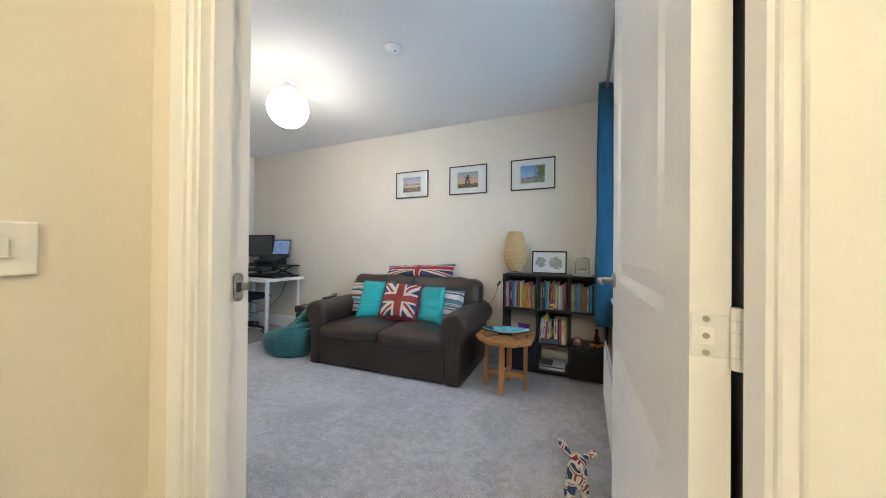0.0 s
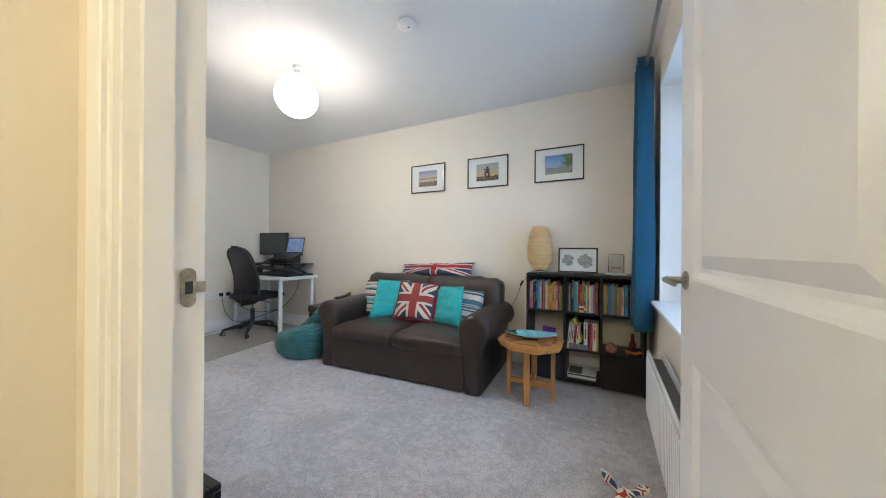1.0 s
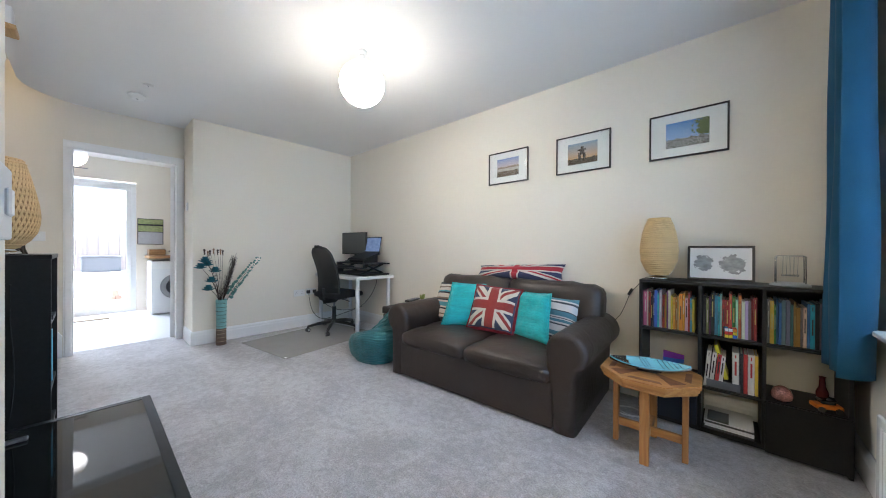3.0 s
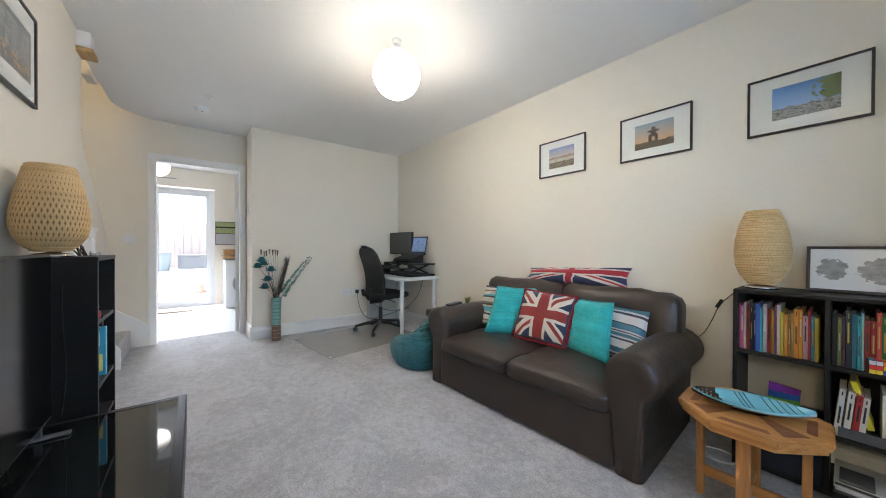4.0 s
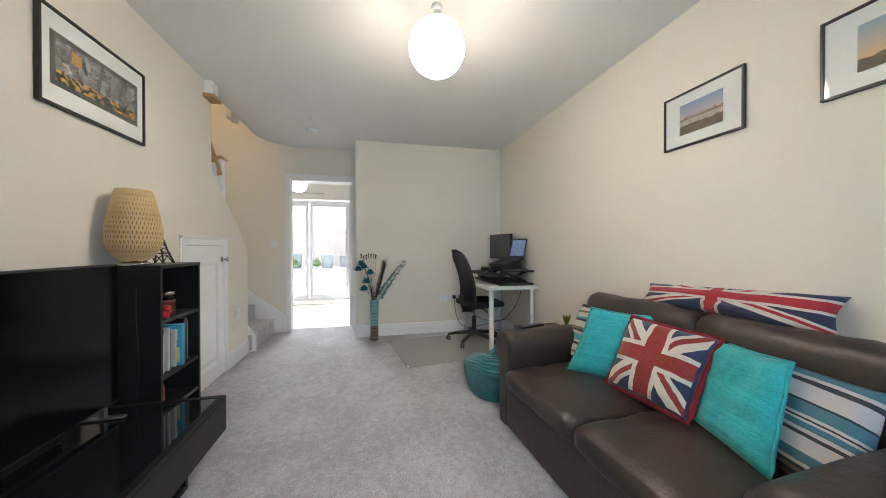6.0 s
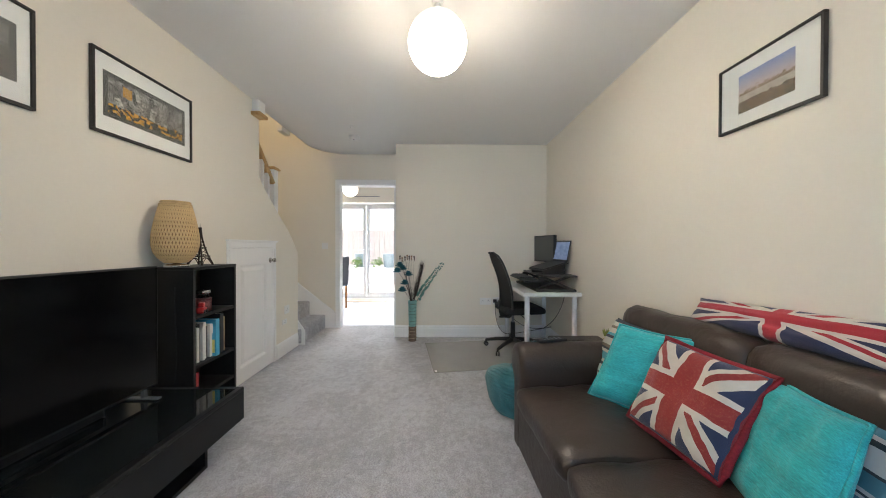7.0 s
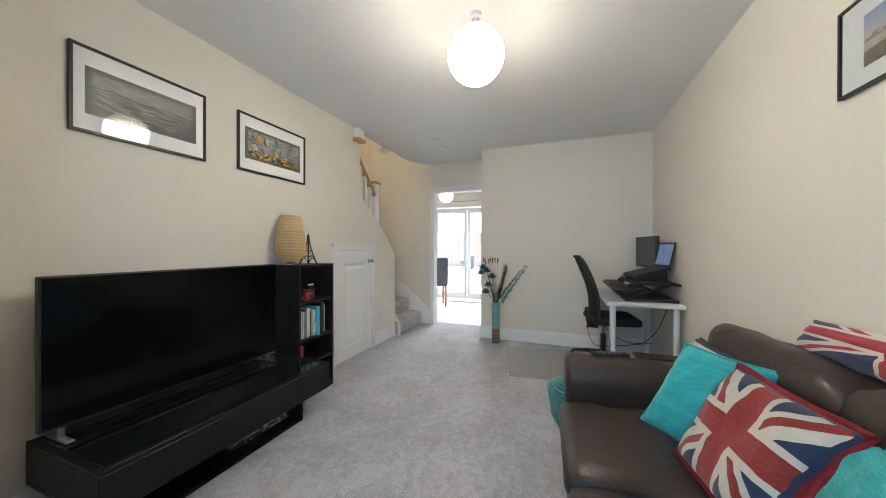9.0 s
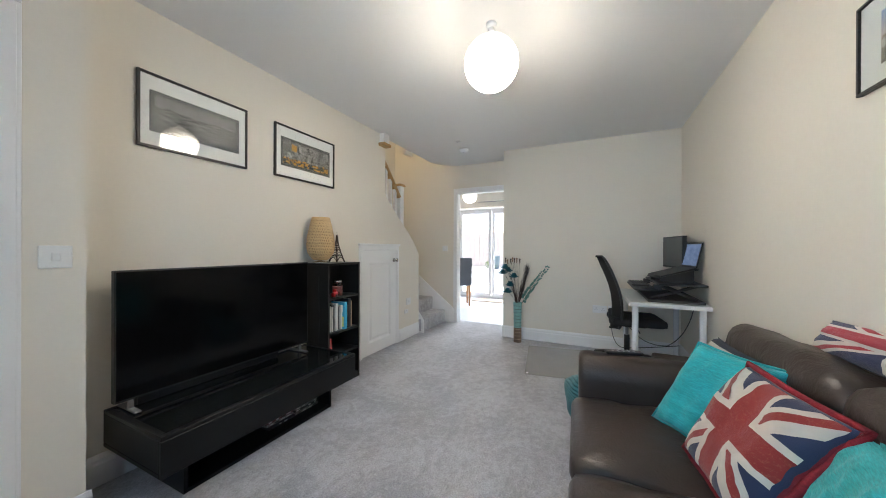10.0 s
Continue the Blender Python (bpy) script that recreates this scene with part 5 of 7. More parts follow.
part("cupboard_door", box(BX[2] + 0.004, BX[3] - 0.002, BY0 - 0.018, BY0 - 0.001, 0.02, BZ[1] - 0.004, 0.002, 1), BLACKWOOD, bc, "plain black cupboard front")
part("drawer_box", box(BX[0] + 0.012, BX[1] - 0.012, BY0 - 0.012, BY1 - 0.01, 0.031 + T, BZ[1] - T - 0.006, 0.006, 2), NAVYBOX, bc, "navy fabric storage box")

BOOKM = {}


def book_material(c):
    key = tuple(round(v, 2) for v in c)
    if key not in BOOKM:
        BOOKM[key] = mat("book_cover", c, 0.45, vary=0.08, scale=20)
    return BOOKM[key]


PAGES = mat("book_pages", (0.70, 0.65, 0.55), 0.9, vary=0.08, fine=400)


def book(x, y, z, t, h, d, c, lean=0.0, band=None, m=None, label="", group="books on the shelves"):
    """A book standing on z with its spine towards -y; x is its left side."""
    b = thing("book", m or pose(x, y, z, 0, lean, 0), label or "upright book with a coloured printed spine", "book", group)
    cv = book_material(c)
    bm = box(0, t, 0, 0.003, 0, h, 0.0008, 1)
    add_box(bm, 0, 0.002, 0.003, d, 0, h)
    add_box(bm, t - 0.002, t, 0.003, d, 0, h)
    part("cover", bm, cv, b)
    part("pages", box(0.002, t - 0.002, 0.0032, d - 0.004, 0.003, h - 0.003), PAGES, b)
    if band:
        bc_ = book_material(band)
        k = h * (0.25 + 0.2 * random.random())
        part("title_bar", box(t * 0.34, t * 0.66, -0.0006, 0.0002, k, k + h * 0.36), bc_, b)
        part("author_bar", box(t * 0.40, t * 0.60, -0.0006, 0.0002, h * 0.86, h * 0.95), bc_, b)
    return b


def colour_word(c):
    r, g, b = c
    if max(c) < 0.08:
        return "black"
    if max(c) - min(c) < 0.12:
        return "white" if min(c) > 0.4 else "grey"
    if r >= g and r >= b:
        return "yellow" if g > 0.55 * r else ("orange" if g > 0.22 * r else ("pink" if b > 0.3 * r else "red"))
    return "green" if g > b else "blue"


def row_of_books(x0, x1, z, hmax, cols, d=0.19, seed=1):
    rnd = random.Random(seed)
    x = x0
    for c in list(cols) + [rnd.choice(cols) for _ in range(12)]:
        c = tuple(min(0.6, v * rnd.uniform(0.45, 0.95)) for v in c)
        t = rnd.uniform(0.0065, 0.0150)
        if x + t > x1:
            break
        h = hmax * rnd.uniform(0.84, 1.03)
        band = rnd.choice([(0.55, 0.52, 0.46), (0.03, 0.03, 0.03), (0.45, 0.36, 0.1), None, None])
        book(x, BY0 + 0.022 + rnd.uniform(0, 0.022), z + 0.0005, t, h, d * rnd.uniform(0.8, 1.0), c, 0, band, None, colour_word(c) + " spined book standing on the black shelf")
        x += t + 0.0008


W_, K_, R_, Y_, O_, B_, N_, P_, G_ = (0.62, 0.60, 0.56), (0.02, 0.02, 0.025), (0.42, 0.03, 0.03), (0.62, 0.42, 0.03), (0.55, 0.20, 0.03), (0.05, 0.20, 0.48), (0.03, 0.05, 0.16), (0.42, 0.08, 0.20), (0.05, 0.22, 0.07)
LB_, GR_, BE_, PU_ = (0.05, 0.36, 0.58), (0.25, 0.25, 0.26), (0.45, 0.33, 0.2), (0.14, 0.05, 0.25)
row_of_books(BX[0] + 0.012, BX[1] - 0.016, BZ[2], 0.225, [P_, (0.62, 0.25, 0.32), W_, R_, K_, N_, B_, LB_, W_, R_, O_, PU_, W_, Y_, Y_, O_, BE_, Y_, Y_, W_, R_], 0.18, 3)
row_of_books(BX[1] + 0.012, BX[2] - 0.014, BZ[2], 0.235, [K_, BE_, PU_, K_, LB_, LB_, W_, R_, R_, (0.5, 0.12, 0.08), G_, W_, O_, W_, W_, GR_, R_], 0.18, 5)
row_of_books(BX[2] + 0.012, BX[3] - 0.020, BZ[2], 0.225, [GR_, Y_, G_, B_, B_, GR_, GR_, (0.10, 0.2, 0.2), O_, O_, GR_, W_, B_, LB_, K_, W_], 0.18, 8)
# second row, middle: leaning and upright books
for i, (c, lx) in enumerate(((W_, 0.0), (W_, 0.024), (R_, 0.046), (W_, 0.062))):
    book(BX[1] + 0.016 + lx, BY0 + 0.02, BZ[1] + 0.0005 + 0.0, 0.018, 0.20 - 0.006 * i, 0.17, c, 5.0, K_, None, colour_word(c) + " book leaning in the middle shelf")
book(BX[1] + 0.105, BY0 + 0.05, BZ[1] + 0.045, 0.018, 0.19, 0.15, (0.68, 0.60, 0.03), -14, None, None, "bright yellow book leaning at an angle")
for i, (c, t) in enumerate(((W_, 0.026), (K_, 0.012), (R_, 0.016), (W_, 0.024), (Y_, 0.012))):
    book(BX[1] + 0.150 + (0, 0.030, 0.044, 0.062, 0.088)[i] - 0.012, BY0 + 0.02, BZ[1] + 0.0005, t, 0.21, 0.17, c, 0, R_ if c == W_ else None, None, colour_word(c) + " book standing upright in the middle shelf")
part_tray = thing("letter_tray", pose(-0.40, 2.75, BZ[1] + 0.001), "low grey plastic tray on the shelf", "tray")
bm = box(-0.085, 0.055, -0.07, 0.06, 0, 0.006)
add_box(bm, -0.085, 0.055, -0.07, -0.065, 0.006, 0.04)
add_box(bm, -0.085, -0.08, -0.065, 0.06, 0.006, 0.04)
add_box(bm, 0.05, 0.055, -0.065, 0.06, 0.006, 0.04)
part("tray", bm, mat("smoky_plastic", (0.10, 0.11, 0.13), 0.3), part_tray)

# puzzle cube
cube = thing("puzzle_cube", pose(-0.385, 2.672, BZ[2] + 0.001, 0, 0, 8), "multicoloured twisting puzzle cube on the shelf", "puzzle cube")
part("core", box(-0.027, 0.027, -0.001, 0.053, 0, 0.054, 0.003, 2), BLACKPLASTIC, cube)
CUBEC = [book_material(c) for c in ((0.7, 0.03, 0.03), (0.75, 0.6, 0.02), (0.03, 0.12, 0.55), (0.7, 0.7, 0.7), (0.75, 0.25, 0.02), (0.03, 0.4, 0.08))]
rnd = random.Random(4)
for i in range(3):
    for k in range(3):
        part("sticker", box(-0.025 + i * 0.017, -0.0095 + i * 0.017, -0.0022, -0.0008, 0.002 + k * 0.0172, 0.0175 + k * 0.0172), rnd.choice(CUBEC), cube)
        part("sticker", box(-0.025 + i * 0.017, -0.0095 + i * 0.017, 0.001 + k * 0.0172, 0.0165 + k * 0.0172, 0.0538, 0.0552), rnd.choice(CUBEC), cube)

# small rainbow card, glass paperweight and a tin toy in the open cells
rb = thing("rainbow_bag", pose(-0.655, 2.80, BZ[1] + 0.001, 0, 0, 5), "small rainbow-striped fabric pouch on the shelf", "pouch")
bm = bmesh.new()
lay = bm.loops.layers.uv.new("UVMap")
for y, f in ((-0.012, 1), (0.012, -1)):
    vs = [bm.verts.new((x, y * k, z)) for x, z, k in ((-0.05, 0, 1), (0.055, 0, 1), (0.06, 0.115, 0.3), (-0.045, 0.13, 0.3))]
    fc = bm.faces.new(vs)
    for l, uv in zip(fc.loops, ((0, 0.1), (1, 0), (1, 0.9), (0, 1))):
        l[lay].uv = uv
vs = list(bm.verts)
for i in range(4):
    bm.faces.new((vs[i], vs[(i + 1) % 4], vs[4 + (i + 1) % 4], vs[4 + i]))
part("pouch", bm, PEBBLE, rb)
pw = tagged(part("paperweight", lathe([(0.001, 0), (0.03, 0.0), (0.042, 0.015), (0.042, 0.035), (0.03, 0.06), (0.012, 0.072), (0.001, 0.074)], 20), mat("mottled_glass_dome", (0.32, 0.14, 0.12), 0.08, vary=0.6, scale=60, coat=1.0), smooth=True), "mottled red glass dome paperweight on the shelf", "paperweight")
pw.location = (-0.19, 2.72, BZ[1] + 0.001)
toy = thing("toy_car", pose(-0.045, 2.71, BZ[1] + 0.001, 0, 0, 20), "small orange toy car on the lower shelf", "toy car")
part("body", box(-0.05, 0.05, -0.028, 0.028, 0.012, 0.034, 0.008, 2), ORANGE, toy)
part("cabin", box(-0.028, 0.025, -0.024, 0.024, 0.034, 0.055, 0.008, 2), DARKGLASS, toy, "dark windows")
for x in (-0.03, 0.03):
    for y in (-0.03, 0.03):
        part("wheel", cyl((x, y - 0.004, 0.0125), (x, y + 0.004, 0.0125), 0.0125, n=14), BLACKPLASTIC, toy)
jar = tagged(part("ornament_bottle", lathe([(0.001, 0), (0.022, 0), (0.022, 0.06), (0.012, 0.085), (0.010, 0.13), (0.013, 0.135), (0.001, 0.137)], 16), mat("dark_red_glaze", (0.14, 0.02, 0.02), 0.2), smooth=True), "slim dark red bottle ornament on the shelf", "ornament")
jar.location = (-0.045, 2.80, BZ[1] + 0.001)
mg = thing("magazine_pile", pose(-0.39, 2.78, 0.0465), "pile of white magazines in the bottom shelf", "magazines")
for i in range(5):
    part("magazine", box(-0.105 + 0.004 * (i % 2), 0.10, -0.105 + 0.003 * i, 0.12, i * 0.009, i * 0.009 + 0.008, 0.001, 1), CARD if i % 3 else GREYCARD, mg)
part("photo_card", box(-0.09, 0.0, -0.10, 0.02, 0.0452, 0.058), GREYCARD, mg, "dark photograph cover")

# drawing in a frame and a ball cradle on top
def framed(name, m, w, h, fw, img, img_mat, label, cat="picture", mount=None, depth=0.018, group="", glaze=True):
    f = thing(name, m, label, cat, group)
    bm = bmesh.new()
    add_box(bm, -w / 2, w / 2, -depth, 0, h / 2 - fw, h / 2, 0.001, 1)
    add_box(bm, -w / 2, w / 2, -depth, 0, -h / 2, -h / 2 + fw, 0.001, 1)
    add_box(bm, -w / 2, -w / 2 + fw, -depth, 0, -h / 2 + fw, h / 2 - fw, 0.001, 1)
    add_box(bm, w / 2 - fw, w / 2, -depth, 0, -h / 2 + fw, h / 2 - fw, 0.001, 1)
    part("frame", bm, DKFRAME, f)
    part("mount", box(-w / 2 + fw, w / 2 - fw, -0.009, -0.002, -h / 2 + fw, h / 2 - fw), CARD, f, "white card mount")
    iw, ih = img
    y = -0.0095
    if mount:
        part("inner_mount", box(-iw / 2 - mount, iw / 2 + mount, -0.0100, -0.0088, -ih / 2 - mount, ih / 2 + mount), GREYCARD, f, "charcoal inner mount")
        y = -0.0104
    part("print", uv_quad(iw, ih, y), img_mat, f, "printed picture")
    if glaze:
        gl = part("glazing", box(-w / 2 + fw * 0.8, w / 2 - fw * 0.8, -0.0145, -0.0125, -h / 2 + fw * 0.8, h / 2 - fw * 0.8), GLASS, f, "clear picture glass")
        gl.visible_shadow = False
    return f


framed("framed_drawing", pose(-0.435, 2.855, 0.9625, -8, 0, 0), 0.30, 0.206, 0.012, (0.276, 0.182), photo_mat("pencil_sketch", "sketch"), "framed pencil drawing leaning on the bookcase top", glaze=False)
nc = thing("ball_cradle", pose(-0.158, 2.79, 0.8585), "chrome swinging ball cradle on a grey stand", "ornament")
part("stand", lathe([(0.001, 0), (0.075, 0), (0.075, 0.008), (0.055, 0.018), (0.001, 0.018)], 28), GREYSTAND, nc, smooth=True)
for y in (-0.028, 0.028):
    part("frame_hoop", add_tube(bmesh.new(), [(-0.052, y, 0.016), (-0.052, y, 0.150), (-0.046, y, 0.156), (0.046, y, 0.156), (0.052, y, 0.150), (0.052, y, 0.016)], 0.0028, 8), CHROME, nc, smooth=True)
for i in range(5):
    x = -0.026 + i * 0.013
    bm = bmesh.new()
    bmesh.ops.create_uvsphere(bm, u_segments=14, v_segments=10, radius=0.0064, matrix=Matrix.Translation((x, 0, 0.055)))
    ball = part("ball", bm, CHROME, nc, smooth=True)
    bm = bmesh.new()
    for y in (-0.028, 0.028):
        add_tube(bm, [(x, 0, 0.06), (x, y, 0.156)], 0.0005, 4)
    part("thread", bm, GREYPLASTIC, ball)

# pictures on the walls
for x, kind, lab in ((-1.925, "shore", "black-framed photograph of a rocky lake shore"), (-1.258, "cairn", "black-framed photograph of a stone cairn at sunset"), (-0.602, "harbour", "black-framed photograph of a tree and blue harbour")):
    f = framed("framed_picture", pose(x, YS - 0.001, 1.80), 0.412, 0.298, 0.010, (0.225, 0.165), photo_mat("photo_" + kind, kind), lab, group="pictures over the sofa")
    if kind == "cairn":
        bm = bmesh.new()
        for x0, x1, z0, z1 in ((-0.030, -0.010, -0.055, -0.012), (0.006, 0.026, -0.055, -0.012), (-0.030, 0.024, -0.012, 0.004), (-0.018, 0.014, 0.004, 0.020), (-0.036, 0.030, 0.020, 0.032), (-0.012, 0.010, 0.032, 0.052)):
            add_box(bm, x0, x1, -0.0105, -0.0097, z0, z1)
        part("cairn_print", bm, mat("stone_silhouette", (0.07, 0.045, 0.03), 0.8, vary=0.4, scale=60), f, "dark stacked stones in the print")
for x, z, w, kind, lab in ((-1.635, 1.862, 0.575, "sea", "large black-framed grey seascape print"), (-2.424, 1.868, 0.593, "street", "black-framed city street print with yellow cabs")):
    framed("framed_picture", pose(x, 0.001, z, 0, 0, 180), w, 0.396, 0.013, (w - 0.150, 0.175), photo_mat("print_" + kind, kind), lab, mount=0.022, group="pictures over the television")


# ---- curtain, radiator ----
pole = thing("curtain_pole", pose(0, 0, 0), "slim grey metal curtain pole over the window", "curtain pole")
part("rod", cyl((0.0, 0.50, 2.262), (0.0, 2.80, 2.262), 0.011, n=14), GREYPLASTIC, pole, smooth=True)
part("finial", add_lathe(bmesh.new(), [(0.001, -0.018), (0.016, -0.014), (0.019, 0), (0.016, 0.014), (0.001, 0.018)], 16, (0, 2.80, 2.262)), GREYPLASTIC, pole, smooth=True)
part("bracket", box(0.0, XW - 0.001, 2.74, 2.76, 2.25, 2.275, 0.003), GREYPLASTIC, pole)
cur = thing("curtain", pose(0, 0, 0), "blue eyelet curtain gathered beside the window", "curtain")
bm = bmesh.new()
N, M = 72, 30
grid = []
for i in range(N + 1):
    u = i / N
    col = []
    for k in range(M + 1):
        v = k / M
        amp = 0.050 + 0.012 * v
        ph = 2 * math.pi * 2.5 * u + 0.5 * math.sin(3 * v + u * 2)
        y = 2.43 + 0.275 * u + 0.012 * math.cos(ph * 2) + 0.008 * math.sin(5 * v + 7 * u)
        x = -0.002 + amp * -math.cos(ph) + 0.006 * math.sin(9 * v + 11 * u) * v
        col.append(bm.verts.new((x, y, 2.315 - 1.80 * v)))
    grid.append(col)
for i in range(N):
    for k in range(M):
        bm.faces.new((grid[i][k], grid[i + 1][k], grid[i + 1][k + 1], grid[i][k + 1]))
bmesh.ops.solidify(bm, geom=list(bm.faces), thickness=0.004)
part("cloth", bm, CURTAIN, cur, smooth=True)
for y in (2.475, 2.545, 2.62, 2.68):
    bm = bmesh.new()
    add_tube(bm, [(0.026 * math.cos(a), 0, 0.026 * math.sin(a)) for a in [2 * math.pi * i / 24 for i in range(25)]], 0.006, 8)
    part("eyelet", bm, CHROME, cur, "silver metal eyelet", True, pose(0.0, y, 2.262, 0, 0, 35))

rad = thing("radiator", pose(0, 0, 0), "white double-panel ribbed radiator under the window", "radiator")


part("front_panel", box(-0.018, -0.006, 0.85, 2.15, 0.135, 0.49, 0.005, 2), WHITEENAMEL, rad)
rib = mesh_of("rib", box(-0.025, -0.016, 0, 0.018, 0.16, 0.465, 0.004, 1), WHITEENAMEL)
for i in range(37):
    o = new("rib", rib)
    o.parent = rad
    o.location = (0, 0.88 + i * 0.0333, 0)
part("back_panel", box(0.050, 0.060, 0.86, 2.14, 0.15, 0.485, 0.004, 2), WHITEENAMEL, rad)
fin = mesh_of("convector_fin", box(-0.005, 0.049, 0, 0.002, 0.16, 0.455), GREYPLASTIC)
for i in range(56):
    o = new("convector_fin", fin)
    o.parent = rad
    o.location = (0, 0.88 + i * 0.022, 0)
part("pipe", cyl((0.02, 2.165, 0.0), (0.02, 2.165, 0.19), 0.0075, n=12), WHITEENAMEL, rad)
part("valve", add_lathe(bmesh.new(), [(0.001, 0), (0.017, 0), (0.019, 0.03), (0.014, 0.055), (0.001, 0.058)], 16, (0.02, 2.165, 0.15)), WHITEENAMEL, rad, smooth=True)
part("bracket", box(0.060, 0.079, 2.0, 2.03, 0.2, 0.45), WHITEENAMEL, rad)
part("bracket", box(0.060, 0.079, 1.0, 1.03, 0.2, 0.45), WHITEENAMEL, rad)

# ---- ceiling fittings ----
gl = thing("ceiling_lamp", pose(-2.28, 1.61, 0), "glowing white opal glass globe ceiling light", "lamp", "globe lamps")
GLOBE = glow_mat("opal_globe_glass", (1.0, 0.885, 0.70), GLOBE_GLOW)
bm = bmesh.new()
bmesh.ops.create_uvsphere(bm, u_segments=36, v_segments=24, radius=0.15, matrix=Matrix.Translation((0, 0, 2.175)))
globe = part("globe", bm, GLOBE, gl, "glowing opal glass globe", True)
part("ceiling_rose", lathe([(0.001, 2.372), (0.026, 2.372), (0.030, 2.382), (0.030, 2.399), (0.001, 2.399)], 28), GLOSS, gl, smooth=True)
part("collar", lathe([(0.020, 2.308), (0.021, 2.316), (0.021, 2.336), (0.018, 2.372), (0.001, 2.372)], 24), GLOSS, gl, smooth=True)

kg = thing("ceiling_lamp", pose(-5.65, 0.22, 0), "lit white opal globe light in the kitchen", "lamp", "globe lamps")
bm = bmesh.new()
bmesh.ops.create_uvsphere(bm, u_segments=28, v_segments=18, radius=0.12, matrix=Matrix.Translation((0, 0, 2.03)))
part("globe", bm, glow_mat("kitchen_opal_globe_glass", (1.0, 0.93, 0.82), 3.0), kg, smooth=True)
part("stem", cyl((0, 0, 2.14), (0, 0, 2.399), 0.012), GLOSS, kg)


def smoke_alarm(x, y, r, h, label):
    s = thing("smoke_alarm", pose(x, y, H - 0.001), label, "smoke alarm", "ceiling alarms")
    part("housing", lathe([(0.001, -h), (r * 0.55, -h), (r * 0.75, -h * 0.85), (r * 0.8, -h * 0.5), (r, -h * 0.42), (r, 0), (0.001, 0)], 28), GLOSS, s, smooth=True)
    part("test_button", cyl((r * 0.3, 0, -h - 0.002), (r * 0.3, 0, -h + 0.002), r * 0.14, n=12), GREYPLASTIC, s, "grey test button")


smoke_alarm(-1.30, 1.60, 0.056, 0.026, "flat round white ceiling sensor")
smoke_alarm(-4.33, 0.635, 0.062, 0.042, "round white smoke alarm near the kitchen door")
smoke_alarm(-4.02, 0.68, 0.034, 0.012, "small round white ceiling sensor")


def wall_plate(name, m, w, h, label, kind):
    p = thing(name, m, label, kind, "wall plates")
    part("plate", box(-w / 2, w / 2, -0.009, 0, -h / 2, h / 2, 0.003, 2), WHITELAM, p)
    if kind == "light switch":
        part("rocker", box(-0.012, 0.012, -0.014, -0.009, -0.016, 0.016, 0.002, 1), WHITELAM, p)
    else:
        for k in ((-0.035, 0.035) if w > 0.1 else (0,)):
            bm = bmesh.new()
            for x, z, a, b in ((k, 0.012, 0.003, 0.005), (k - 0.011, -0.008, 0.004, 0.003), (k + 0.011, -0.008, 0.004, 0.003)):
                add_box(bm, x - a, x + a, -0.0096, -0.0085, z - b, z + b)
            part("socket_slots", bm, GREYPLASTIC, p)
    return p


wall_plate("light_switch", pose(-1.008, 0.2835, 1.096, 0, 0, 180), 0.086, 0.086, "white plastic light switch on the wall by the door", "light switch")
wall_plate("light_switch", pose(-0.9595, -0.004, 1.062, 0, 0, 90), 0.086, 0.086, "white plastic rocker switch on the hall wall", "light switch")
wall_plate("light_switch", pose(KX + 0.0005, 0.04, 1.135, 0, 0, 90), 0.086, 0.086, "white plastic light switch beside the stairs", "light switch")
wall_plate("wall_socket", pose(XF + 0.0005, 2.20, 0.445, 0, 0, 90), 0.146, 0.086, "white double wall socket on the end wall", "socket")
wall_plate("wall_socket", pose(-4.02, 0.0005, 0.46, 0, 0, 180), 0.10, 0.086, "white wall socket under the stair slope", "socket")
wall_plate("wall_socket", pose(-3.97, 0.0005, 0.34, 0, 0, 180), 0.086, 0.05, "small white blank wall plate", "socket")
wall_plate("thermostat", pose(-4.86, 1.0795, 1.49, 0, 0, 0), 0.085, 0.085, "small white wall thermostat by the kitchen door", "thermostat")
for y in (2.315, 2.40):
    pl = tagged(part("power_plug", box(0, 0.03, -0.022, 0.022, -0.022, 0.022, 0.006, 2), BLACKPLASTIC), "black mains plug in the end wall", "plug", "black plugs")
    pl.location = (XF + 0.001, y, 0.45)
wall_plate("wall_socket", pose(XF + 0.0003, 2.357, 0.45, 0, 0, 90), 0.146, 0.086, "double wall socket holding two black plugs", "socket")

# ---- television wall ----
tu = thing("tv_unit", pose(0, 0, 0), "long low black media unit with glass top and open base", "media unit")
U0, U1, UY = -2.395, -1.225, 0.527
bm = bmesh.new()
add_box(bm, U0, U1, 0.02, UY, 0.18, 0.20, 0.002, 1)
add_box(bm, U0, U0 + 0.018, 0.02, UY, 0.20, 0.337, 0.002, 1)
add_box(bm, U1 - 0.018, U1, 0.02, UY, 0.20, 0.337, 0.002, 1)
add_box(bm, U0 + 0.018, U1 - 0.018, 0.02, 0.04, 0.20, 0.337)
part("carcass", bm, BLACKSATIN, tu)
part("drop_front", box(U0 + 0.0, U1, UY, UY + 0.018, 0.182, 0.335, 0.002, 1), BLACKSATIN, tu, "plain satin black drop front")
bm = bmesh.new()
add_box(bm, U0, U1, 0.02, 0.05, 0.337, 0.356, 0.002, 1)
add_box(bm, U0, U1, UY - 0.012, UY + 0.018, 0.337, 0.356, 0.002, 1)
add_box(bm, U0, U0 + 0.03, 0.05, UY - 0.012, 0.337, 0.356, 0.002, 1)
add_box(bm, U1 - 0.03, U1, 0.05, UY - 0.012, 0.337, 0.356, 0.002, 1)
part("top_frame", bm, BLACKSATIN, tu)
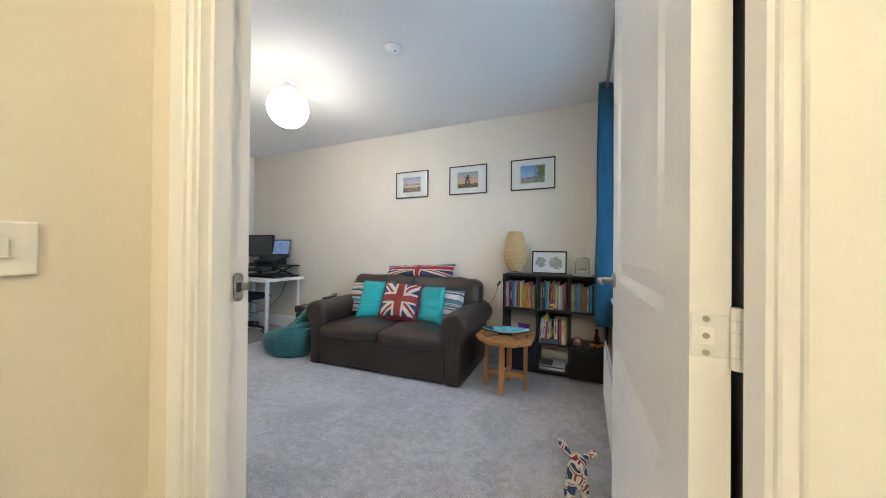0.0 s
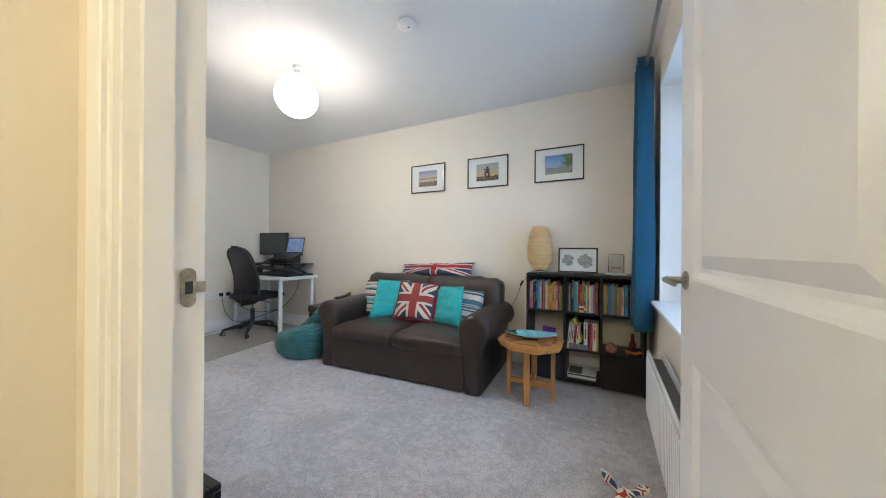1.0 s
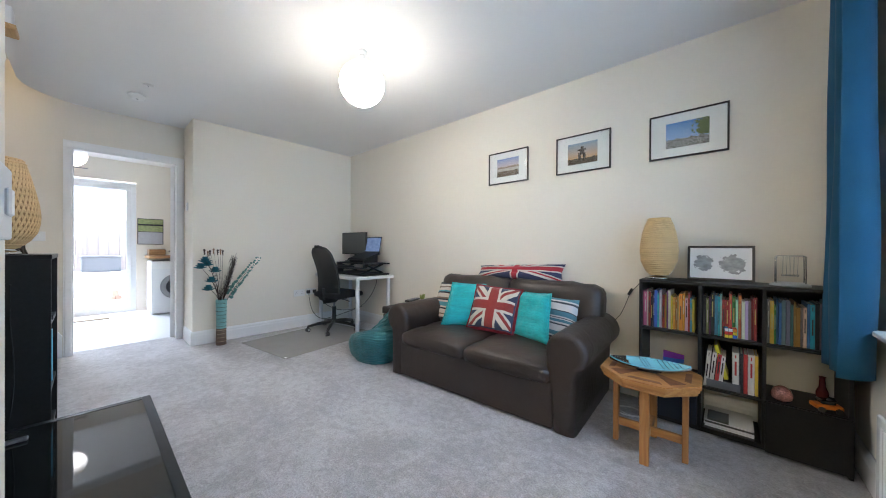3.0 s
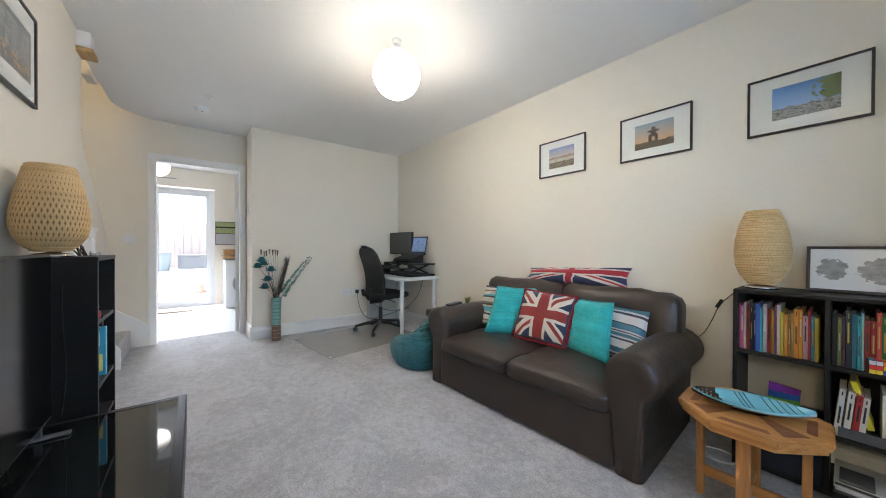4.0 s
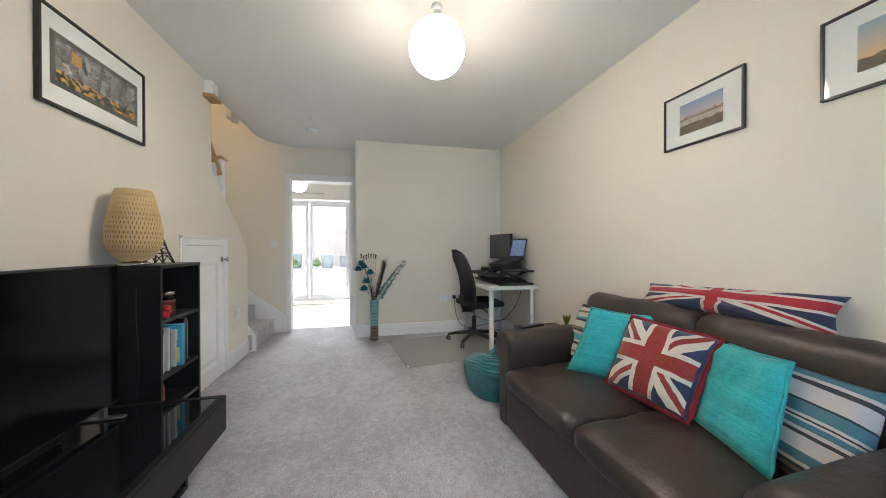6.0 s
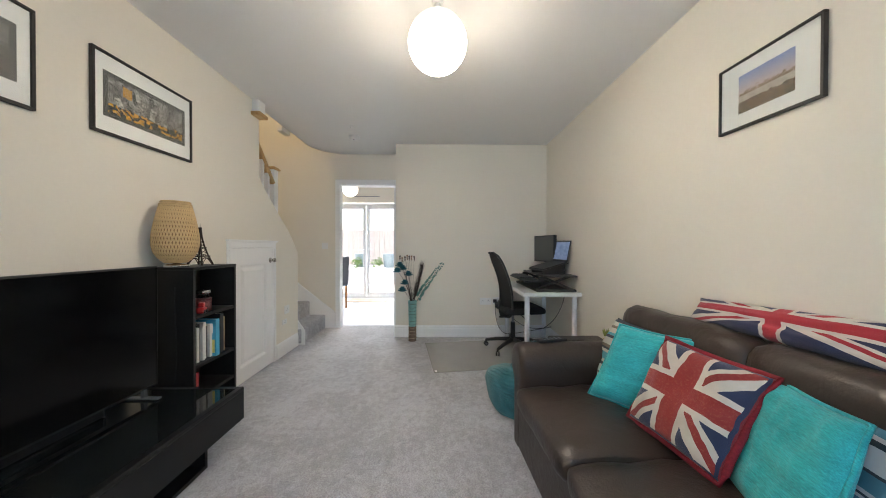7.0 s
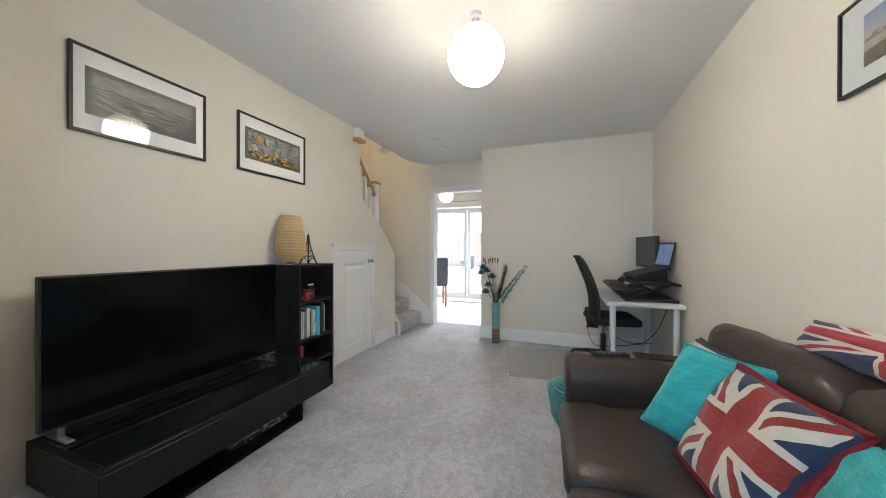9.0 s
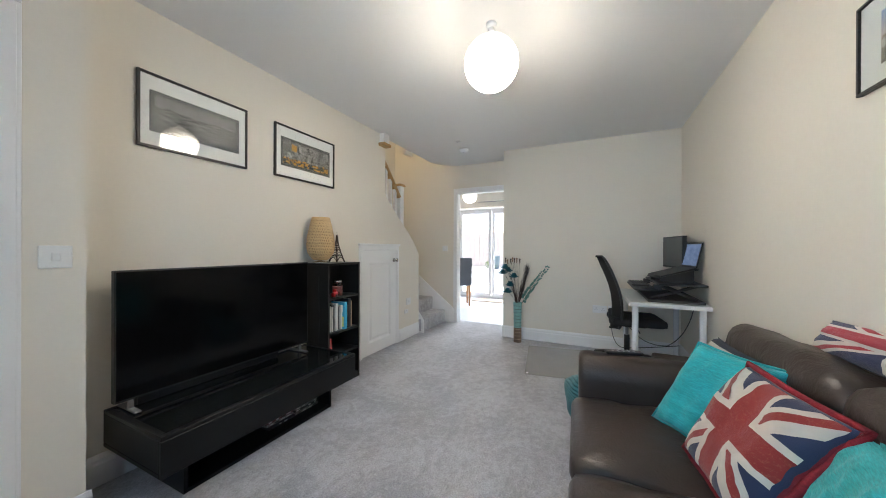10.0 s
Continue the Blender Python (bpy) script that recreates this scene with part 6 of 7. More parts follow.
part("glass_top", box(U0 + 0.03, U1 - 0.03, 0.05, UY - 0.012, 0.346, 0.354), BLACKGLASS, tu, "glossy black glass top")
bm = bmesh.new()
add_box(bm, -2.262, -1.355, 0.03, 0.44, 0, 0.018)
add_box(bm, -2.262, -2.244, 0.03, 0.44, 0.018, 0.18)
add_box(bm, -1.373, -1.355, 0.03, 0.44, 0.018, 0.18)
add_box(bm, -2.244, -1.373, 0.03, 0.045, 0.018, 0.18)
part("base_shelf", bm, BLACKSATIN, tu, "open black base shelf")
rnd = random.Random(21)
for i in range(6):
    col, layer = i // 3, i % 3
    c = ((0.30, 0.29, 0.28), (0.04, 0.04, 0.045), (0.20, 0.19, 0.19), (0.05, 0.05, 0.06), (0.34, 0.33, 0.32), (0.14, 0.05, 0.05))[i]
    dv = thing("disc_case", pose(-2.225 + col * 0.198 + rnd.uniform(-0.004, 0.004), 0.345 + rnd.uniform(-0.008, 0.008), 0.0185 + layer * 0.0152), "thin disc case lying in a pile in the media unit", "disc case", "disc cases in the unit")
    part("case", box(0, 0.19, -0.135, 0.0, 0.0, 0.0148, 0.001, 1), mat("disc_case_plastic", c, 0.3, vary=0.5, scale=90), dv)
    for k in range(4):
        x0 = 0.012 + k * 0.044 + rnd.uniform(0, 0.008)
        part("title_bar", box(x0, x0 + rnd.uniform(0.015, 0.034), -0.0004, 0.0008, 0.004, 0.011), CARD if (i + k) % 3 else GREYCARD, dv)
sb = thing("sound_bar", pose(-1.70, 0.082, 0.3565), "slim dark sound bar under the television", "sound bar")
part("body", box(-0.38, 0.38, -0.028, 0.028, 0, 0.040, 0.008, 3), BLACKMESH, sb)
for s in (-1, 1):
    part("end_cap", box(s * 0.386 - 0.006, s * 0.386 + 0.006, -0.027, 0.027, 0.001, 0.039, 0.003, 1), BLACKPLASTIC, sb)

tv = thing("television", pose(-1.767, 0.135, 0.3565), "large black flat-screen television, switched off, on the unit", "television")
part("housing", box(-0.548, 0.548, -0.02, 0.012, 0.05, 0.668, 0.004, 2), BLACKPLASTIC, tv)
part("rear_bulge", box(-0.40, 0.40, -0.06, -0.02, 0.08, 0.45, 0.012, 2), BLACKPLASTIC, tv)
part("screen", box(-0.541, 0.541, 0.0122, 0.0142, 0.062, 0.660), SCREEN, tv, "dark glossy switched-off screen")
FOOT = mat("silver_tv_foot", (0.30, 0.31, 0.33), 0.3, 0.8, vary=0.05)
for s in (-1, 1):
    bm = prism([(s * 0.485 - 0.012, 0.0), (s * 0.485 + 0.012, 0.0), (s * 0.485 + 0.008, 0.055), (s * 0.485 - 0.008, 0.055)], -0.012, 0.004, "y")
    add_box(bm, s * 0.485 - 0.015, s * 0.485 + 0.015, -0.10, 0.075, 0.0, 0.009, 0.003, 1)
    part("foot", bm, FOOT, tv, "slim silver foot")

ts = thing("tall_shelf", pose(0, 0, 0), "tall narrow black shelf unit beside the television", "shelf unit")
S0, S1, SY = -2.79, -2.418, 0.252
for x in (S0, S1 - 0.018):
    part("side_panel", box(x, x + 0.018, 0.018, SY, 0, 0.993, 0.001, 1), BLACKWOOD, ts)
part("top_panel", box(S0, S1, 0.018, SY + 0.002, 0.993, 1.0105, 0.001, 1), BLACKWOOD, ts)
for z in (0.05, 0.27, 0.452, 0.735):
    part("shelf", box(S0 + 0.018, S1 - 0.018, 0.024, SY - 0.004, z - 0.018, z), BLACKWOOD, ts)
part("back_panel", box(S0 + 0.018, S1 - 0.018, 0.018, 0.024, 0.0, 0.993), BLACKWOOD, ts)
part("plinth", box(S0 + 0.018, S1 - 0.018, SY - 0.02, SY - 0.004, 0.0, 0.032), BLACKWOOD, ts)
rnd = random.Random(9)
x = S1 - 0.024
for c, t, h in ((Y_, 0.018, 0.20), (W_, 0.022, 0.21), (W_, 0.018, 0.20), (K_, 0.022, 0.215), (W_, 0.016, 0.20), (W_, 0.022, 0.22), (K_, 0.020, 0.19), (W_, 0.018, 0.20), (LB_, 0.03, 0.225), (Y_, 0.02, 0.18), (W_, 0.018, 0.20), (K_, 0.03, 0.245), (BE_, 0.02, 0.22)):
    x -= t + 0.001
    proud = c == LB_
    bk_ = book(0, 0, 0, t, h, 0.15, c, 0, None, pose(x + t, SY - (0.006 if proud else 0.028 + 0.02 * rnd.random()), 0.4525, 0, 0, 180), colour_word(c) + " book standing in the tall shelf")
    if proud:
        part("cover_print", box(-0.0012, -0.0002, 0.02, 0.10, 0.14, 0.20), book_material((0.7, 0.7, 0.7)), bk_, "pale cover picture")
        part("cover_print", box(-0.0012, -0.0002, 0.01, 0.12, 0.02, 0.10), book_material((0.75, 0.68, 0.2)), bk_, "yellow cover block")
book(0, 0, 0, 0.022, 0.13, 0.12, R_, 0, None, pose(-2.46, SY - 0.02, 0.2705, 0, 0, 180), "red and white book in the lower cell")
jr = thing("sweet_jar", pose(-2.593, 0.18, 0.7355), "small glass jar of red and white sweets", "jar")
part("contents", lathe([(0.001, 0.004), (0.036, 0.004), (0.037, 0.07), (0.001, 0.072)], 20), mat("mixed_sweets", (0.45, 0.16, 0.15), 0.5, vary=0.6, scale=70), jr, smooth=True)
part("glass", lathe([(0.001, 0), (0.041, 0), (0.042, 0.08), (0.034, 0.096), (0.034, 0.106), (0.001, 0.107)], 24), GLASS, jr, smooth=True)
part("lid", lathe([(0.001, 0.107), (0.038, 0.107), (0.038, 0.125), (0.001, 0.127)], 24), CHROME, jr, "metal screw lid", True)
rt = thing("telephone_box_model", pose(-2.52, 0.222, 0.7355, 0, 0, 20), "small glossy red model on the shelf", "ornament")
part("body", box(-0.03, 0.03, -0.02, 0.02, 0.0, 0.035, 0.010, 3), RED, rt)
part("roof", box(-0.018, 0.018, -0.016, 0.016, 0.034, 0.062, 0.010, 3), RED, rt)
for xx in (-0.018, 0.018):
    part("wheel", cyl((xx, 0.018, 0.010), (xx, 0.024, 0.010), 0.010, n=14), BLACKPLASTIC, rt)

# lattice tower model
TOWER = mat("dark_bronze_metal", (0.045, 0.032, 0.024), 0.4, 0.6, vary=0.2)
tw = thing("tower_model", pose(-2.645, 0.122, 1.011), "small dark bronze lattice tower model beside the lamp", "ornament")
def tower_w(z):
    return 0.045 * (1 - z / 0.24) ** 1.9 + 0.003
bm = bmesh.new()
for sx in (-1, 1):
    for sy in (-1, 1):
        add_tube(bm, [(sx * tower_w(z), sy * tower_w(z), z) for z in [0.24 * i / 12 * 0.98 for i in range(13)]], 0.0048, 6)
part("leg_frame", bm, TOWER, tw)
for z in (0.052, 0.105):
    w = tower_w(z) + 0.006
    part("deck", box(-w, w, -w, w, z, z + 0.007, 0.001, 1), TOWER, tw)
bm = bmesh.new()
for i in range(8):
    z0, z1 = 0.055 + i * 0.02, 0.075 + i * 0.02
    for sx, sy, ex, ey in ((-1, -1, 1, -1), (1, -1, 1, 1), (1, 1, -1, 1), (-1, 1, -1, -1)):
        add_tube(bm, [(sx * tower_w(z0), sy * tower_w(z0), z0), (ex * tower_w(z1), ey * tower_w(z1), z1)], 0.0020, 4)
for sx, sy, ex, ey in ((-1, -1, 1, -1), (1, -1, 1, 1), (1, 1, -1, 1), (-1, 1, -1, -1)):
    pts = []
    for i in range(9):
        t = i / 8
        a = tower_w(0.0) * 0.9
        pts.append(((sx + (ex - sx) * t) * a, (sy + (ey - sy) * t) * a, 0.05 * math.sin(math.pi * t) * 0.9))
    add_tube(bm, pts, 0.0032, 4)
part("lattice", bm, TOWER, tw)
part("spire", cyl((0, 0, 0.23), (0, 0, 0.265), 0.002, 0.0006, 6), TOWER, tw)
tc_ = thing("television_cable", pose(0, 0, 0), "thin black cable hanging down the shelf side", "cable")
part("wire", add_tube(bmesh.new(), bez((S1 + 0.006, 0.155, 0.90), (S1 + 0.006, 0.150, 0.78), (S1 + 0.006, 0.160, 0.66), 8) + bez((S1 + 0.006, 0.160, 0.66), (S1 + 0.006, 0.170, 0.50), (S1 + 0.008, 0.150, 0.37), 8)[1:], 0.0025, 6), BLACKMESH, tc_)

# ---- desk corner ----
dk = thing("desk", pose(0, 0, 0), "white laminate desk with round white metal legs", "desk")
part("desktop", box(-4.56, -3.56, 2.40, 2.945, 0.665, 0.700, 0.003, 2), WHITELAM, dk)
for x in (-4.50, -3.62):
    for y in (2.45, 2.90):
        lg = part("leg", cyl((x, y, 0.02), (x, y, 0.665), 0.024, n=18), WHITEENAMEL, dk, smooth=False)
        part("foot_pad", cyl((x, y, 0.0), (x, y, 0.02), 0.018, n=14), GREYPLASTIC, lg)

rs = thing("desk_riser", pose(-4.02, 2.72, 0.7005), "black sit-stand desk riser with scissor legs", "desk riser")
part("base", box(-0.40, 0.40, -0.18, 0.20, 0, 0.022, 0.004, 2), BLACKPLASTIC, rs)
part("platform", box(-0.38, 0.38, -0.10, 0.22, 0.135, 0.152, 0.004, 2), BLACKPLASTIC, rs)
part("keyboard_tray", box(-0.33, 0.33, -0.27, -0.10, 0.085, 0.098, 0.004, 2), BLACKPLASTIC, rs)
for x in (-0.30, 0.30):
    for a, b in (((-0.15, 0.02), (0.17, 0.136)), ((0.17, 0.02), (-0.10, 0.136))):
        bm = add_tube(bmesh.new(), [(x, a[0], a[1]), (x, b[0], b[1])], 0.012, 8)
        part("scissor_arm", bm, BLACKPLASTIC, rs)
    part("tray_hanger", box(x - 0.012, x + 0.012, -0.13, -0.07, 0.09, 0.137, 0.003, 1), BLACKPLASTIC, rs)
kb = thing("keyboard", pose(-4.10, 2.52, 0.801), "slim black computer keyboard on the riser tray", "keyboard")
part("case", box(-0.20, 0.20, -0.065, 0.065, 0, 0.014, 0.004, 2), BLACKPLASTIC, kb)
keym = mesh_of("key", box(-0.0075, 0.0075, -0.0075, 0.0075, 0, 0.006, 0.001, 1), GREYCARD)
for i in range(14):
    for k in range(5):
        o = new("key", keym)
        o.parent = kb
        o.location = (-0.18 + i * 0.0275, -0.048 + k * 0.024, 0.0138)

mo = thing("monitor", pose(-4.31, 2.84, 0.853, 0, 0, 8), "black desktop monitor on the desk riser, screen off", "monitor")
part("housing", box(-0.245, 0.245, -0.012, 0.022, 0.10, 0.405, 0.005, 2), BLACKPLASTIC, mo)
part("screen", box(-0.233, 0.233, -0.0145, -0.0122, 0.118, 0.393), mat("grey_unlit_screen", (0.060, 0.066, 0.064), 0.30), mo, "dull grey unlit screen")
part("neck", box(-0.025, 0.025, 0.022, 0.05, 0.01, 0.25, 0.004, 2), BLACKPLASTIC, mo)
part("foot", box(-0.11, 0.11, -0.07, 0.08, 0.0, 0.012, 0.004, 2), BLACKPLASTIC, mo)
ls = thing("laptop_stand", pose(-3.945, 2.755, 0.853, 0, 0, 9), "black sloping laptop stand on the riser", "laptop stand")
for x in (-0.12, 0.12):
    part("side_arm", prism([(-0.12, 0), (0.12, 0), (0.12, 0.10), (-0.12, 0.03)], x - 0.008, x + 0.008, "x"), BLACKPLASTIC, ls)
bm = prism([(-0.14, 0.030), (0.14, 0.108), (0.14, 0.116), (-0.14, 0.038)], -0.16, 0.16, "x")
part("rest", bm, BLACKPLASTIC, ls)
lt = thing("laptop", pose(-3.945, 2.755, 0.853, 0, 0, 9), "open dark laptop with a blue desktop picture", "laptop")
bm = prism([(-0.13, 0.0420), (0.125, 0.1125), (0.125, 0.1275), (-0.13, 0.054)], -0.158, 0.158, "x")
part("base", bm, BLACKPLASTIC, lt)
part("lid", box(-0.158, 0.158, 0.0, 0.008, 0, 0.215, 0.002, 1), BLACKPLASTIC, lt, at=pose(0, 0.122, 0.128, -12))
scr = bpy.data.materials.new("lit_laptop_screen")
scr.use_nodes = True
nt = scr.node_tree
_tc, _u, _v = uv_nodes(nt)
_no = nt.nodes.new("ShaderNodeTexNoise")
_no.inputs["Scale"].default_value = 5
link(nt, _tc.outputs["UV"], _no.inputs["Vector"])
_c = nmix(nt, _no.outputs["Fac"], (0.045, 0.095, 0.22), (0.26, 0.34, 0.50))
link(nt, _c, nt.nodes["Principled BSDF"].inputs["Base Color"])
link(nt, _c, nt.nodes["Principled BSDF"].inputs["Emission Color"])
nt.nodes["Principled BSDF"].inputs["Emission Strength"].default_value = 0.13
part("screen", uv_quad(0.30, 0.185), scr, lt, "lit blue desktop picture", at=pose(0, 0.1195, 0.128, -12) @ Matrix.Translation((0, 0, 0.108)))
ms = thing("desk_organiser", pose(-4.30, 2.60, 0.7235), "low dark plastic pen tray on the riser base", "organiser")
bm = box(-0.05, 0.05, -0.04, 0.04, 0, 0.004)
for x0, x1, y0, y1 in ((-0.05, -0.046, -0.04, 0.04), (0.046, 0.05, -0.04, 0.04), (-0.046, 0.046, -0.04, -0.036), (-0.046, 0.046, 0.036, 0.04)):
    add_box(bm, x0, x1, y0, y1, 0.004, 0.05)
part("tray", bm, BLACKPLASTIC, ms)
dc = thing("desk_cable", pose(0, 0, 0), "loose black cables hanging from the desk", "cable")
part("wire", add_tube(bmesh.new(), bez((-4.57, 2.315, 0.45), (-4.50, 2.30, 0.10), (-4.30, 2.40, 0.12), 10) + bez((-4.30, 2.40, 0.12), (-4.2, 2.46, 0.14), (-4.10, 2.85, 0.25), 10), 0.0035, 6), BLACKPLASTIC, dc)
part("wire", add_tube(bmesh.new(), bez((-4.57, 2.40, 0.45), (-4.45, 2.55, 0.10), (-4.05, 2.75, 0.25), 10) + bez((-4.05, 2.75, 0.25), (-3.85, 2.86, 0.40), (-3.85, 2.90, 0.66), 10), 0.0035, 6), BLACKPLASTIC, dc)

# office chair
ch = thing("office_chair", pose(-4.12, 2.44, 0, 0, 0, 6), "black mesh-back swivel office chair on castors", "chair")
bm = rounded_slab(0.46, 0.44, 0.075, 0.035, 0.012)
part("seat", bm, BLACKMESH, ch, smooth=True, at=pose(0, 0.06, 0.415))
bm = bmesh.new()
NB, MB = 16, 24
gridc = []
for i in range(NB + 1):
    u = -1 + 2 * i / NB
    col = []
    for k in range(MB + 1):
        v = k / MB
        half = 0.215 * (1 - 0.10 * v) * (max(0.0, 1 - max(0, (v - 0.80) / 0.2) ** 2.4)) ** 0.5 * (max(0.0, 1 - max(0, (0.14 - v) / 0.14) ** 2.2)) ** 0.5 + 0.002
        y = -0.155 - 0.10 * v + 0.055 * math.sin(math.pi * v * 1.15) + 0.05 * u * u
        col.append(bm.verts.new((u * half, y, 0.36 + 0.70 * v)))
    gridc.append(col)
for i in range(NB):
    for k in range(MB):
        bm.faces.new((gridc[i][k], gridc[i + 1][k], gridc[i + 1][k + 1], gridc[i][k + 1]))
edge = [c.co.copy() for c in gridc[0]] + [g[-1].co.copy() for g in gridc[1:]] + [c.co.copy() for c in reversed(gridc[-1][:-1])] + [g[0].co.copy() for g in reversed(gridc[1:-1])]
bmesh.ops.solidify(bm, geom=list(bm.faces), thickness=0.006)
NETTING = mat("open_black_netting", (0.012, 0.012, 0.013), 0.8, vary=0.3, fine=500)
NETTING.node_tree.nodes["Principled BSDF"].inputs["Alpha"].default_value = 0.90
back = part("backrest", bm, NETTING, ch, "tall mesh backrest", True)
part("back_frame", add_tube(bmesh.new(), edge + [edge[0]], 0.011, 8), BLACKPLASTIC, ch, smooth=True)
part("back_support", add_tube(bmesh.new(), [(0, 0.02, 0.40), (0, -0.10, 0.385), (0, -0.150, 0.41), (0, -0.160, 0.54)], 0.016, 10), BLACKPLASTIC, ch, smooth=True)
part("gas_column", cyl((0, -0.008, 0.10), (0, -0.008, 0.30), 0.026, 0.024, 16), BLACKPLASTIC, ch)
part("piston", cyl((0, -0.008, 0.30), (0, -0.008, 0.41), 0.014, n=14), GREYPLASTIC, ch, "slim steel piston")
part("mechanism", box(-0.07, 0.07, -0.04, 0.14, 0.385, 0.416, 0.006, 2), BLACKPLASTIC, ch)
part("height_lever", add_tube(bmesh.new(), [(0.05, 0.05, 0.395), (0.19, 0.05, 0.385), (0.23, 0.05, 0.375)], 0.006, 8), BLACKPLASTIC, ch)
for i in range(5):
    a = radians(239 + 72 * i)
    cx, cy = 0.305 * math.cos(a), -0.008 + 0.305 * math.sin(a)
    part("base_arm", add_tube(bmesh.new(), [(0, -0.008, 0.115), (cx * 0.6, -0.008 + (cy + 0.008) * 0.6, 0.095), (cx, cy, 0.068)], [0.024, 0.02, 0.015], 8), BLACKPLASTIC, ch, smooth=True)
    cs = part("castor", add_tube(bmesh.new(), [(cx, cy, 0.07), (cx, cy, 0.045)], 0.012, 8), BLACKPLASTIC, ch)
    for s in (-1, 1):
        ox, oy = -math.sin(a + 0.6) * 0.012 * s, math.cos(a + 0.6) * 0.012 * s
        part("wheel", cyl((cx + ox * 0.4, cy + oy * 0.4, 0.026), (cx + ox * 1.6, cy + oy * 1.6, 0.026), 0.0235, n=18), BLACKPLASTIC, cs, "black castor wheel")
        part("hub", cyl((cx + ox * 1.6, cy + oy * 1.6, 0.026), (cx + ox * 1.75, cy + oy * 1.75, 0.026), 0.013, n=14), GREYPLASTIC, cs, "pale castor hub")

# clear floor mat
fm_ = thing("floor_mat", pose(-3.46, 1.575, 0.001, 0, 0, 7.8), "thin translucent plastic chair mat on the carpet", "mat")
bm = box(-0.885, 0.0, 0.0, 1.16, 0, 0.0025, 0.0008, 1)
part("sheet", bm, CLEARVINYL, fm_)
part("label_tab", box(-0.05, -0.015, 0.012, 0.03, 0.0024, 0.0032), CARD, fm_, "small white label")

# vase with dried stems
vs_ = thing("floor_vase", pose(-4.44, 1.30, 0), "tall ribbed teal and brown vase with dried stems", "vase")
prof = []
for i in range(61):
    z = 0.482 * i / 60
    prof.append((0.042 + 0.010 * (z / 0.482) ** 2 + 0.005 * (1 - z / 0.482) ** 2 + 0.0018 * math.sin(i * 1.57), z))
zsplit = 22
part("lower_body", lathe([(0.001, 0)] + prof[:zsplit + 1], 28), VASE_BROWN, vs_, "brown woven-look base", True)
part("upper_body", lathe(prof[zsplit:] + [(prof[-1][0] - 0.008, 0.482), (prof[-1][0] - 0.010, 0.44), (0.001, 0.43)], 28), VASE_TEAL, vs_, "ribbed pale teal neck", True)
bm = bmesh.new()
for i in range(zsplit + 3, 60, 5):
    r, z = prof[i][0] + 0.001, prof[i][1]
    add_tube(bm, [(r * math.cos(2 * math.pi * k / 24), r * math.sin(2 * math.pi * k / 24), z) for k in range(25)], 0.0016, 4)
part("band", bm, STEM, vs_, "dark painted bands")
bm = bmesh.new()
for i in range(5, zsplit, 5):
    r, z = prof[i][0] + 0.0012, prof[i][1]
    add_tube(bm, [(r * math.cos(2 * math.pi * k / 24), r * math.sin(2 * math.pi * k / 24), z) for k in range(25)], 0.0026, 4)
part("cord", bm, CORD, vs_, "pale cord rings round the brown base")
rnd = random.Random(12)
Z0 = 0.44


def stem_to(name, tip, ctrl, r, material, label):
    return part(name, add_tube(bmesh.new(), bez((0.02 * tip[0] / 0.2, 0.02 * tip[1] / 0.2, Z0), ctrl, tip, 10), [r * (1 - 0.6 * i / 10) for i in range(11)], 6), material, vs_, label)


for tip in ((0.0, -0.183, 0.838), (0.03, -0.148, 0.905), (-0.02, -0.050, 0.795), (0.01, -0.090, 0.693), (0.02, -0.118, 0.610), (-0.02, -0.120, 0.865)):
    s = stem_to("flower_stem", tip, (tip[0] * 0.3, tip[1] * 0.2 - 0.01, Z0 + (tip[2] - Z0) * 0.6), 0.004, STEM, "dark flower stem")
    bm = bmesh.new()
    for ring_ in range(3):
        for i in range(7):
            a = 2 * math.pi * i / 7 + ring_ * 0.4
            rr, up = 0.010 + 0.013 * ring_, 0.020 - 0.014 * ring_
            c = Vector(tip) + Vector((rr * math.cos(a), rr * math.sin(a), up))
            bmesh.ops.create_uvsphere(bm, u_segments=7, v_segments=5, radius=1.0, matrix=Matrix.Translation(c) @ Matrix.Rotation(a, 4, "Z") @ Matrix.Rotation(0.6 + 0.3 * ring_, 4, "Y") @ Matrix.Diagonal((0.005, 0.021, 0.025, 1)))
    part("flower_head", bm, FLOWER, s, "teal silk rose head", True)
for i in range(7):
    tip = (rnd.uniform(-0.04, 0.04), -0.150 + 0.028 * i, 1.015 + rnd.uniform(-0.03, 0.01))
    s = stem_to("seed_stem", tip, (tip[0] * 0.3, tip[1] * 0.4, 0.70), 0.0022, STEM, "thin dry stem")
    bm = add_lathe(bmesh.new(), [(0.001, -0.05), (0.006, -0.045), (0.004, -0.034), (0.008, -0.024), (0.004, -0.014), (0.010, -0.004), (0.009, 0.006), (0.001, 0.012)], 10, tip)
    part("seed_head", bm, BUFF if i % 2 else STEM, s, "round dry seed heads", True)
bm = bmesh.new()
for i in range(420):
    t = rnd.random()
    a = Vector((0.0, 0.015 + 0.10 * t, Z0 + 0.02 + 0.40 * t))
    b = a + Vector((rnd.uniform(-0.04, 0.04), rnd.uniform(-0.028, 0.045), 0.06 + 0.07 * rnd.random()))
    add_tube(bm, [a, b], [0.0014, 0.0005], 3)
part("grass_plume", bm, STEM, vs_, "dark feathery grass plume")
s = stem_to("leaf_stem", (0.03, 0.362, 0.925), (0.0, 0.14, 0.665), 0.003, STEM, "arching leaf stem")
bm = bmesh.new()
curve = bez((0.002, 0.024, Z0), (0.0, 0.14, 0.665), (0.03, 0.362, 0.925), 26)
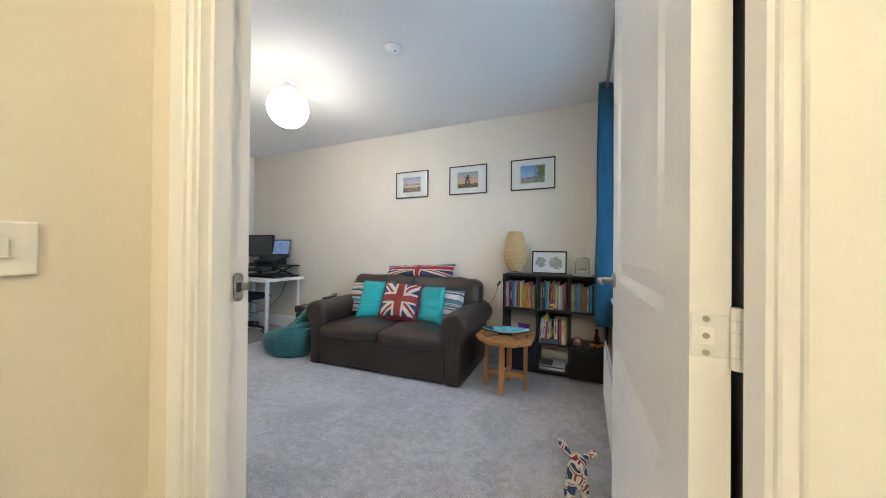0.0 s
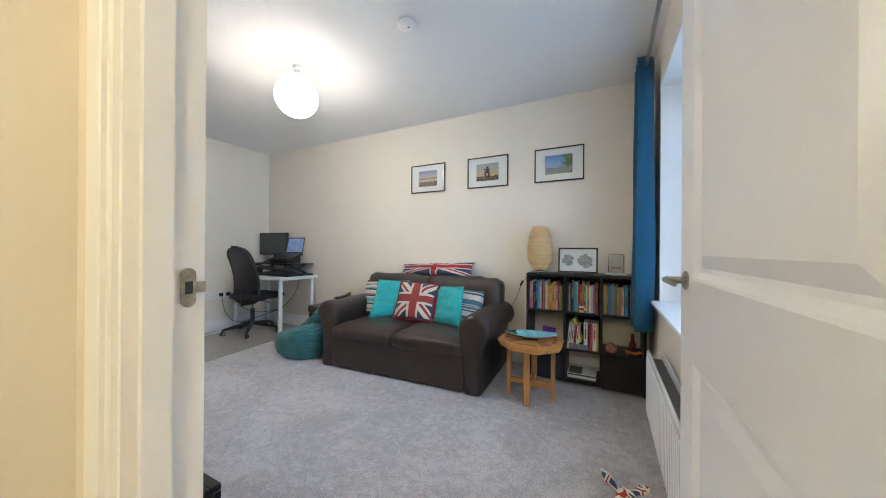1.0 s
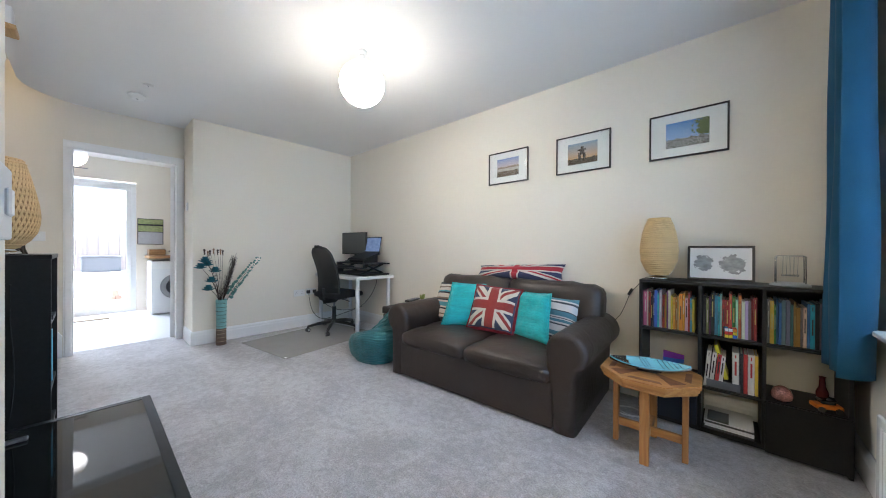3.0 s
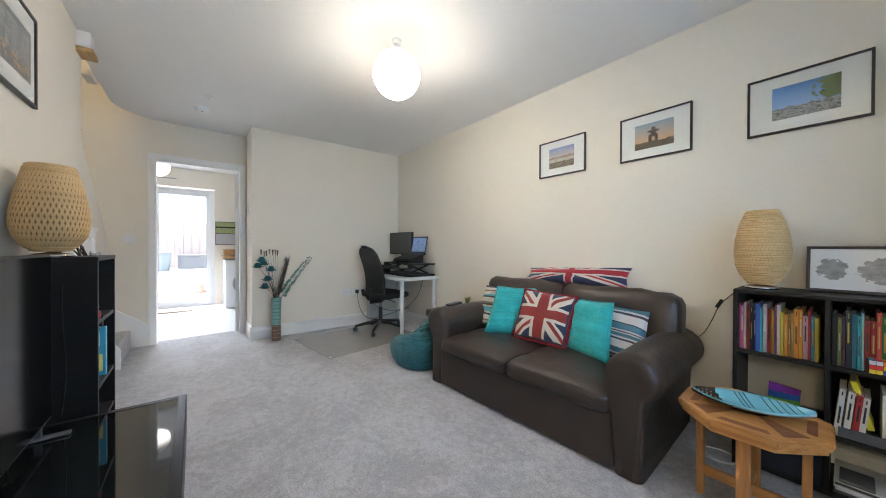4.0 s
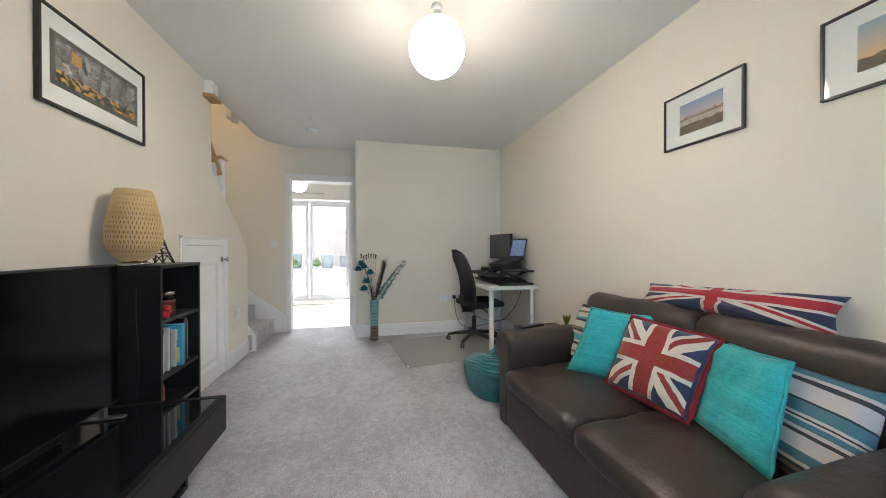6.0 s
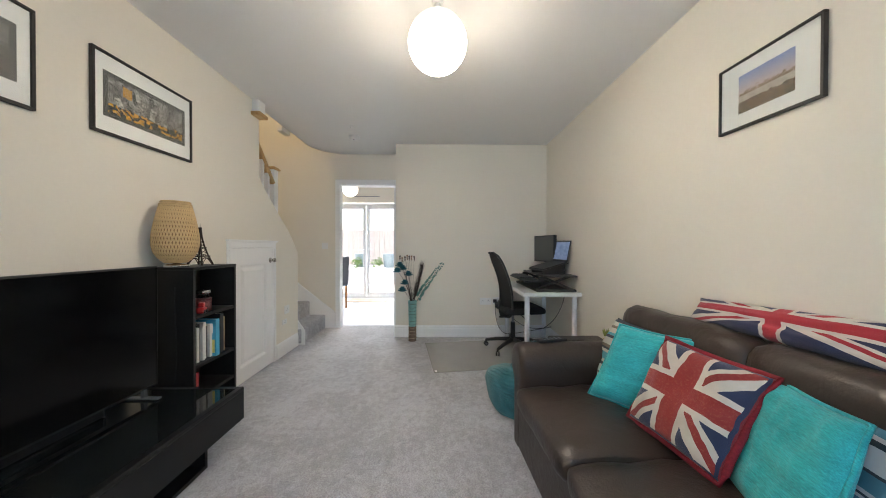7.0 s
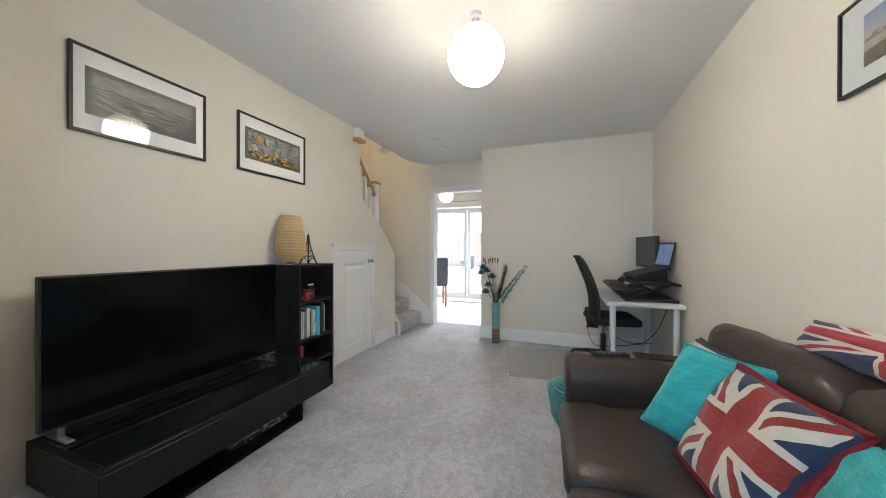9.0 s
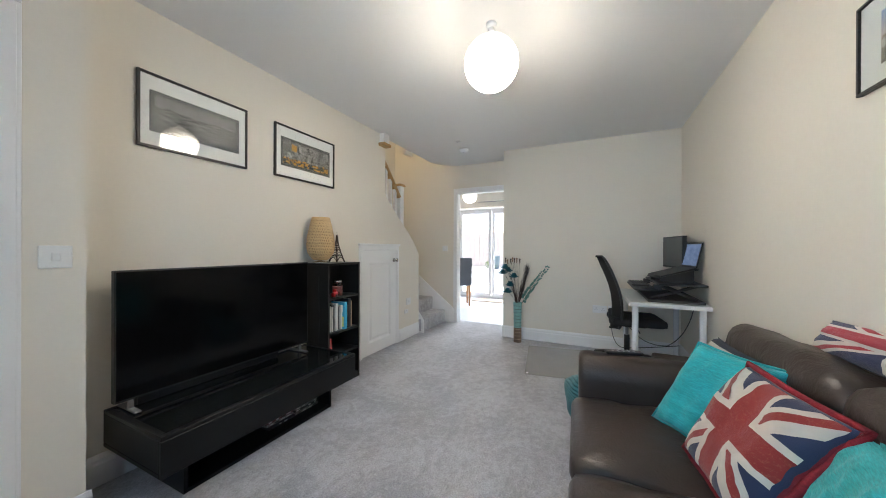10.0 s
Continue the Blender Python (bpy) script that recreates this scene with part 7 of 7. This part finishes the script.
for i, p in enumerate(curve[5:]):
    big = 1.0 - 0.022 * i
    for sd in (-1, 1):
        at_ = p + Vector((sd * 0.012, 0.016 * sd * big + rnd.uniform(-0.005, 0.005), -0.020 * sd * big + rnd.uniform(-0.008, 0.008)))
        bmesh.ops.create_uvsphere(bm, u_segments=8, v_segments=5, radius=1.0, matrix=Matrix.Translation(at_) @ Matrix.Rotation(rnd.uniform(-1.2, 1.2), 4, "X") @ Matrix.Rotation(rnd.uniform(0.5, 2.2), 4, "Y") @ Matrix.Diagonal((0.023 * big, 0.018 * big, 0.002, 1)))
part("leaves", bm, LEAFGREEN, s, "pale teal round leaves", True)

# toy ornament on the floor by the door: plain shape
fig = bmesh.new()
bmesh.ops.create_uvsphere(fig, u_segments=18, v_segments=14, radius=0.05, matrix=Matrix.Translation((0, 0, 0.135)) @ Matrix.Diagonal((1, 1.1, 1.35, 1)))
bmesh.ops.create_uvsphere(fig, u_segments=14, v_segments=10, radius=0.036, matrix=Matrix.Translation((0, -0.015, 0.205)) @ Matrix.Diagonal((1.05, 1.2, 1, 1)))
for sx, tip in ((-1, (-0.085, 0.02, 0.285)), (1, (0.088, 0.0, 0.25))):
    add_tube(fig, bez((sx * 0.018, 0, 0.21), (sx * 0.045, 0.0, 0.235), tip, 7), [0.011, 0.010, 0.010, 0.013, 0.017, 0.019, 0.016, 0.005], 9)
    for sy in (-1, 1):
        add_cyl(fig, (sx * 0.04, sy * 0.04, 0.0), (sx * 0.025, sy * 0.025, 0.12), 0.016, 0.022, 10)
toym = bpy.data.materials.new("flag_ribbon_cloth")
toym.use_nodes = True
nt = toym.node_tree
_tc = nt.nodes.new("ShaderNodeTexCoord")
_w = nt.nodes.new("ShaderNodeTexVoronoi")
_w.feature = "DISTANCE_TO_EDGE"
_w.inputs["Scale"].default_value = 19
link(nt, _tc.outputs["Object"], _w.inputs["Vector"])
_w2 = nt.nodes.new("ShaderNodeTexWave")
_w2.bands_direction = "DIAGONAL"
_w2.inputs["Scale"].default_value = 7
_w2.inputs["Distortion"].default_value = 3
link(nt, _tc.outputs["Object"], _w2.inputs["Vector"])
_c = nmix(nt, nmath(nt, "LESS_THAN", _w.outputs["Distance"], 0.17), (0.035, 0.05, 0.13), (0.70, 0.66, 0.57))
_c = nmix(nt, nmath(nt, "LESS_THAN", _w.outputs["Distance"], 0.05), _c, (0.36, 0.03, 0.03))
_c = nmix(nt, nmath(nt, "GREATER_THAN", _w2.outputs["Fac"], 0.90), _c, (0.70, 0.66, 0.57))
link(nt, _c, nt.nodes["Principled BSDF"].inputs["Base Color"])
nt.nodes["Principled BSDF"].inputs["Roughness"].default_value = 0.8
toyo = tagged(part("toy_figure", fig, toym, smooth=True), "flag-patterned fabric doorstop toy standing on the carpet", "toy")
toyo.matrix_world = pose(-0.160, 1.31, 0, 0, 0, 12) @ Matrix.Scale(0.87, 4)

# ---- kitchen and garden beyond ----
wm = thing("washing_machine", pose(-7.24, 1.28, 0, 0, 0, 90), "white front-loading washing machine under the worktop", "washing machine")
part("body", box(-0.30, 0.30, -0.30, 0.30, 0.01, 0.82, 0.008, 2), WHITEENAMEL, wm)
bm = add_lathe(bmesh.new(), [(0.001, 0), (0.19, 0), (0.20, 0.012), (0.18, 0.028), (0.15, 0.03), (0.001, 0.022)], 32)
bmesh.ops.transform(bm, matrix=Matrix.Translation((0, -0.30, 0.42)) @ Matrix.Rotation(radians(90), 4, "X"), verts=bm.verts)
drum = part("door_ring", bm, GREYPLASTIC, wm, smooth=True)
bm = add_lathe(bmesh.new(), [(0.001, 0), (0.135, 0.0), (0.13, 0.014), (0.001, 0.03)], 28)
bmesh.ops.transform(bm, matrix=Matrix.Translation((0, -0.322, 0.42)) @ Matrix.Rotation(radians(90), 4, "X"), verts=bm.verts)
part("door_glass", bm, DARKGLASS, drum, "dark round door glass", True)
part("control_panel", box(-0.29, 0.29, -0.306, -0.299, 0.70, 0.81, 0.003, 1), WHITELAM, wm)
structure("worktop", box(-7.549, -6.92, 0.955, 2.49, 0.86, 0.90, 0.004, 2), WORKTOP, "oak block kitchen worktop")
cu = thing("kitchen_cabinet", pose(-7.24, 1.90, 0, 0, 0, 90), "white kitchen base cabinet under the worktop", "cabinet")
part("body", box(-0.30, 0.30, -0.28, 0.30, 0.0, 0.86), WHITELAM, cu)
part("cabinet_door", box(-0.295, 0.295, -0.30, -0.281, 0.12, 0.85, 0.003, 1), WHITELAM, cu)
bx = thing("wooden_crate", pose(-7.33, 1.08, 0.9005), "small oak crate on the worktop", "crate")
part("crate", box(-0.12, 0.12, -0.10, 0.10, 0, 0.10, 0.004, 1), WORKTOP, bx)
cal = thing("wall_calendar", pose(KB + 0.001, 1.03, 1.29, 0, 0, 90), "wall calendar with a green field photograph", "calendar")
part("picture_page", uv_quad(0.30, 0.20, -0.003), photo_mat("calendar_photo", "calendar"), cal, at=pose(0, 0, 0.105))
part("date_page", box(-0.15, 0.15, -0.003, -0.001, -0.20, -0.005), mat("printed_date_page", (0.50, 0.51, 0.54), 0.8, vary=0.1, scale=20), cal)
bm = bmesh.new()
for x0, x1, z0, z1 in ((-0.16, -0.15, -0.21, 0.215), (0.15, 0.16, -0.21, 0.215), (-0.15, 0.15, -0.21, -0.20), (-0.15, 0.15, 0.205, 0.215), (-0.15, 0.15, 0.10, 0.125)):
    add_box(bm, x0, x1, -0.005, -0.001, z0, z1)
part("border", bm, BLACKPLASTIC, cal, "dark printed border")
part("binding", box(-0.15, 0.15, -0.006, -0.001, -0.006, 0.004), BLACKPLASTIC, cal)
dm = thing("door_mat", pose(-7.25, 0.15, -0.003), "brown coir doormat inside the glazed doors", "mat")
part("mat", box(-0.20, 0.20, -0.40, 0.40, 0, 0.014, 0.004, 1), COIR, dm)
dn = thing("dining_chair", pose(-6.55, -0.33, -0.003, 0, 0, -62), "grey padded high-back dining chair with wooden legs", "chair")
part("seat", rounded_slab(0.44, 0.44, 0.08, 0.03), GREYCHAIR, dn, smooth=True, at=pose(0, 0, 0.40))
part("backrest", rounded_slab(0.43, 0.06, 0.52, 0.025), GREYCHAIR, dn, smooth=True, at=pose(0, 0.20, 0.44, -9))
for x in (-0.18, 0.18):
    for y in (-0.18, 0.18):
        part("leg", cyl((x, y, 0.0), (x, y, 0.41), 0.018, 0.024, 8), OAKLEG, dn)
dt = thing("dining_table", pose(-6.35, -0.85, -0.003), "brown wooden dining table in the kitchen", "table")
part("tabletop", box(-0.55, 0.55, -0.40, 0.40, 0.72, 0.755, 0.004, 2), WORKTOP, dt)
for x in (-0.48, 0.48):
    for y in (-0.34, 0.34):
        part("leg", box(x - 0.03, x + 0.03, y - 0.03, y + 0.03, 0, 0.72, 0.003, 1), WORKTOP, dt)
cn = thing("curtain_rail", pose(KB + 0.05, 0.03, 2.20), "thin dark rail over the glazed doors", "rail")
part("rod", cyl((0, -0.30, 0), (0, 0.30, 0), 0.008, n=10), GREYPLASTIC, cn)
part("bracket", box(-0.049, 0.004, -0.01, 0.01, -0.006, 0.006), GREYPLASTIC, cn)

gb = thing("garden_pot", pose(-11.6, -0.12, 0.40), "dark teal glazed garden planter on the patio", "planter", "patio pots")
part("pot", lathe([(0.001, 0), (0.17, 0), (0.20, 0.44), (0.215, 0.47), (0.19, 0.47), (0.001, 0.43)], 24), mat("teal_planter", (0.24, 0.30, 0.33), 0.5), gb, smooth=True)
bm = bmesh.new()
rnd = random.Random(5)
for i in range(220):
    d = Vector((rnd.gauss(0, 1), rnd.gauss(0, 1), rnd.gauss(0, 1))).normalized() * rnd.uniform(0.05, 0.22)
    c = Vector((0.1, -0.36, 0.16)) + d
    s = rnd.uniform(0.02, 0.05)
    n = Vector((rnd.gauss(0, 1), rnd.gauss(0, 1), rnd.gauss(0, 1))).to_track_quat("Z", "Y")
    vv = [bm.verts.new(c + n @ Vector(p)) for p in ((-s, 0, 0), (0, -s * 0.5, 0), (s, 0, 0), (0, s * 0.5, 0))]
    bm.faces.new(vv)
part("foliage", bm, GRASS, gb, "loose green leaves")
copy_thing(gb, pose(-11.9, -1.15, 0.40, 0, 0, 70))
cr = thing("garden_bench", pose(-12.4, 0.55, 0.40), "grey garden storage box by the fence", "garden box")
part("box", box(-0.25, 0.25, -0.35, 0.35, 0, 0.36, 0.02, 2), mat("grey_garden_plastic", (0.24, 0.25, 0.27), 0.6), cr)
part("lid", box(-0.27, 0.27, -0.37, 0.37, 0.36, 0.41, 0.02, 2), GREYPLASTIC, cr)
bk = thing("brick_pile", pose(-9.7, 0.62, -0.03, 0, 0, 15), "small pile of terracotta bricks on the patio", "bricks")
brm = mesh_of("brick", soft_edges(box(-0.105, 0.105, -0.05, 0.05, 0, 0.065), 0.003, 1), mat("terracotta_brick", (0.40, 0.26, 0.20), 0.85, vary=0.2))
for i, (x, y, z) in enumerate(((0, 0, 0), (0, 0.11, 0), (0.02, 0.05, 0.066), (-0.01, 0.05, 0.132))):
    o = new("brick", brm)
    o.parent = bk
    o.location = (x, y, z)

# coil of white cable under the side table
cc = thing("cable_coil", pose(-0.86, 2.66, 0.004), "loose coil of white cable on the carpet", "cable")
pts = []
for i in range(70):
    a = i * 0.28
    pts.append(((0.075 + 0.012 * math.sin(i * 0.7)) * math.cos(a), (0.06 + 0.012 * math.cos(i * 0.5)) * math.sin(a), 0.003 + 0.0022 * (i // 22) + 0.01 * max(0, math.sin(i * 0.23))))
part("wire", add_tube(bmesh.new(), pts, 0.0026, 5), WHITELAM, cc, smooth=True)
